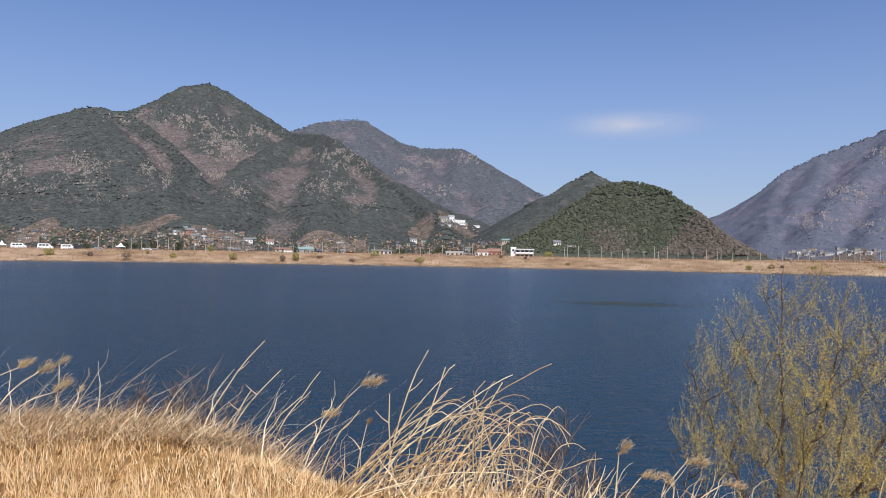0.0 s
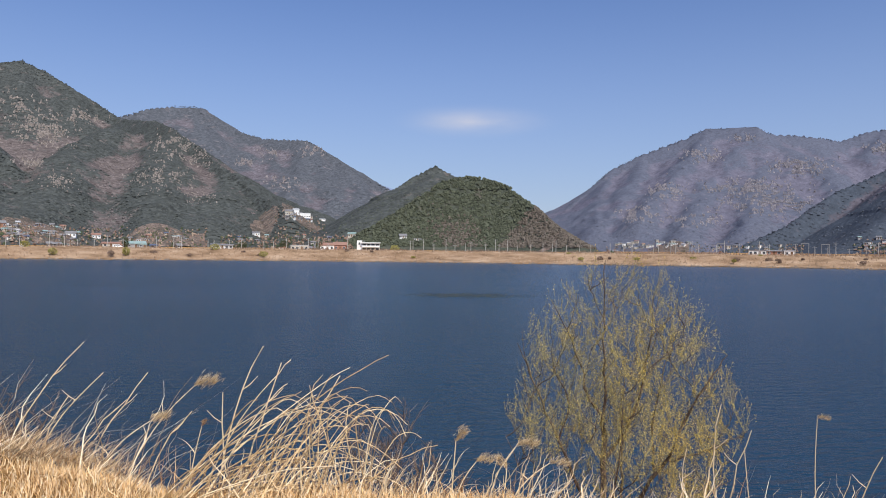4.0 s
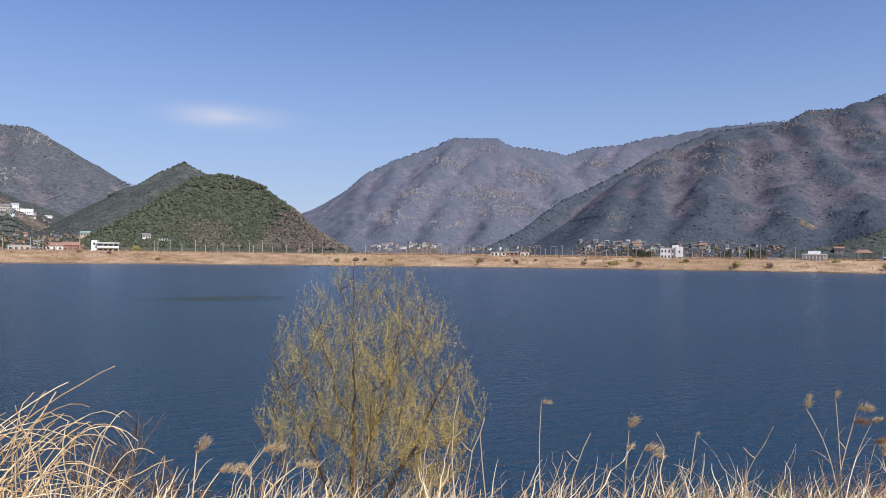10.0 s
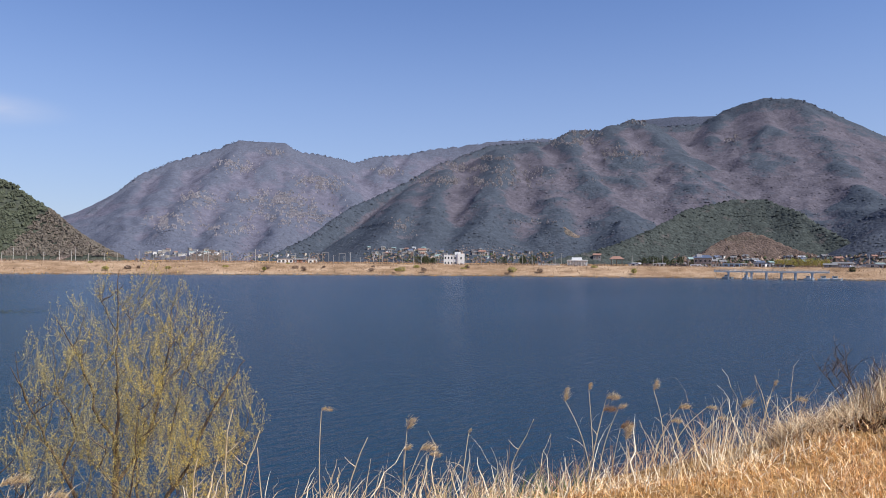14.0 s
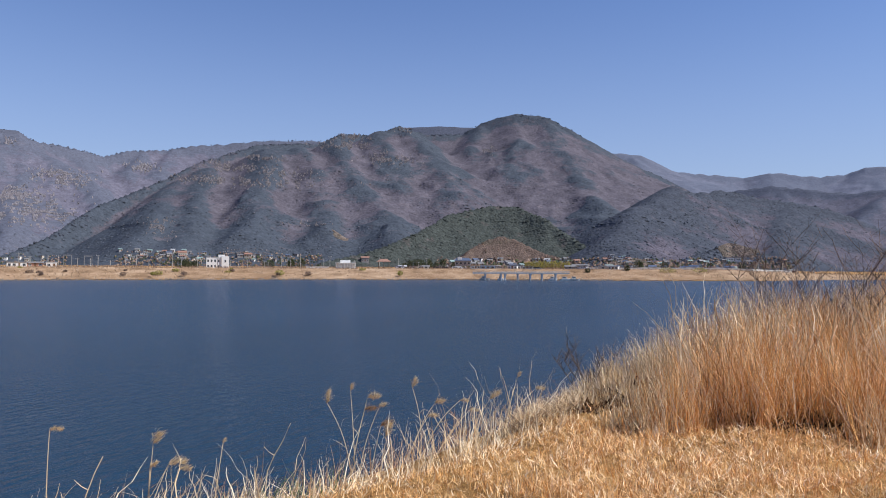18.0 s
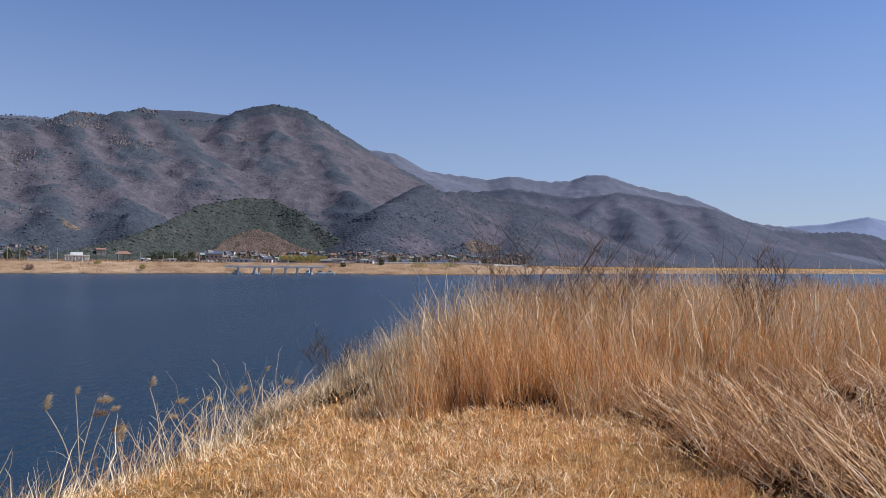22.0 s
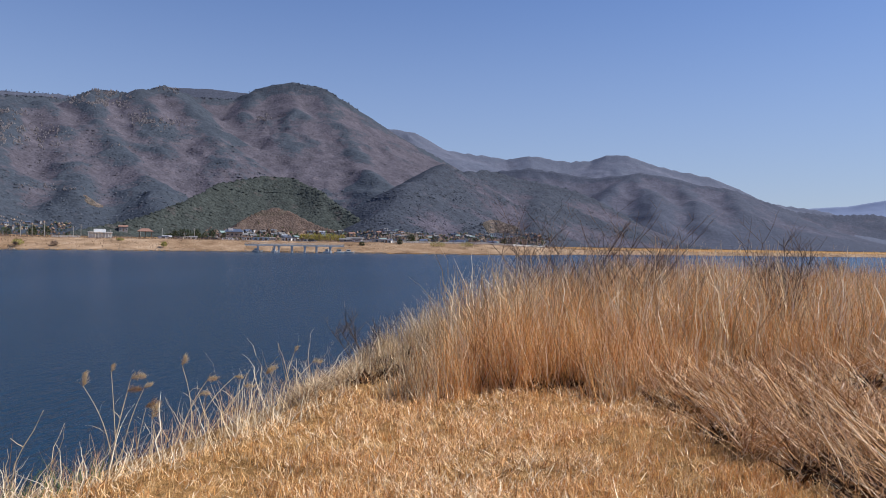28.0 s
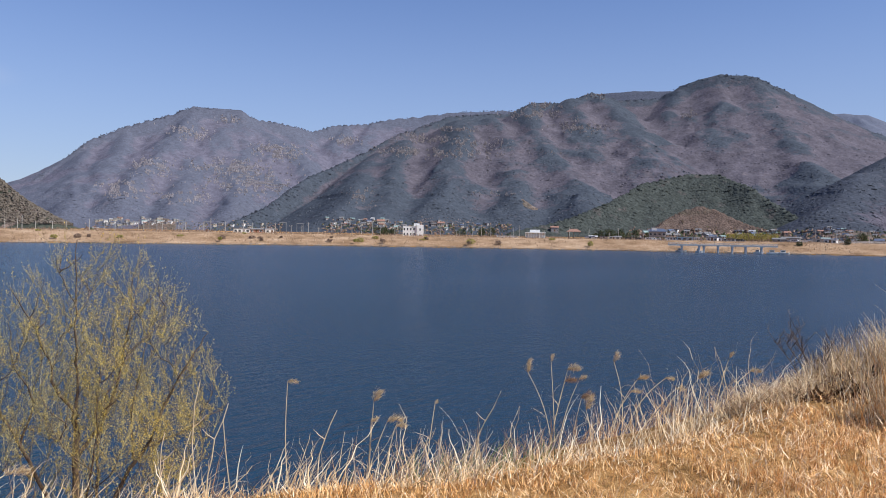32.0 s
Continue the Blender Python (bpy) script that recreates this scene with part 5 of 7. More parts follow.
def bare_shrub(x, y, height, spread, stems, label, seed, droop=0.0, z=None):
    rnd = np.random.default_rng(seed)
    bz = float(ground_z(x, y)) if z is None else z
    th = thing("bare_shrub", (x, y, bz), label, "shrub", "leafless shrubs on the bank")
    fine = []
    thick = max(1.0, math.hypot(x, y) / 14)
    for k in range(stems):
        ang = rnd.uniform(0, 6.28)
        d = np.array([math.cos(ang) * spread, math.sin(ang) * spread, 1.0])
        pts = grow((x + rnd.normal(0, 0.06), y + rnd.normal(0, 0.06), bz - 0.03), d, height * rnd.uniform(0.75, 1.1), 0.01, rnd, 0.22, 0.12 - droop, 9)
        part("stem", [tube(pts, 0.008 * thick, 0.0025 * thick, 4)], M_shrub, th)
        for j in range(9):
            i = rnd.integers(2, 8)
            ang = rnd.uniform(0, 6.28)
            tw = grow(pts[i], (math.cos(ang) * 0.7, math.sin(ang) * 0.7, 0.9), height * rnd.uniform(0.15, 0.38), 0.004, rnd, 0.3, 0.1 - droop, 6)
            fine.append(tube(tw, 0.0045 * thick, 0.0016 * thick, 3))
            for _ in range(3):
                ang = rnd.uniform(0, 6.28)
                t2 = grow(tw[rnd.integers(1, 5)], (math.cos(ang), math.sin(ang), 0.8), height * rnd.uniform(0.06, 0.18), 0.002, rnd, 0.3, 0.05, 4)
                fine.append(tube(t2, 0.0025 * thick, 0.0012 * thick, 3))
    tagged(part("twig_work", fine, M_shrub, th), kind="stuff")


SHRUBS = [(95.2, 12.4, 2.5, 0.60, 15, 0.14), (98.2, 13.0, 2.3, 0.7, 14, 0.2), (101.0, 14.0, 1.6, 0.8, 9, 0.25), (93.0, 14.0, 1.5, 0.7, 7, 0.2), (110.3, 13.2, 1.85, 0.30, 18, 0.0), (118.4, 21, 2.3, 0.55, 9, 0.0), (121.5, 34, 2.2, 0.5, 8, 0.0), (123.2, 36, 2.7, 0.4, 9, 0.0),
          (124.8, 38, 2.6, 0.4, 8, 0.0), (127.0, 36, 2.4, 0.5, 8, 0.0), (113.5, 30, 1.7, 0.6, 7, 0.0)]
for k, (az, d, h, sp, ns, dr) in enumerate(SHRUBS):
    bare_shrub(*polar(az, d), h, sp, ns, "dark leafless shrub among tall dry grass", 300 + k, dr)
for k, (az, d, h, sp, ns) in enumerate(((7.2, 6.3, 0.95, 0.5, 7), (10.0, 6.4, 0.8, 0.6, 6), (-20.5, 7.2, 0.75, 0.6, 9), (-18.2, 7.3, 0.7, 0.7, 8), (-23.5, 7.2, 0.55, 0.8, 6), (79.5, 10.5, 0.9, 0.7, 7), (12.5, 6.8, 0.6, 0.7, 5))):
    bare_shrub(*polar(az, d), h, sp, ns, "thin leafless bramble on the river slope", 340 + k)

# ---- woods and rocks on the slopes ----
MASSIFS = (EAST_BACK, EAST_MID, EAST_FRONT, MAIN, DOME, MIDDLE, BACK, LEFT, HILL_BACK, HILL, SCAR)


def surface_z(x, y):
    x, y = np.atleast_1d(np.asarray(x, float)), np.atleast_1d(np.asarray(y, float))
    z, az = ground_z(x, y), np.degrees(np.arctan2(x, y))
    for m in MASSIFS:
        if az.max() < m.span[0] or az.min() > m.span[1]:
            continue
        z = np.maximum(z, m.height(x, y))
    return z


def crowns(p, w, h, squash=0.45, jitter=0.22):
    """Tree crowns or boulders: a top, a shoulder ring and a skirt ring each."""
    n = len(p)
    a = rng.uniform(0, 6.28, (n, 1)) + np.arange(5)[None, :] * 2 * np.pi / 5
    w, h = w[:, None], h[:, None]
    j1, j2 = 1 + rng.normal(0, jitter, (n, 5)), 1 + rng.normal(0, jitter, (n, 5))
    top = p + np.stack([rng.normal(0, 0.12, n) * w[:, 0], rng.normal(0, 0.12, n) * w[:, 0], h[:, 0]], -1)
    r1 = np.stack([p[:, :1] + np.cos(a) * w * 0.36 * j1, p[:, 1:2] + np.sin(a) * w * 0.36 * j1, p[:, 2:3] + h * (0.72 + rng.normal(0, 0.07, (n, 5)))], -1)
    r2 = np.stack([p[:, :1] + np.cos(a + 0.6) * w * 0.5 * j2, p[:, 1:2] + np.sin(a + 0.6) * w * 0.5 * j2, p[:, 2:3] + h * (squash - 0.3 + rng.normal(0, 0.06, (n, 5)))], -1)
    v = np.concatenate([top[:, None], r1, r2], 1).reshape(-1, 3)
    k = np.arange(n)[:, None] * 11
    i, nx = np.arange(5)[None, :], (np.arange(5)[None, :] + 1) % 5
    tri = np.stack([k + 0 * i, k + 1 + i, k + 1 + nx], -1).reshape(-1, 3)
    quad = np.stack([k + 1 + i, k + 6 + i, k + 6 + nx, k + 1 + nx], -1).reshape(-1, 4)
    return v, [tri, quad]


def shade(c, f):
    return tuple(q * f for q in c)


def tree_material(name, c):
    return island_material(name, [(0.0, shade(c, 0.78)), (0.5, c), (1.0, shade(c, 1.28))], None, rough=0.95, spec=0.05)


def plant_woods(tag, massif, az0, az1, d0, d1, count, size, pine, bare, pine_share, pine_low, bare_cut=0.4):
    az, d = np.radians(rng.uniform(az0, az1, count)), d0 + (d1 - d0) * rng.random(count) ** 1.15
    x, y = d * np.sin(az), d * np.cos(az)
    z = massif.height(x, y)
    ok = z > 5
    x, y, z = x[ok], y[ok], z[ok]
    mask = fbm(x / 130, y / 130, 4, massif.seed + 61)
    want = mask + np.clip(1 - z / 90, 0, 1) * pine_low + rng.normal(0, 0.03, len(x)) - 0.8 * np.clip((np.degrees(np.arctan2(x, y)) - 16.0 - z / 25) / 4, 0, 1) * (tag == "hill") > 1 - pine_share
    gap = fbm(x / 55, y / 55, 3, massif.seed + 67)
    for sel, name, c, lab in ((want, "pine_wood", pine, "dark green pine wood on the mountain side"), (~want & (gap > bare_cut), "bare_wood", bare, "grey-brown leafless wood on the mountain side")):
        n = int(sel.sum())
        if n < 10:
            continue
        p = np.stack([x[sel], y[sel], z[sel] - 0.6], -1)
        stuff(name, crowns(p, size * U(0.75, 1.35, n), size * U(0.6, 1.0, n)), tree_material(tag + "_" + name, c), lab, "wood")


plant_woods("hill", HILL, 2, 25, 430, 800, 26000, 3.2, (0.073, 0.082, 0.058), (0.118, 0.102, 0.086), 0.74, 0.0, bare_cut=0.3)
plant_woods("knoll", SCAR, 67, 78, 500, 650, 900, 1.3, (0.095, 0.088, 0.050), (0.17, 0.115, 0.085), 0.40, 0.0)


def on_slope(massif, az, el):
    """Places on a slope at bearings and angles of height from the bank."""
    deg, far, seen = massif.view
    i = np.clip(np.round((az - deg[0]) / (deg[1] - deg[0])).astype(int), 0, len(deg) - 1)
    j = (seen[i] < np.tan(np.radians(el))[:, None]).sum(1)
    ok = (j > 0) & (j < len(far))
    a, d = np.radians(az[ok]), far[j[ok]]
    x, y = d * np.sin(a), d * np.cos(a)
    return np.stack([x, y, massif.height(x, y)], -1), massif.cover[i[ok], j[ok]]


def seat(az, el):
    """The distance at which the lie of the land shows at a bearing and angle of height."""
    best = 2000.0
    for m in MASSIFS:
        deg, far, seen = m.view
        if deg[0] < az < deg[-1]:
            j = int((seen[int((az - deg[0]) / (deg[1] - deg[0]))] < math.tan(radians(el))).sum())
            if 0 < j < len(far):
                best = min(best, float(far[j]))
    return best


# bands of bare granite: bearing, angle of height, and their width and height in degrees
for massif, bands, c, count in (
    (LEFT, [(-26.7, 5.67, 2.7, 1.6), (-27.3, 4.03, 4.1, 1.0), (-21.6, 5.17, 1.4, 1.1), (-22.4, 5.95, 1.4, 0.9), (-19.5, 9.68, 3.2, 1.0), (-17.0, 7.96, 2.7, 1.8), (-14.5, 9.17, 2.0, 0.7), (-15.9, 4.59, 1.6, 0.9), (-17.8, 5.7, 1.4, 0.5), (-8.4, 7.5, 2.3, 1.3), (-6.6, 6.68, 1.8, 0.9), (-9.2, 5.05, 2.7, 1.4), (-6.5, 3.79, 1.8, 0.7), (-31.3, 4.95, 1.4, 1.8), (-24.5, 9.25, 1.1, 0.4)],
     (0.225, 0.198, 0.182), 8000),
    (BACK, [(1.9, 7.62, 1.4, 0.5), (-0.5, 5.04, 1.4, 0.8), (-1.2, 7.26, 1.4, 0.5), (-3.2, 6.55, 1.1, 0.4)],
     (0.22, 0.198, 0.20), 900),
    (MIDDLE, [(38.4, 6.2, 2.7, 0.8), (35.3, 4.85, 4.1, 0.8), (36.7, 3.52, 4.5, 1.1), (29.4, 4.56, 1.8, 1.0), (27.7, 2.96, 2.3, 0.8), (31.7, 2.57, 2.3, 0.7), (32.1, 7.28, 1.8, 0.7), (34.8, 8.41, 1.1, 0.4), (43.7, 7.26, 1.4, 0.5)],
     (0.232, 0.216, 0.232), 7000),
    (MAIN, [(50.9, 6.51, 8.6, 0.5), (52.9, 7.36, 4.5, 0.5), (49.7, 7.62, 2.7, 0.4), (58.7, 9.55, 3.2, 0.5), (63.5, 11.02, 1.4, 0.4), (70.2, 9.38, 0.6, 0.4), (62.2, 8.58, 2.7, 0.6), (45.2, 2.92, 1.4, 0.9), (51.3, 0.97, 3.2, 0.3), (55.8, 3.39, 3.2, 0.2), (59.1, 10.21, 2.3, 0.3), (52.4, 8.39, 2.3, 0.3)],
     (0.19, 0.172, 0.176), 5400),
):
    share = np.array([w * h for _, _, w, h in bands])
    az, el = [], []
    for (a0, e0, w, h), q in zip(bands, share / share.sum()):
        k = int(count * q) + 20
        u, v = rng.normal(0, 0.36, k), rng.normal(0, 0.36, k)
        az.append(a0 + u * w)
        el.append(e0 + v * h - 0.10 * u * h)
    az, el = np.concatenate(az), np.concatenate(el)
    keep = fbm(az * 3.5, el * 3.5, 3, massif.seed + 71) > 0.50
    p, _ = on_slope(massif, az[keep], el[keep])
    k = len(p)
    grow_by = np.hypot(p[:, 0], p[:, 1]) / 1300
    stuff("rock_outcrop", crowns(p - [0, 0, 1.2], U(1.2, 3.6, k) * grow_by, U(1.6, 4.6, k) * grow_by, 0.35, 0.3), tree_material("granite", c), "pale granite outcrops on the slope", "rock")
def clumps(p, w, h):
    """Far tree crowns: a peak over a ragged ring."""
    n = len(p)
    a = rng.uniform(0, 6.28, (n, 1)) + np.arange(5)[None, :] * 2 * np.pi / 5
    r = w[:, None] * 0.5 * (1 + rng.normal(0, 0.25, (n, 5)))
    ring = np.stack([p[:, :1] + np.cos(a) * r, p[:, 1:2] + np.sin(a) * r, p[:, 2:3] + h[:, None] * rng.uniform(0.1, 0.45, (n, 5))], -1)
    top = p + np.stack([rng.normal(0, 0.1, n) * w, rng.normal(0, 0.1, n) * w, h], -1)
    v = np.concatenate([top[:, None], ring], 1).reshape(-1, 3)
    k, i = np.arange(n)[:, None] * 6, np.arange(5)[None, :]
    return v, [np.stack([k + 0 * i, k + 1 + i, k + 1 + (i + 1) % 5], -1).reshape(-1, 3)]


# single trees that stand out of the woods: slope, bearings, heights, how many, size, pine and leafless colours, on far
# slopes with blue haze mixed in
for massif, az0, az1, el1, count, size, pine, bare in (
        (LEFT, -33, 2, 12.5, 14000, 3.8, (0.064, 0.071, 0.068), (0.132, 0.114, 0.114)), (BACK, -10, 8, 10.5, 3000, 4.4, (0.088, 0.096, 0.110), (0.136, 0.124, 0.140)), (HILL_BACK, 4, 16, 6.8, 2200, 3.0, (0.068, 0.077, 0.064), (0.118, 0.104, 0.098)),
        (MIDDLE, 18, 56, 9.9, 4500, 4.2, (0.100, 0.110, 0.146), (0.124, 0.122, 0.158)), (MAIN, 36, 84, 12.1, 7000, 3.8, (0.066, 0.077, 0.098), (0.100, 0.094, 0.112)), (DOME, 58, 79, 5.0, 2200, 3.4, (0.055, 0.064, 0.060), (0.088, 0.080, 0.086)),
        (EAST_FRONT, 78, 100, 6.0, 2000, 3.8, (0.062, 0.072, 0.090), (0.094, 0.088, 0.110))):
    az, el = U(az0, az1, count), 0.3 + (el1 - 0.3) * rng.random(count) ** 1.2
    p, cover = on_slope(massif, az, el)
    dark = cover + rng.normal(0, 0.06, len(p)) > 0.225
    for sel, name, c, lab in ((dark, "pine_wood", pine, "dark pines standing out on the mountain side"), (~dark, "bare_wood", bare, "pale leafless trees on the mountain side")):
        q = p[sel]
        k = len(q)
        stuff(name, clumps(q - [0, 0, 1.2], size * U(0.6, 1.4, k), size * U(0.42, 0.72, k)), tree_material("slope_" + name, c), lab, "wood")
# trees that stand out along the crests; on the far ones haze is mixed into the colour
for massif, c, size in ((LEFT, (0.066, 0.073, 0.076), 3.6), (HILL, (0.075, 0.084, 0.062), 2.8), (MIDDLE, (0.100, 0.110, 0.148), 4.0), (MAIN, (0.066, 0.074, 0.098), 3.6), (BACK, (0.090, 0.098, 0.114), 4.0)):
    pts = []
    for (x0, y0, z0), (x1, y1, z1), kind in massif.segs:
        if kind == 0 and max(z0, z1) > 40:
            m = int(math.hypot(x1 - x0, y1 - y0) / size * 1.1)
            u = rng.random(m)
            pts.append(np.stack([x0 + u * (x1 - x0), y0 + u * (y1 - y0)], -1))
    pts = np.concatenate(pts) + rng.normal(0, 4, (sum(map(len, pts)), 2))
    pts = pts[fbm(pts[:, 0] / 40, pts[:, 1] / 40, 3, massif.seed + 81) > 0.42]
    k = len(pts)
    p = np.column_stack([pts, massif.height(pts[:, 0], pts[:, 1]) - 1.5])
    stuff("crest_wood", crowns(p, size * U(0.7, 1.3, k), size * U(0.5, 1.0, k)), tree_material("crest_pine", c), "scattered pines along the mountain crest", "wood")

# ---- far bank: stones, grass, shrubs, poles, buildings, bridge ----
M_white = plain_material("white_render_wall", (0.74, 0.74, 0.73), 0.8, 0, 0.2, 0.10, 1.2)
M_cream = plain_material("cream_wall", (0.46, 0.42, 0.36), 0.85, 0, 0.2, 0.12, 1.2)
M_greywall = plain_material("grey_block_wall", (0.30, 0.29, 0.29), 0.9, 0, 0.2, 0.18, 1.0)
M_brickwall = plain_material("brick_red_wall", (0.36, 0.19, 0.14), 0.9, 0, 0.2, 0.18, 1.5)
M_glass = plain_material("dark_window_glass", (0.05, 0.06, 0.075), 0.12, 0, 0.5, 0.2, 0.8)
M_roof_grey = plain_material("grey_tile_roof", (0.20, 0.20, 0.21), 0.85, 0, 0.2, 0.25, 2.0)
M_roof_red = plain_material("orange_tile_roof", (0.28, 0.165, 0.13), 0.8, 0, 0.2, 0.2, 2.0)
M_roof_blue = plain_material("blue_metal_roof", (0.10, 0.13, 0.20), 0.5, 0.2, 0.4, 0.15, 1.0)
M_roof_teal = plain_material("teal_metal_roof", (0.26, 0.36, 0.35), 0.5, 0.1, 0.4, 0.15, 1.0)
M_roof_white = plain_material("white_metal_roof", (0.44, 0.45, 0.47), 0.5, 0.1, 0.4, 0.12, 1.0)
M_door = plain_material("brown_door", (0.16, 0.09, 0.05), 0.6, 0, 0.3, 0.2, 2.0)
M_concrete = plain_material("weathered_concrete", (0.58, 0.58, 0.57), 0.9, 0, 0.2, 0.2, 0.8, 0.01)
M_pier = plain_material("painted_pier", (0.60, 0.61, 0.62), 0.8, 0, 0.2, 0.15, 0.8)
M_pole = plain_material("concrete_pole", (0.42, 0.41, 0.39), 0.9, 0, 0.2, 0.15, 2.0)
M_steel = plain_material("galvanised_steel", (0.24, 0.25, 0.26), 0.6, 0.4, 0.5, 0.15, 2.0)
M_tarp = plain_material("white_canvas", (0.84, 0.84, 0.83), 0.8, 0, 0.2, 0.06, 1.0)
M_wood = plain_material("stained_timber", (0.16, 0.09, 0.055), 0.8, 0, 0.2, 0.25, 3.0)
M_dark = plain_material("dark_rubber", (0.03, 0.03, 0.032), 0.8, 0, 0.2, 0.2, 3.0)
M_film = plain_material("greenhouse_film", (0.62, 0.66, 0.68), 0.35, 0, 0.5, 0.10, 0.7)
M_paint = {"white": plain_material("white_car_paint", (0.78, 0.79, 0.80), 0.3, 0, 0.5, 0.05, 1.0), "blue": plain_material("light_blue_paint", (0.30, 0.50, 0.68), 0.5, 0, 0.4, 0.1, 1.0),
           "grey": plain_material("silver_car_paint", (0.42, 0.43, 0.45), 0.3, 0.4, 0.5, 0.05, 1.0), "black": plain_material("black_car_paint", (0.03, 0.03, 0.035), 0.3, 0, 0.5, 0.1, 1.0)}
M_riprap = island_material("riprap_stone", [(0.0, (0.12, 0.105, 0.09)), (0.6, (0.22, 0.195, 0.17)), (1.0, (0.34, 0.30, 0.265))], None)
M_farstraw = island_material("far_bank_straw", [(0.0, (0.22, 0.15, 0.10)), (0.5, (0.44, 0.32, 0.22)), (1.0, (0.60, 0.47, 0.35))], (0.26, 0.18, 0.12), 0.06, lucent=0.2, amount=0.7)
M_farscrub = island_material("far_bank_scrub", [(0.0, (0.13, 0.085, 0.065)), (0.6, (0.24, 0.165, 0.13)), (1.0, (0.34, 0.26, 0.20))], None, lucent=0.1)
M_farwillow = island_material("far_willow_leaf", [(0.0, (0.20, 0.19, 0.05)), (0.6, (0.36, 0.33, 0.09)), (1.0, (0.48, 0.43, 0.16))], None, lucent=0.3)
M_fargreen = island_material("far_evergreen_leaf", [(0.0, (0.030, 0.042, 0.022)), (1.0, (0.075, 0.090, 0.045))], None)
M_earth = terrain_material("bare_tan_earth", (0.185, 0.145, 0.125), (0.115, 0.098, 0.084), (0.26, 0.21, 0.175), 0.05, 0.52, canopy=0.7, cover=False)
M_track = plain_material("pale_dirt_track", (0.55, 0.43, 0.30), 0.95, 0, 0.1, 0.2, 0.3)


def box(x0, y0, z0, x1, y1, z1):
    v = np.array([(x, y, z) for z in (z0, z1) for x, y in ((x0, y0), (x1, y0), (x1, y1), (x0, y1))], float)
    return v, [np.array([(3, 2, 1, 0), (4, 5, 6, 7), (0, 1, 5, 4), (1, 2, 6, 5), (2, 3, 7, 6), (3, 0, 4, 7)])]


def local_part(name, pieces, mat, parent, label=""):
    """A part in its thing's own axes: x along the front, y away from the river, z up from the base."""
    v, f = join_np(pieces) if isinstance(pieces, list) else pieces
    me = mesh_np(name, v, f)
    me.materials.append(mat)
    ob = new(name, me)
    ob.parent = parent
    return tagged(ob, label) if label else ob


def site(name, az, d, label, category, group="", turn=0.0, z=None, sink=0.25):
    x, y = polar(az, d)
    z = float(surface_z(x, y)[0]) - sink if z is None else z
    ob = new(name)
    ob.matrix_world = pose(x, y, z, 0, 0, -az + turn)
    return tagged(ob, label, category, group)


def gable(w, dp, z0, rise, over=0.4, hip=0.0):
    a, b = w / 2 + over, dp / 2 + over
    v = np.array([(-a, -b, z0), (a, -b, z0), (a, b, z0), (-a, b, z0), (-a + hip, 0, z0 + rise), (a - hip, 0, z0 + rise),
                  (-a, -b, z0 - 0.15), (a, -b, z0 - 0.15), (a, b, z0 - 0.15), (-a, b, z0 - 0.15)], float)
    return v, [np.array([(0, 1, 5, 4), (2, 3, 4, 5), (6, 7, 1, 0), (8, 9, 3, 2), (7, 8, 2, 1), (9, 6, 0, 3), (9, 8, 7, 6)]), np.array([(1, 2, 5), (3, 0, 4)])]


def window(parent, x, z, w, h, y, mat=None):
    fr = local_part("window", [box(x - w / 2 - 0.08, y - 0.07, z - 0.08, x + w / 2 + 0.08, y + 0.03, z), box(x - w / 2 - 0.08, y - 0.07, z + h, x + w / 2 + 0.08, y + 0.03, z + h + 0.08),
                               box(x - w / 2 - 0.08, y - 0.07, z, x - w / 2, y + 0.03, z + h), box(x + w / 2, y - 0.07, z, x + w / 2 + 0.08, y + 0.03, z + h)], mat or M_white, parent)
    local_part("pane", box(x - w / 2, y - 0.03, z, x + w / 2, y + 0.02, z + h), M_glass, fr)


def house(az, d, w, h, dp, wall, roof, rise, n, label, turn=0.0, group="village houses across the river", hip=0.0, floors=1):
    th = site("house", az, d, label, "house", group, turn)
    local_part("wall", box(-w / 2, -dp / 2, -2.0, w / 2, dp / 2, h), wall, th)
    if rise:
        local_part("roof", gable(w, dp, h + 0.15, rise, 0.5, hip), roof, th)
    else:
        local_part("roof", [box(-w / 2 - 0.25, -dp / 2 - 0.25, h + 0.003, w / 2 + 0.25, dp / 2 + 0.25, h + 0.35)], roof, th)
    for f in range(floors):
        zf = 0.9 + f * h / floors
        for k in range(n):
            x = -w / 2 + w * (k + 0.5) / n
            if k == n // 2 and f == 0 and n > 1:
                local_part("door", box(x - 0.5, -dp / 2 - 0.06, 0.2, x + 0.5, -dp / 2 + 0.04, 2.3), M_door, th)
            else:
                window(th, x, zf, min(1.3, w / n * 0.6), min(1.2, h / floors * 0.45), -dp / 2)
    return th


# the two white landmark buildings
th = site("river_villa", 6.3, 392, "white modern flat-roofed villa with a long balcony", "building")
local_part("wall", box(-3.6, -3.5, -2, 6.0, 3.5, 4.3), M_white, th)
local_part("tower", box(-6.2, -3.0, -2, -3.61, 3.0, 5.7), M_white, th)
local_part("balcony_slab", box(-3.6, -5.2, 2.0, 6.0, -3.51, 2.25), M_concrete, th)
local_part("parapet", box(-3.6, -5.2, 2.26, 6.0, -5.0, 3.0), M_white, th)
local_part("roof", box(-3.9, -5.0, 4.303, 6.4, 3.8, 4.7), M_white, th)
for k in range(4):
    window(th, -2.3 + k * 2.35, 2.6, 1.8, 1.3, -3.5)
    window(th, -2.3 + k * 2.35, 0.2, 1.7, 1.4, -3.5)
window(th, -4.9, 3.4, 0.9, 1.2, -3.0)
th = site("white_block", 49.2, 398, "plain white two-storey block with a raised stair bay", "building")
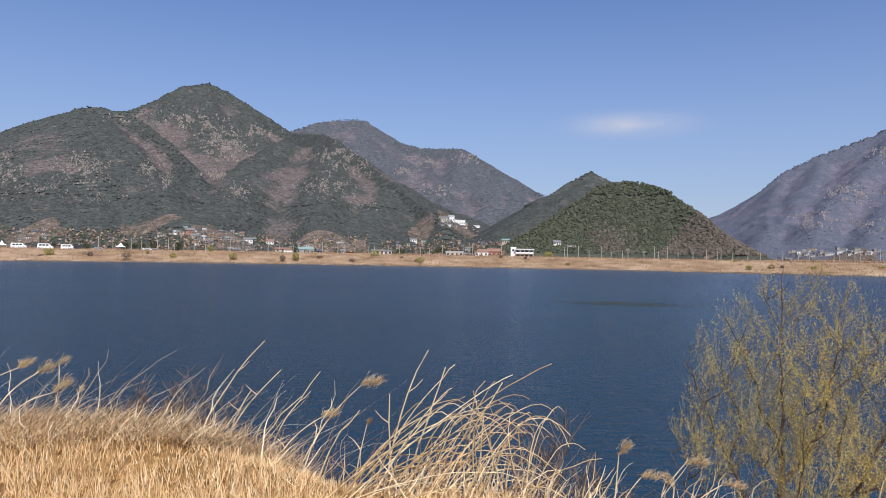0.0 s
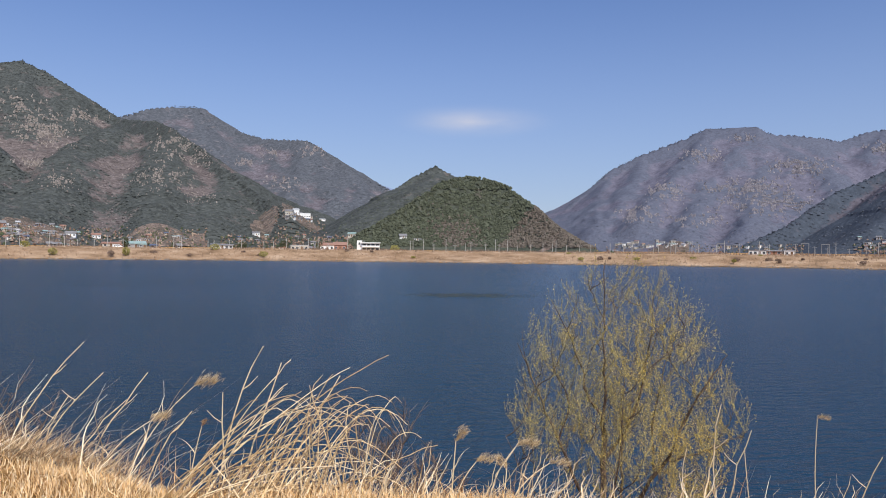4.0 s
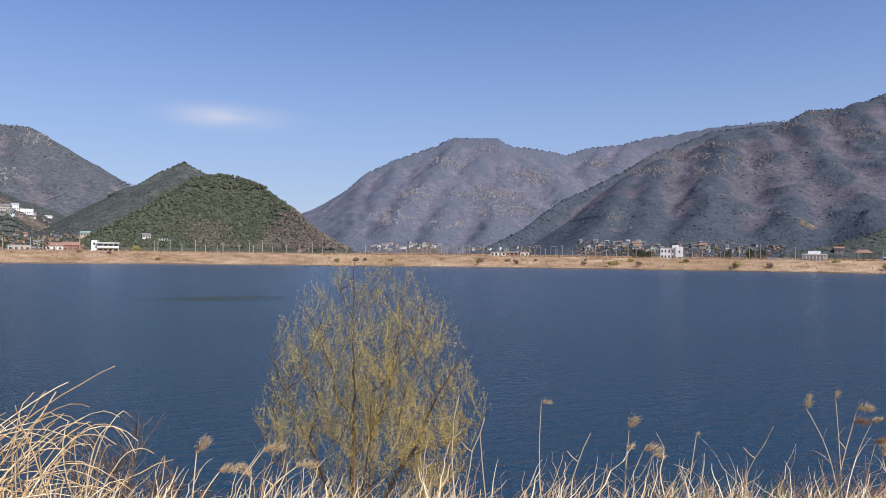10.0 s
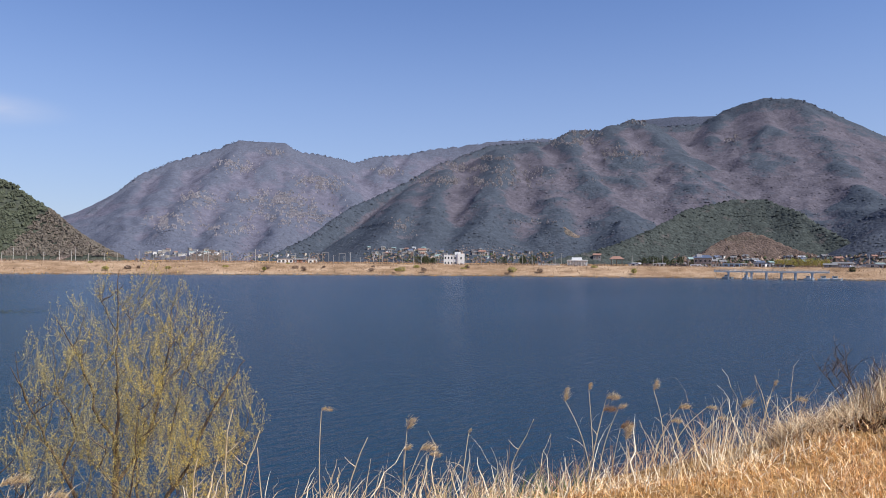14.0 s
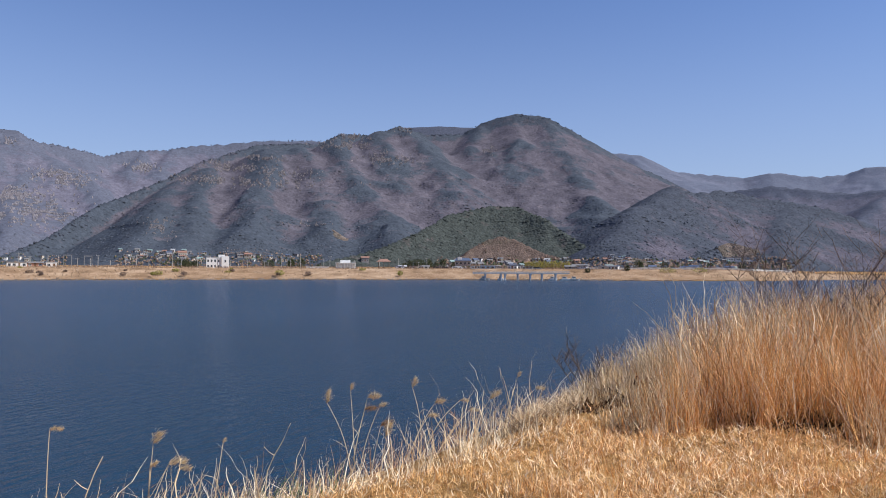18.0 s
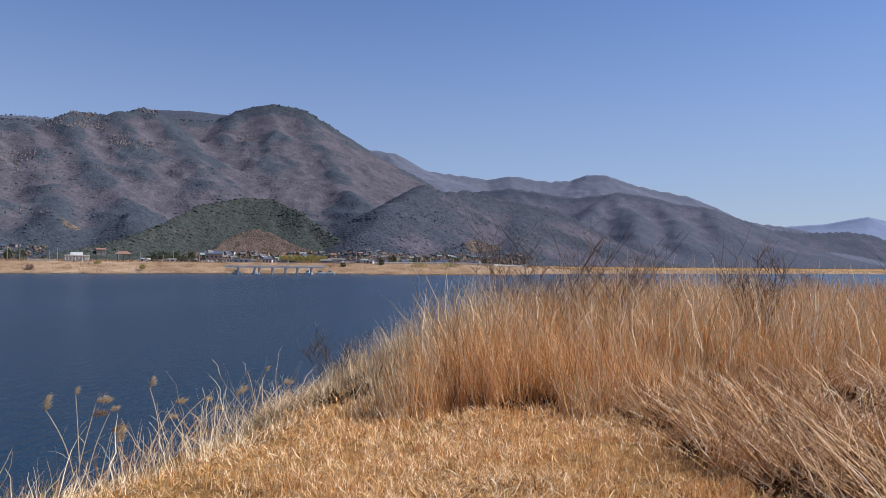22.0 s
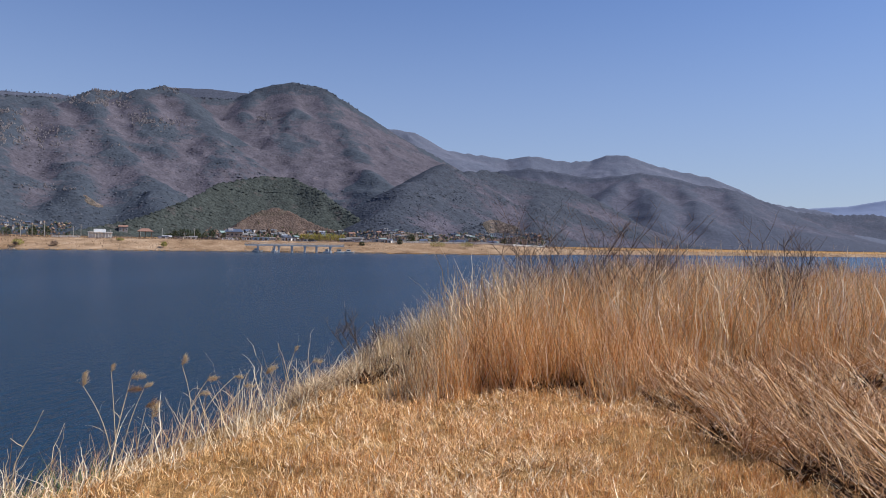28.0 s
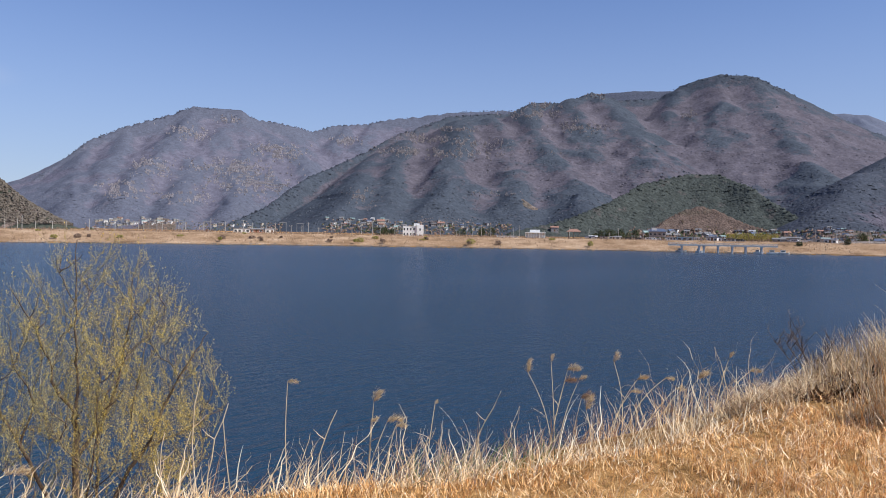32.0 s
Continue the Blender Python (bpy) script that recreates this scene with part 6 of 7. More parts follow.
local_part("wall", box(-5.8, -3.5, -2, 1.8, 3.5, 5.6), M_white, th)
local_part("stair_bay", box(1.81, -4.2, -2, 5.6, 3.5, 6.4), M_white, th)
local_part("roof", box(-5.9, -3.6, 5.603, 1.9, 3.6, 5.75), M_roof_white, th)
local_part("tank", box(0.2, -2, 5.76, 3.4, 1, 7.2), M_white, th, "white rooftop water tank")
for k in range(4):
    window(th, -4.9 + k * 1.75, 3.3, 0.8, 1.3, -3.5)
    window(th, -4.9 + k * 1.75, 0.6, 0.8, 1.2, -3.5)
window(th, 3.7, 3.2, 0.8, 1.2, -4.2)

# houses that stand out: bearing, distance, width, height, depth, wall, roof, rise of the roof, openings, label, turn
for row in ((0.9, 402, 9.5, 2.8, 5, M_cream, M_roof_white, 0.0, 4, "low cream flat-roofed house behind the dry bank", 4), (-4.9, 404, 11, 2.2, 5, M_white, M_roof_grey, 0.8, 5, "long low white house with a grey roof", 6),
            (9.0, seat(9.0, 0.8), 6, 2.2, 5, M_white, M_roof_grey, 1.8, 3, "white steep-roofed house at the foot of the pine hill", 10), (10.2, seat(10.2, 0.65), 6, 1.8, 4, M_white, M_roof_grey, 0.0, 3, "small flat white annexe below the pines", 0),
            (5.0, seat(5.0, 0.9), 7, 3.0, 5, M_cream, M_roof_teal, 1.4, 3, "house with a faded teal roof", -12), (-2.4, seat(-2.4, 1.0), 8, 3, 6, M_white, M_roof_grey, 1.5, 3, "white house on the lower slope", 8), (1.3, seat(1.3, 2.45), 15, 6, 9, M_white, M_roof_white, 0.0, 6, "white hillside guest house", 4),
            (0.1, seat(0.1, 2.6), 9, 4, 8, M_cream, M_roof_grey, 2.0, 4, "cream hillside house with a grey roof", -8), (2.6, seat(2.6, 2.3), 13, 3, 8, M_white, M_roof_blue, 0.0, 5, "long white terrace house on the slope", 2), (0.6, seat(0.6, 2.75), 8, 6, 8, M_white, M_roof_white, 2.0, 3, "tall white hillside house", 12),
            (3.0, 470, 9, 3, 6, M_white, M_roof_red, 1.8, 3, "white house with a red tile roof", 9), (4.1, 485, 8, 3.2, 6, M_brickwall, M_roof_red, 2.0, 3, "brick house with an orange roof", -6), (35.9, 415, 8.5, 2.6, 5, M_white, M_roof_grey, 0.0, 4, "low white house with pillars on the plain", 0),
            (37.0, 420, 7, 2.2, 5, M_brickwall, M_roof_grey, 0.6, 3, "low brick shed on the plain", 0), (38.0, 425, 5, 2.8, 5, M_white, M_roof_white, 0.0, 2, "small white house on the plain", 0), (46.6, seat(46.6, 0.8), 9, 4, 6, M_cream, M_roof_red, 2.0, 4, "cream house with an orange roof", 5),
            (51.4, seat(51.4, 0.75), 8, 3.2, 6, M_cream, M_roof_red, 1.8, 3, "house with an orange tiled roof", -10), (60.4, seat(60.4, 0.45), 8, 4, 6, M_greywall, M_roof_red, 1.6, 3, "house with a faded orange roof on the slope", 0), (88.6, seat(88.6, 0.5), 14, 3.2, 7, M_white, M_roof_grey, 0.0, 6, "long white shed by the road", 4),
            (-19.5, seat(-19.5, 1.3), 8, 3, 6, M_brickwall, M_roof_grey, 2.4, 3, "dark gabled house on the slope", 14), (-15.2, seat(-15.2, 0.7), 9, 3.2, 6, M_white, M_roof_grey, 1.8, 3, "white gabled house in the village", -6), (-13.6, seat(-13.6, 0.6), 8, 3, 6, M_white, M_roof_red, 1.8, 3, "white village house with a red roof", 6),
            (-11.0, 470, 11, 2.6, 7, M_greywall, M_roof_teal, 1.6, 3, "shed with a pale teal metal roof", 8), (-12.6, 450, 9, 2.2, 6, M_cream, M_roof_red, 0.9, 3, "low house with a faded red roof", 0)):
    house(*row)

# village houses in clusters
WALLS, ROOFS = (M_white, M_cream, M_greywall, M_cream, M_greywall), (M_roof_grey, M_roof_red, M_roof_grey, M_roof_white, M_roof_grey, M_roof_teal, M_roof_grey, M_roof_blue)
WALL_WORD = {M_white: "white", M_cream: "cream", M_greywall: "grey block", M_brickwall: "brick"}
ROOF_WORD = {M_roof_grey: "grey tiled", M_roof_red: "orange tiled", M_roof_blue: "blue metal", M_roof_white: "white metal", M_roof_teal: "teal metal"}
rv = random.Random(5)
for az0, az1, el0, el1, count in ((-19.2, -14.6, 0.2, 1.4, 52), (-22.6, -19.6, 0.8, 1.5, 14), (-31, -28.5, 0.4, 1.2, 10), (-12, -6, 0.2, 0.8, 16), (-4, 4, 0.2, 0.9, 18), (-0.6, 2.8, 2.1, 2.8, 16), (25.6, 31.4, 0.3, 0.8, 34),
                                  (31.4, 38, 0.25, 0.5, 12), (42.3, 48.5, 0.45, 1.1, 44), (50.6, 55, 0.4, 0.9, 14), (66.5, 77.2, 0.1, 0.6, 44), (79, 84, 0.1, 0.85, 34), (85, 92.5, 0.1, 0.55, 34)):
    for _ in range(count):
        w, r = rv.choice(WALLS), rv.choice(ROOFS)
        az, el = rv.uniform(az0, az1), rv.uniform(el0, el1)
        d = seat(az, el)
        if d > 1500 or el < 0.3 and d > 620:
            d = rv.uniform(430, 540)
        size = max(1.0, d / 750)
        house(az, d, rv.uniform(2.6, 4.8) * size, rv.uniform(1.3, 2.0) * size, rv.uniform(2.5, 3.6) * size, w, r, rv.choice((0.0, 0.9, 1.3)), rv.choice((2, 2, 3)), f"small {WALL_WORD[w]} village house with a {ROOF_WORD[r]} roof", rv.uniform(-35, 35))

# pavilion with an orange hipped roof
th = site("pavilion", 61.9, 392, "open timber pavilion with an orange hipped roof", "pavilion")
local_part("roof", gable(6.0, 5.0, 4.2, 1.5, 0.9, 2.2), M_roof_red, th)
local_part("deck", box(-3.2, -2.7, 0, 3.2, 2.7, 0.6), M_wood, th)
for x in (-2.8, 0, 2.8):
    for y in (-2.3, 2.3):
        local_part("post", [tube([(x, y, 0.5), (x, y, 4.25)], 0.14, 0.14, 6)], M_wood, th)
# white colonnaded hall and long low wall beside it
th = site("glass_hall", 58.9, 396, "low white hall with columns and a glazed front", "building")
local_part("wall", box(-5, -2, -1, 5, 4, 3.0), M_film, th)
local_part("roof", [box(-5.6, -3.4, 3.003, 5.6, 4.4, 3.4)], M_white, th)
local_part("upper_room", box(-3, -1, 3.41, 2.5, 3, 4.8), M_white, th)
for k in range(8):
    local_part("column", [tube([(-5.2 + k * 1.48, -3.0, -0.5), (-5.2 + k * 1.48, -3.0, 3.0)], 0.2, 0.2, 6)], M_white, th)
th = site("garden_wall", 56.7, 392, "long low white garden wall", "wall")
local_part("panel", box(-6, -0.2, -1, 6, 0.2, 1.1), M_white, th)
local_part("coping", box(-6.1, -0.3, 1.103, 6.1, 0.3, 1.25), M_concrete, th)
# house on stilts with a blue roof
th = site("blue_house", 68.2, 455, "two-storey restaurant with a bright blue roof", "building")
local_part("wall", box(-5, -3, 2.0, 5, 3, 5.2), M_greywall, th)
local_part("roof", gable(10, 6, 5.35, 1.8, 0.6, 2.0), M_roof_blue, th)
local_part("dormer", box(-3.4, -2.4, 6.0, -0.6, 0.4, 7.6), M_white, th)
for x in (-4.5, -1.5, 1.5, 4.5):
    local_part("post", [tube([(x, -2.6, -2), (x, -2.6, 2.0)], 0.2, 0.2, 6)], M_concrete, th)
    window(th, x * 0.85, 3.0, 1.4, 1.3, -3.0)
th = site("boat_office", 70.2, 392, "pale blue riverside kiosk building", "building")
local_part("wall", box(-4, -2, -3, 4, 2, 2.3), M_paint["blue"], th)
local_part("roof", box(-4.4, -2.4, 2.303, 4.4, 2.4, 2.5), M_roof_white, th)
for x in (-2.6, 0, 2.6):
    window(th, x, 0.8, 1.6, 1.1, -2.0)


# jetty bridge on piers
def bridge():
    th = site("bridge", 72.8, 347, "low concrete jetty bridge on pale round piers", "bridge", z=WATER_Z, turn=2.0)
    local_part("deck", box(-23, -1.8, 3.1, 23, 1.8, 3.8), M_concrete, th)
    for y in (-1.7, 1.7):
        local_part("railing", [box(-23, y - 0.04, 4.35, 23, y + 0.04, 4.45), box(-23, y - 0.03, 3.95, 23, y + 0.03, 4.0)], M_white, th)
        for k in range(24):
            local_part("post", box(-22.9 + k * 1.99, y - 0.05, 3.553, -22.8 + k * 1.99, y + 0.05, 4.35), M_steel, th)
    for k, x in enumerate((-17, -9.5, -7.5, -1.5, 4.5, 10, 16.5)):
        for y in (-1.2, 1.2):
            local_part("pier", [tube([(x, y, -3.0), (x, y, 3.1)], 0.42, 0.42, 10)], M_pier, th)
        local_part("pier_cap", box(x - 0.6, -1.75, 2.72, x + 0.6, 1.75, 3.097), M_concrete, th)
    for x in (-19, 6):
        local_part("canopy", [box(x - 4, -1.5, 5.6, x + 4, 1.5, 5.75)], M_roof_white, th)


bridge()


# moored boats and quayside sheds round the jetty
def boat(az, d, ln, paint, label):
    th = site("boat", az, d, label, "boat", "boats moored by the jetty", turn=rv.uniform(-20, 20), z=WATER_Z)
    l, w = ln / 2, ln * 0.16
    v = np.array([(-l, -w, -0.2), (l * 0.6, -w, -0.2), (l, 0, -0.2), (l * 0.6, w, -0.2), (-l, w, -0.2), (-l, -w * 1.15, 0.7), (l * 0.65, -w * 1.15, 0.8), (l * 1.1, 0, 1.0), (l * 0.65, w * 1.15, 0.8), (-l, w * 1.15, 0.7)], float)
    k = np.arange(5)
    local_part("hull", (v, [np.stack([k, (k + 1) % 5, (k + 1) % 5 + 5, k + 5], -1), np.array([(5, 6, 7, 8, 9), (4, 3, 2, 1, 0)])]), M_paint[paint], th)
    cab = local_part("cabin", box(-l * 0.55, -w * 0.7, 0.72, l * 0.25, w * 0.7, 1.75), M_white, th)
    local_part("window", box(-l * 0.45, -w * 0.7 - 0.02, 1.15, l * 0.15, -w * 0.7 + 0.01, 1.55), M_glass, cab)
    local_part("cabin_roof", box(-l * 0.62, -w * 0.85, 1.753, l * 0.32, w * 0.85, 1.85), M_roof_white, th)


for k in range(5):
    p = ("white", "grey", "white", "grey")[k % 4]
    boat(rv.uniform(68.5, 77.5), rv.uniform(353, 357), rv.uniform(3, 5), p, f"small {p} cabin boat moored by the jetty")
for k in range(22):
    w, r = rv.choice((M_white, M_white, M_greywall, M_cream)), rv.choice((M_roof_white, M_roof_grey, M_roof_blue, M_roof_white))
    house(rv.uniform(63, 80), rv.uniform(388, 420), rv.uniform(2.5, 6), rv.uniform(1.5, 2.4), rv.uniform(2, 3.5), w, r, rv.choice((0.0, 0.0, 0.7)), rv.choice((1, 2, 3)), f"low {WALL_WORD[w]} quayside shed with a {ROOF_WORD[r]} roof", rv.uniform(-20, 20), "quayside sheds by the jetty")


def embankment(az0, az1, off, height, label, mat, name):
    """A long low wall or road edge that follows the far shore."""
    az = np.arange(az0, az1, 0.5)
    d = shore_distance(az) + off
    a = np.radians(az)
    x, y = d * np.sin(a), d * np.cos(a)
    x2, y2 = (d + 5) * np.sin(a), (d + 5) * np.cos(a)
    z = ground_z(x, y)
    n = len(az)
    v = np.concatenate([np.stack([x, y, z - 1], -1), np.stack([x, y, z + height], -1), np.stack([x2, y2, z + height], -1), np.stack([x2, y2, z - 1], -1)])
    i = np.arange(n - 1)
    q = np.concatenate([np.stack([i + k * n, i + 1 + k * n, i + 1 + (k + 1) * n, i + (k + 1) * n], -1) for k in range(3)])
    me = mesh_np(name, v, [q])
    me.materials.append(mat)
    tagged(new(name, me), label, "road", kind="structure")


embankment(76.5, 93, 40, 1.3, "pale riverside road embankment", M_concrete, "road")
embankment(-34, 34, 24, 0.25, "pale dirt track along the far bank", M_track, "track")


# tents, camper vans and cars on the left bank
def tent(az, d, s, label):
    th = site("party_tent", az, d, label, "tent")
    v = np.array([(-s, -s, 2.1), (s, -s, 2.1), (s, s, 2.1), (-s, s, 2.1), (-s * 0.35, -s * 0.35, 3.0), (s * 0.35, -s * 0.35, 3.0), (s * 0.35, s * 0.35, 3.0), (-s * 0.35, s * 0.35, 3.0), (0, 0, 4.4)], float)
    local_part("canopy", (v, [np.array([(0, 1, 5, 4), (1, 2, 6, 5), (2, 3, 7, 6), (3, 0, 4, 7)]), np.array([(4, 5, 8), (5, 6, 8), (6, 7, 8), (7, 4, 8)])]), M_tarp, th)
    for x in (-s, s):
        for y in (-s, s):
            local_part("post", [tube([(x * 0.97, y * 0.97, 0), (x * 0.97, y * 0.97, 2.12)], 0.06, 0.06, 5)], M_steel, th)
        local_part("side_cloth", box(x * 0.98 - 0.02, -s, 0.3, x * 0.98 + 0.02, s, 2.1), M_tarp, th)


def van(az, d, turn, label, paint, ln=5.6, ht=2.6, group="parked camper vans"):
    th = site("camper_van" if ht > 2 else "car", az, d, label, "van" if ht > 2 else "car", group, turn, sink=0.0)
    l, w = ln / 2, 1.0
    prof = [(-l, 0.4), (l, 0.4), (l, 0.95 if ht < 2 else 1.3), (l * 0.72, ht * 0.62), (l * 0.42, ht), (-l * 0.92, ht), (-l, ht * 0.7)]
    n = len(prof)
    v = np.array([(x, y, z) for y in (-w, w) for x, z in prof], float)
    i = np.arange(n)
    q = np.stack([i, (i + 1) % n, (i + 1) % n + n, i + n], -1)
    local_part("body", (v, [q, np.arange(n)[None, ::-1], np.arange(n, 2 * n)[None, :]]), M_paint[paint], th)
    for k in range(3):
        local_part("window", box(-l * 0.75 + k * l * 0.42, -w - 0.02, ht * 0.60, -l * 0.75 + k * l * 0.42 + l * 0.34, -w + 0.02, ht * 0.86), M_glass, th)
    for x in (-l * 0.62, l * 0.62):
        for y in (-w + 0.02, w - 0.02):
            wh = local_part("wheel", [tube([(x, y - 0.1, 0.34), (x, y + 0.1, 0.34)], 0.34, 0.34, 12)], M_dark, th)
            local_part("rim", [tube([(x, y - 0.11, 0.34), (x, y + 0.11, 0.34)], 0.18, 0.18, 8)], M_steel, wh)


tent(-24.2, 392, 2.3, "white peaked party tent on the far bank")
tent(-31.6, 396, 2.0, "white square awning tent beside parked vans")
for k, (az, p, ln, ht) in enumerate(((-30.6, "white", 6.6, 2.7), (-29.0, "white", 6.8, 2.8), (-27.6, "white", 6.2, 2.6), (-26.9, "black", 5.0, 2.4), (-22.4, "white", 4.6, 1.6), (-21.9, "grey", 4.6, 1.6), (-25.6, "grey", 4.4, 1.6), (-12.2, "white", 4.5, 1.6))):
    van(az, 396 + (k % 3) * 4, rv.uniform(-15, 15), f"{p} {'camper van' if ht > 2 else 'car'} parked on the far bank", p, ln, ht, "parked camper vans" if ht > 2 else "parked cars on the far bank")
for k in range(10):
    van(rv.uniform(66, 79), shore_distance(72) + rv.uniform(34, 46), rv.uniform(-10, 10), "car parked by the jetty bridge", ("white", "grey", "black")[k % 3], 4.5, 1.55, "cars parked by the bridge")


# poles along the road and railway
def pole(az, d, h, arm, label="slim grey concrete utility pole"):
    th = site("utility_pole", az, d, label, "pole", "utility poles along the far bank")
    local_part("shaft", [tube([(0, 0, -0.5), (0, 0, h)], 0.17, 0.11, 6)], M_pole, th)
    for k in range(arm):
        local_part("crossarm", box(-1.0, -0.06, h - 0.5 - 0.8 * k, 1.0, 0.06, h - 0.38 - 0.8 * k), M_steel, th)
        for x in (-0.8, 0.8):
            local_part("insulator", [tube([(x, 0, h - 0.38 - 0.8 * k), (x, 0, h - 0.16 - 0.8 * k)], 0.06, 0.05, 5)], M_pole, th)


for az0, az1, count, off in ((-26, -18, 9, 42), (-17, -9, 9, 44), (-9, 6, 14, 46), (9, 24, 20, 40), (25, 40, 16, 48), (40, 56, 20, 44), (56, 68, 8, 46), (78, 96, 14, 60)):
    for k in range(count):
        az = az0 + (az1 - az0) * (k + rv.uniform(0.1, 0.9)) / count
        pole(az, float(shore_distance(az)) + off + rv.uniform(-6, 14), rv.uniform(4.0, 7.5), rv.choice((0, 1, 1, 2)))
# railway portal frames
for az in (27.2, 29.6, 31.4, 33.4, 39.0, 40.3, 43.0):
    th = site("portal_frame", az, 402, "steel railway portal frame", "gantry", "railway portal frames")
    for x in (-1.7, 1.7):
        local_part("post", box(x - 0.13, -0.13, -0.5, x + 0.13, 0.13, 6.0), M_steel, th)
    local_part("beam", box(-1.9, -0.13, 6.003, 1.9, 0.13, 6.35), M_steel, th)


# far-bank vegetation
def far_bank():
    n = 28000
    az, e = rng.uniform(-36, 120, n), rng.uniform(2.0, 34, n)
    d = shore_distance(az) + e
    a = np.radians(az)
    x, y = d * np.sin(a), d * np.cos(a)
    keep = fbm(x / 9, y / 9, 3, 211) > 0.30
    x, y, d = x[keep], y[keep], d[keep]
    p = np.stack([x, y, ground_z(x, y) - 0.05], -1)
    n = len(p)
    stuff("far_bank_grass", ribbons(p, U(0.6, 1.2, n), U(0, 6.28, n), U(0.2, 0.8, n), U(0, 0.3, n), U(0.15, 0.40, n), 2), M_farstraw, "tufted straw-coloured grass on the far bank")
    n = 3600
    az = rng.uniform(-36, 80, n)
    d = shore_distance(az) + rng.normal(1.0, 0.9, n)
    a = np.radians(az)
    x, y = d * np.sin(a), d * np.cos(a)
    p = np.stack([x, y, np.maximum(ground_z(x, y), WATER_Z - 0.3) - 0.1], -1)
    stuff("riprap", crowns(p, U(0.3, 0.8, n), U(0.25, 0.6, n), 0.35, 0.25), M_riprap, "grey riprap stones at the waterline", "stone")
    # reddish scrub behind the bank
    n = 22000
    az = rng.uniform(-34, 100, n)
    d = shore_distance(az) + 26 + 90 * rng.random(n) ** 1.5
    a = np.radians(az)
    x, y = d * np.sin(a), d * np.cos(a)
    keep = fbm(x / 26, y / 26, 3, 221) > 0.47
    x, y = x[keep], y[keep]
    p = np.stack([x, y, ground_z(x, y) - 0.1], -1)
    n = len(p)
    stuff("bare_scrub", ribbons(p, U(0.7, 2.0, n), U(0, 6.28, n), U(0, 0.4, n), U(0, 0.2, n), U(0.10, 0.26, n), 3), M_farscrub, "reddish-brown leafless scrub behind the far bank", "scrub")


far_bank()


def bush(az, off, w, h, mat, label, name="riverside_bush", category="bush", d=None):
    """A rounded bush: short forked stems under a shell of leaf sprays."""
    d = float(shore_distance(az)) + off if d is None else d
    x, y = polar(az, d)
    z = float(surface_z(x, y)[0])
    th = thing(name, (x, y, z), label, category, "bushes on the far bank")
    stems = []
    for k in range(4):
        ang = rng.uniform(0, 6.28)
        stems.append(tube([(x, y, z - 0.2), (x + math.cos(ang) * w * 0.12, y + math.sin(ang) * w * 0.12, z + h * 0.35), (x + math.cos(ang) * w * 0.3, y + math.sin(ang) * w * 0.3, z + h * 0.8)], 0.12, 0.04, 4))
    part("stem", stems, M_shrub, th)
    n = 420
    t = rng.normal(0, 1, (n, 3))
    t /= np.linalg.norm(t, axis=1, keepdims=True)
    p = np.array([x, y, z + h * 0.42]) + t * np.array([w / 2, w / 2, h * 0.5]) * (0.45 + 0.55 * rng.random((n, 1)) ** 0.5)
    part("foliage", ribbons(p, U(0.25, 0.7, n) * h / 3, U(0, 6.28, n), U(0.2, 1.0, n), U(0, 0.4, n), U(0.12, 0.3, n), 2), mat, th)


for row in ((-32.4, 8, 5, 4.2, M_farwillow, "yellow-green willow bush on the far bank"), (-28.8, 9, 4.5, 3.6, M_farwillow, "fresh green willow bush on the far bank"), (-23.8, 3, 4.2, 2.4, M_farscrub, "round brown thicket at the waterline"),
            (-26.2, 8, 2.6, 2.4, M_farscrub, "small dark brown thicket on the far bank"), (-20.6, 8, 3.4, 2.6, M_farwillow, "olive willow bush on the bank"), (-16.3, 5, 4.2, 3.2, M_farwillow, "olive willow bush at the waterline"), (-12.6, 3, 3.2, 2.2, M_farscrub, "brown thicket near the water"),
            (-11.6, 5, 3.4, 4.0, M_farwillow, "tall yellow willow bush near the water"), (-5.4, 18, 5, 3.2, M_farwillow, "green willow clump on the bank top"), (-1.8, 4, 4.4, 2.6, M_farwillow, "low green bush at the waterline"), (8.4, 30, 5, 3.4, M_farwillow, "golden leafing bush beside the villa"),
            (24.6, 8, 3, 2.2, M_farscrub, "brown thicket on the bank"), (34.5, 9, 3, 2.0, M_farscrub, "brown thicket on the dry bank"), (45.0, 6, 4.5, 2.2, M_farwillow, "olive thicket on the bank"), (53.8, 4, 5.0, 2.6, M_farwillow, "dark olive thicket at the waterline"),
            (56.0, 5, 3.2, 2.0, M_farscrub, "brown thicket near the water"), (63.2, 4, 3.0, 2.4, M_farwillow, "olive bush near the water"), (84.0, 14, 9, 3.0, M_farwillow, "low green thicket on the far bank"), (86.3, 15, 8, 2.8, M_farwillow, "low olive thicket on the far bank"),
            (78.0, 14, 3, 2.5, M_fargreen, "dark evergreen bush by the road"), (81.0, 18, 3, 3.2, M_fargreen, "dark evergreen bush on the bank"), (-18.0, 20, 4, 3, M_farwillow, "young willow behind the bank top")):
    bush(*row)
for k in range(30):
    brown = rv.random() < 0.65
    bush(rv.uniform(-33, 62), rv.uniform(2, 20), rv.uniform(1.5, 3.6), rv.uniform(0.9, 1.8), M_farscrub if brown else M_farwillow, "low brown scrub bush on the far bank" if brown else "low olive scrub bush on the far bank")
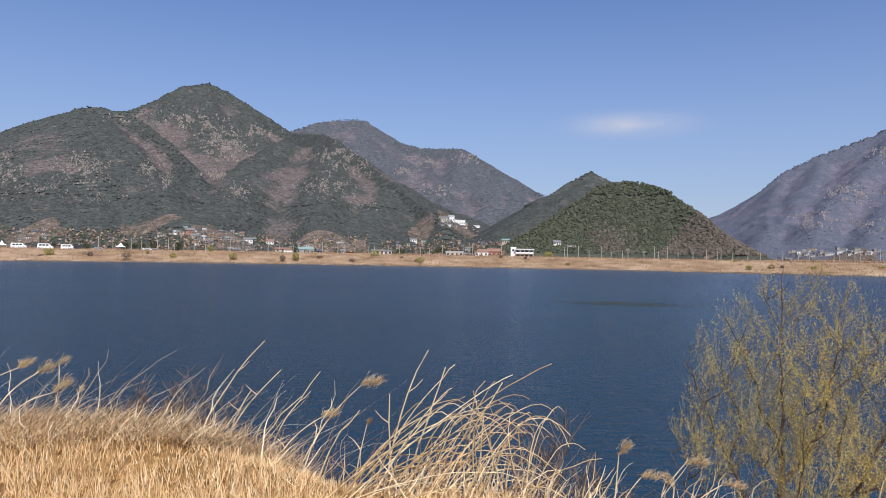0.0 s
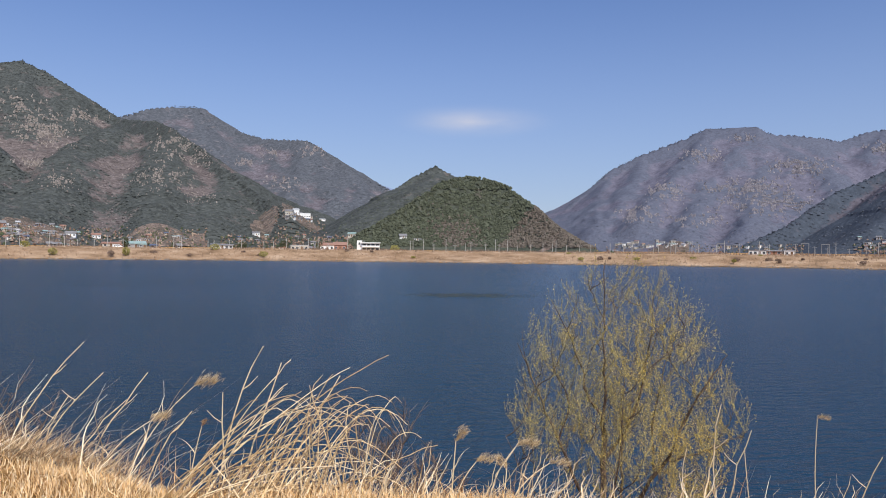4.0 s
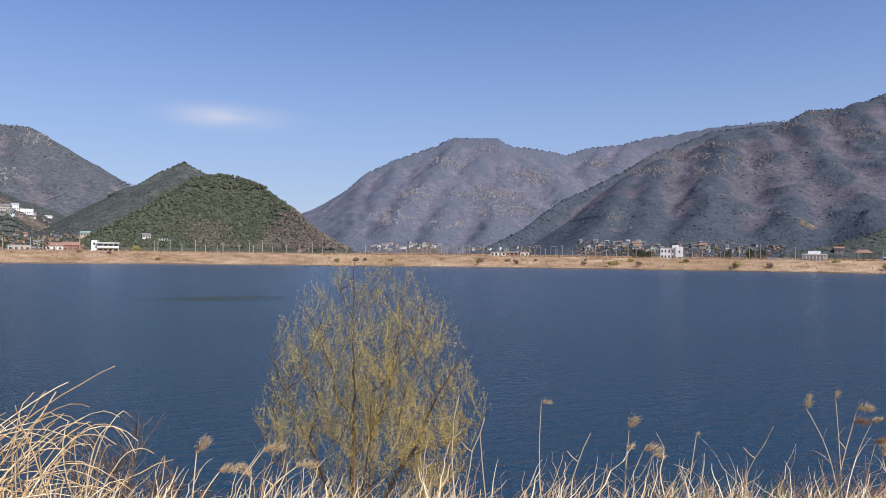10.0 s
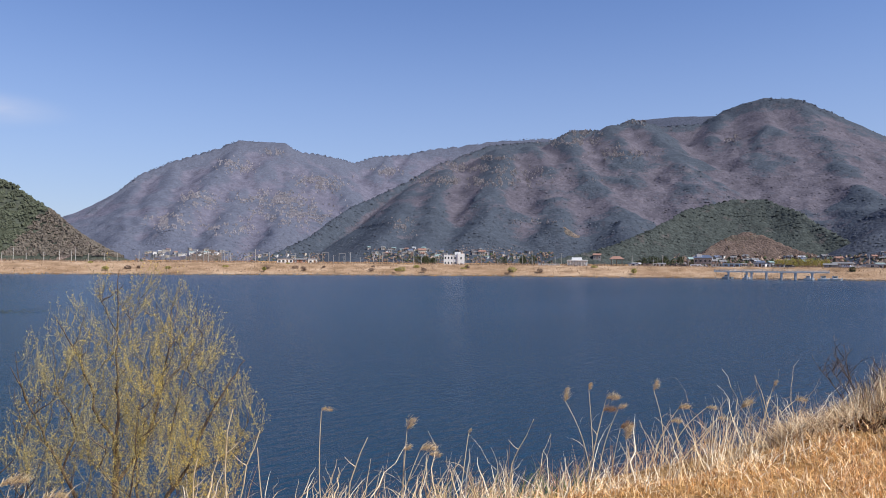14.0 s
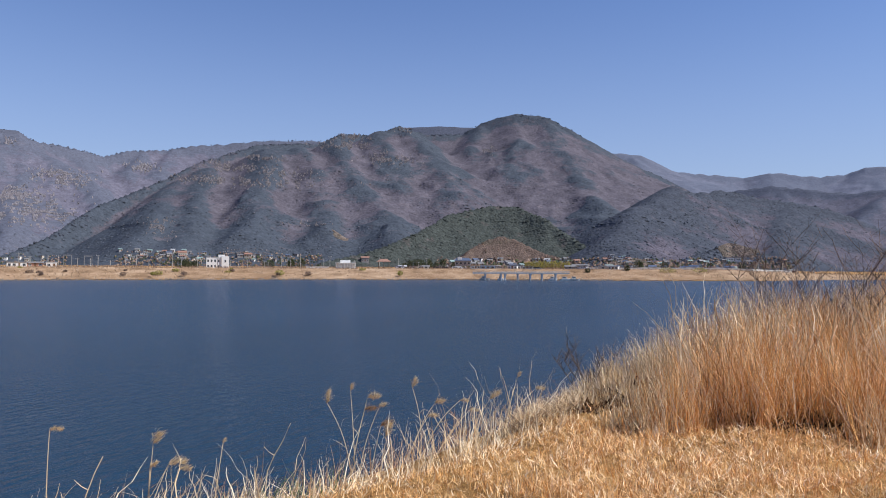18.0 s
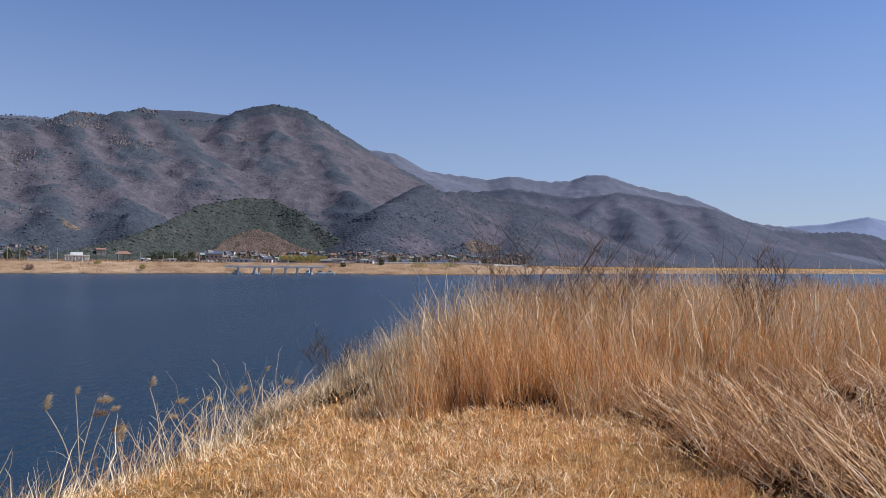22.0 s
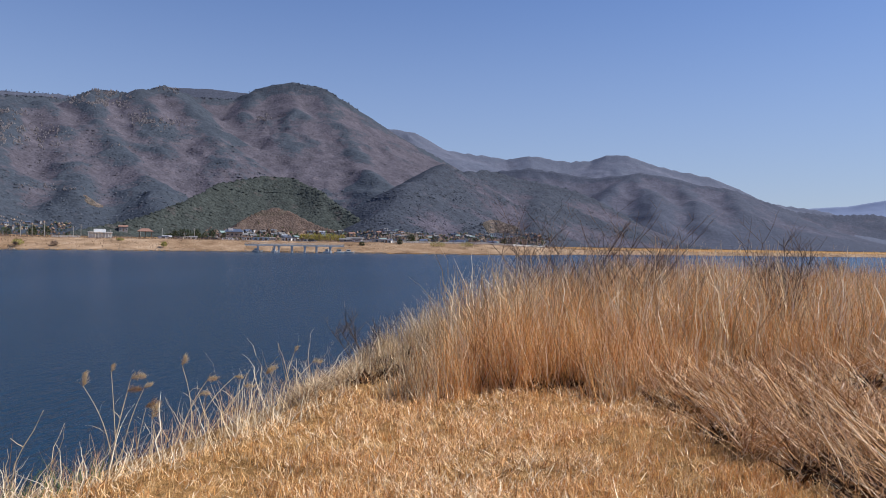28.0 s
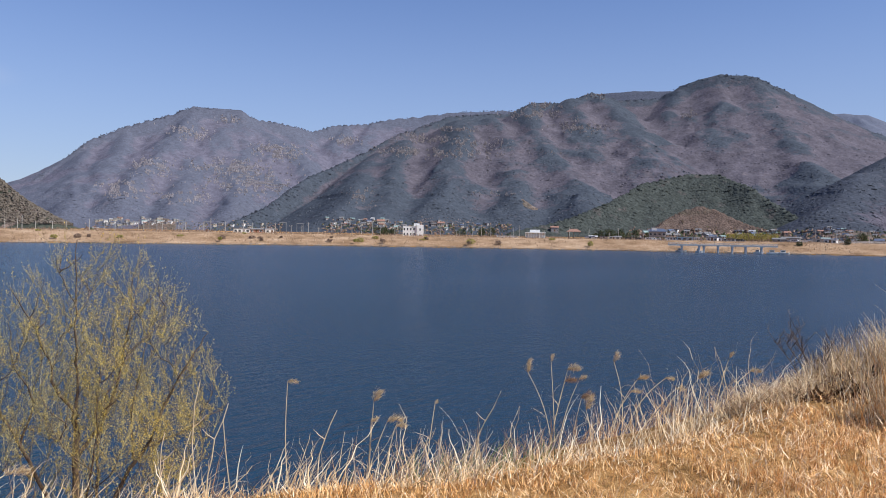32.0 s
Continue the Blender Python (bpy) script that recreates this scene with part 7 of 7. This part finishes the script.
# dark evergreens among the houses
for k in range(46):
    az = rv.choice((rv.uniform(-24, -20), rv.uniform(-12, 4), rv.uniform(46, 48.3), rv.uniform(52, 57), rv.uniform(63, 68), rv.uniform(79, 96), rv.uniform(-31, -24)))
    bush(az, rv.uniform(60, 130), rv.uniform(3, 6), rv.uniform(3.5, 6.5), M_fargreen, "dark green conifer among the village houses", "conifer", "tree")
# garden trees and scrub between the houses
for az0, az1, el1, count in ((-32, -6, 1.4, 1100), (-5, 5, 1.0, 360), (-1, 3, 2.8, 160), (25, 39, 0.7, 400), (42, 57, 1.0, 600), (66, 93, 0.7, 1000)):
    az, el = U(az0, az1, count), 0.1 + (el1 - 0.1) * rng.random(count)
    d = np.array([seat(a, e) for a, e in zip(az, el)])
    d = np.where(d > 1500, U(430, 560, count), d + U(-12, 2, count))
    a = np.radians(az)
    x, y = d * np.sin(a), d * np.cos(a)
    p = np.stack([x, y, surface_z(x, y) - 0.3], -1)
    brown = rng.random(count) < 0.65
    for sel, name, mat, lab in ((brown, "garden_scrub", M_farscrub, "brown leafless garden trees among the houses"), (~brown, "garden_trees", M_fargreen, "dark green garden trees among the houses")):
        k = int(sel.sum())
        stuff(name, clumps(p[sel], U(1.6, 3.6, k), U(1.4, 3.2, k)), mat, lab, "tree")
# golden bamboo strip at the knoll
for k in range(8):
    bush(73.4 + k * 0.42, 0, 6.5, 6.0, M_farwillow, "yellow-green bamboo grove below the knoll", "bamboo_grove", "bamboo", d=545)


# cleared earth and terraces on the slopes
def earth_patch(az, d, wide, deep, label, mat=M_earth, seed=0):
    n, m = 26, 18
    u, v = np.meshgrid(np.linspace(-1, 1, n), np.linspace(-1, 1, m), indexing="ij")
    a = radians(az)
    x = d * math.sin(a) + u * wide / 2 * math.cos(a) + v * deep / 2 * math.sin(a)
    y = d * math.cos(a) - u * wide / 2 * math.sin(a) + v * deep / 2 * math.cos(a)
    edge = 1 - np.hypot(u, v) + (fbm(u * 2 + seed, v * 2, 3, 231 + seed) - 0.5) * 1.1
    z = surface_z(x.ravel(), y.ravel()).reshape(x.shape) + np.clip(edge * 6, -4, 0.9)
    me = mesh_np("bare_earth", np.stack([x, y, z], -1).reshape(-1, 3), [grid_faces(n, m)])
    me.materials.append(mat)
    tagged(new("bare_earth", me), label, "earth", kind="structure")


for k, (az, el, wide, deep, label) in enumerate(((-1.7, 1.6, 34, 70, "tan cleared earth on the lower slope"), (-22.2, 1.6, 56, 34, "pale terraced clearing above the village"), (-17.0, 1.0, 60, 50, "brown cleared terrace below the pines"),
                                                 (-9.2, 1.1, 80, 60, "brown scrubby clearing by the village"), (1.1, 2.35, 56, 50, "pale cleared ground round hillside houses"), (-29.7, 1.0, 60, 50, "brown cleared slope behind the tents"),
                                                 (28.5, 0.5, 130, 80, "pale village ground at the mountain foot"),
                                                 (58.4, 2.4, 22, 20, "orange bare earth bank on the slope"), (89.0, 1.5, 50, 44, "tan terraced clearing on the spur"), (81.5, 0.5, 70, 40, "pale village ground below the spur"), (21.5, 0.9, 30, 26, "reddish bare rock at the hill foot"))):
    row = (az, min(seat(az, el), 1400), wide, deep, label)
    earth_patch(*row, seed=k)


M_weed = plain_material("wet_weed", (0.045, 0.050, 0.040), 0.8, 0, 0.2, 0.3, 2.0)


# a drift of floating weed on the water
def weed():
    n = 900
    az, d = rng.normal(14.2, 2.4, n), rng.normal(91, 2.2, n)
    a = np.radians(az)
    p = np.stack([d * np.sin(a), d * np.cos(a), np.full(n, WATER_Z - 0.02)], -1)
    stuff("water_weed", crowns(p, U(0.15, 0.5, n), U(0.02, 0.06, n), 0.32, 0.2), M_weed, "thin drift of dark weed floating on the river", "weed")


weed()
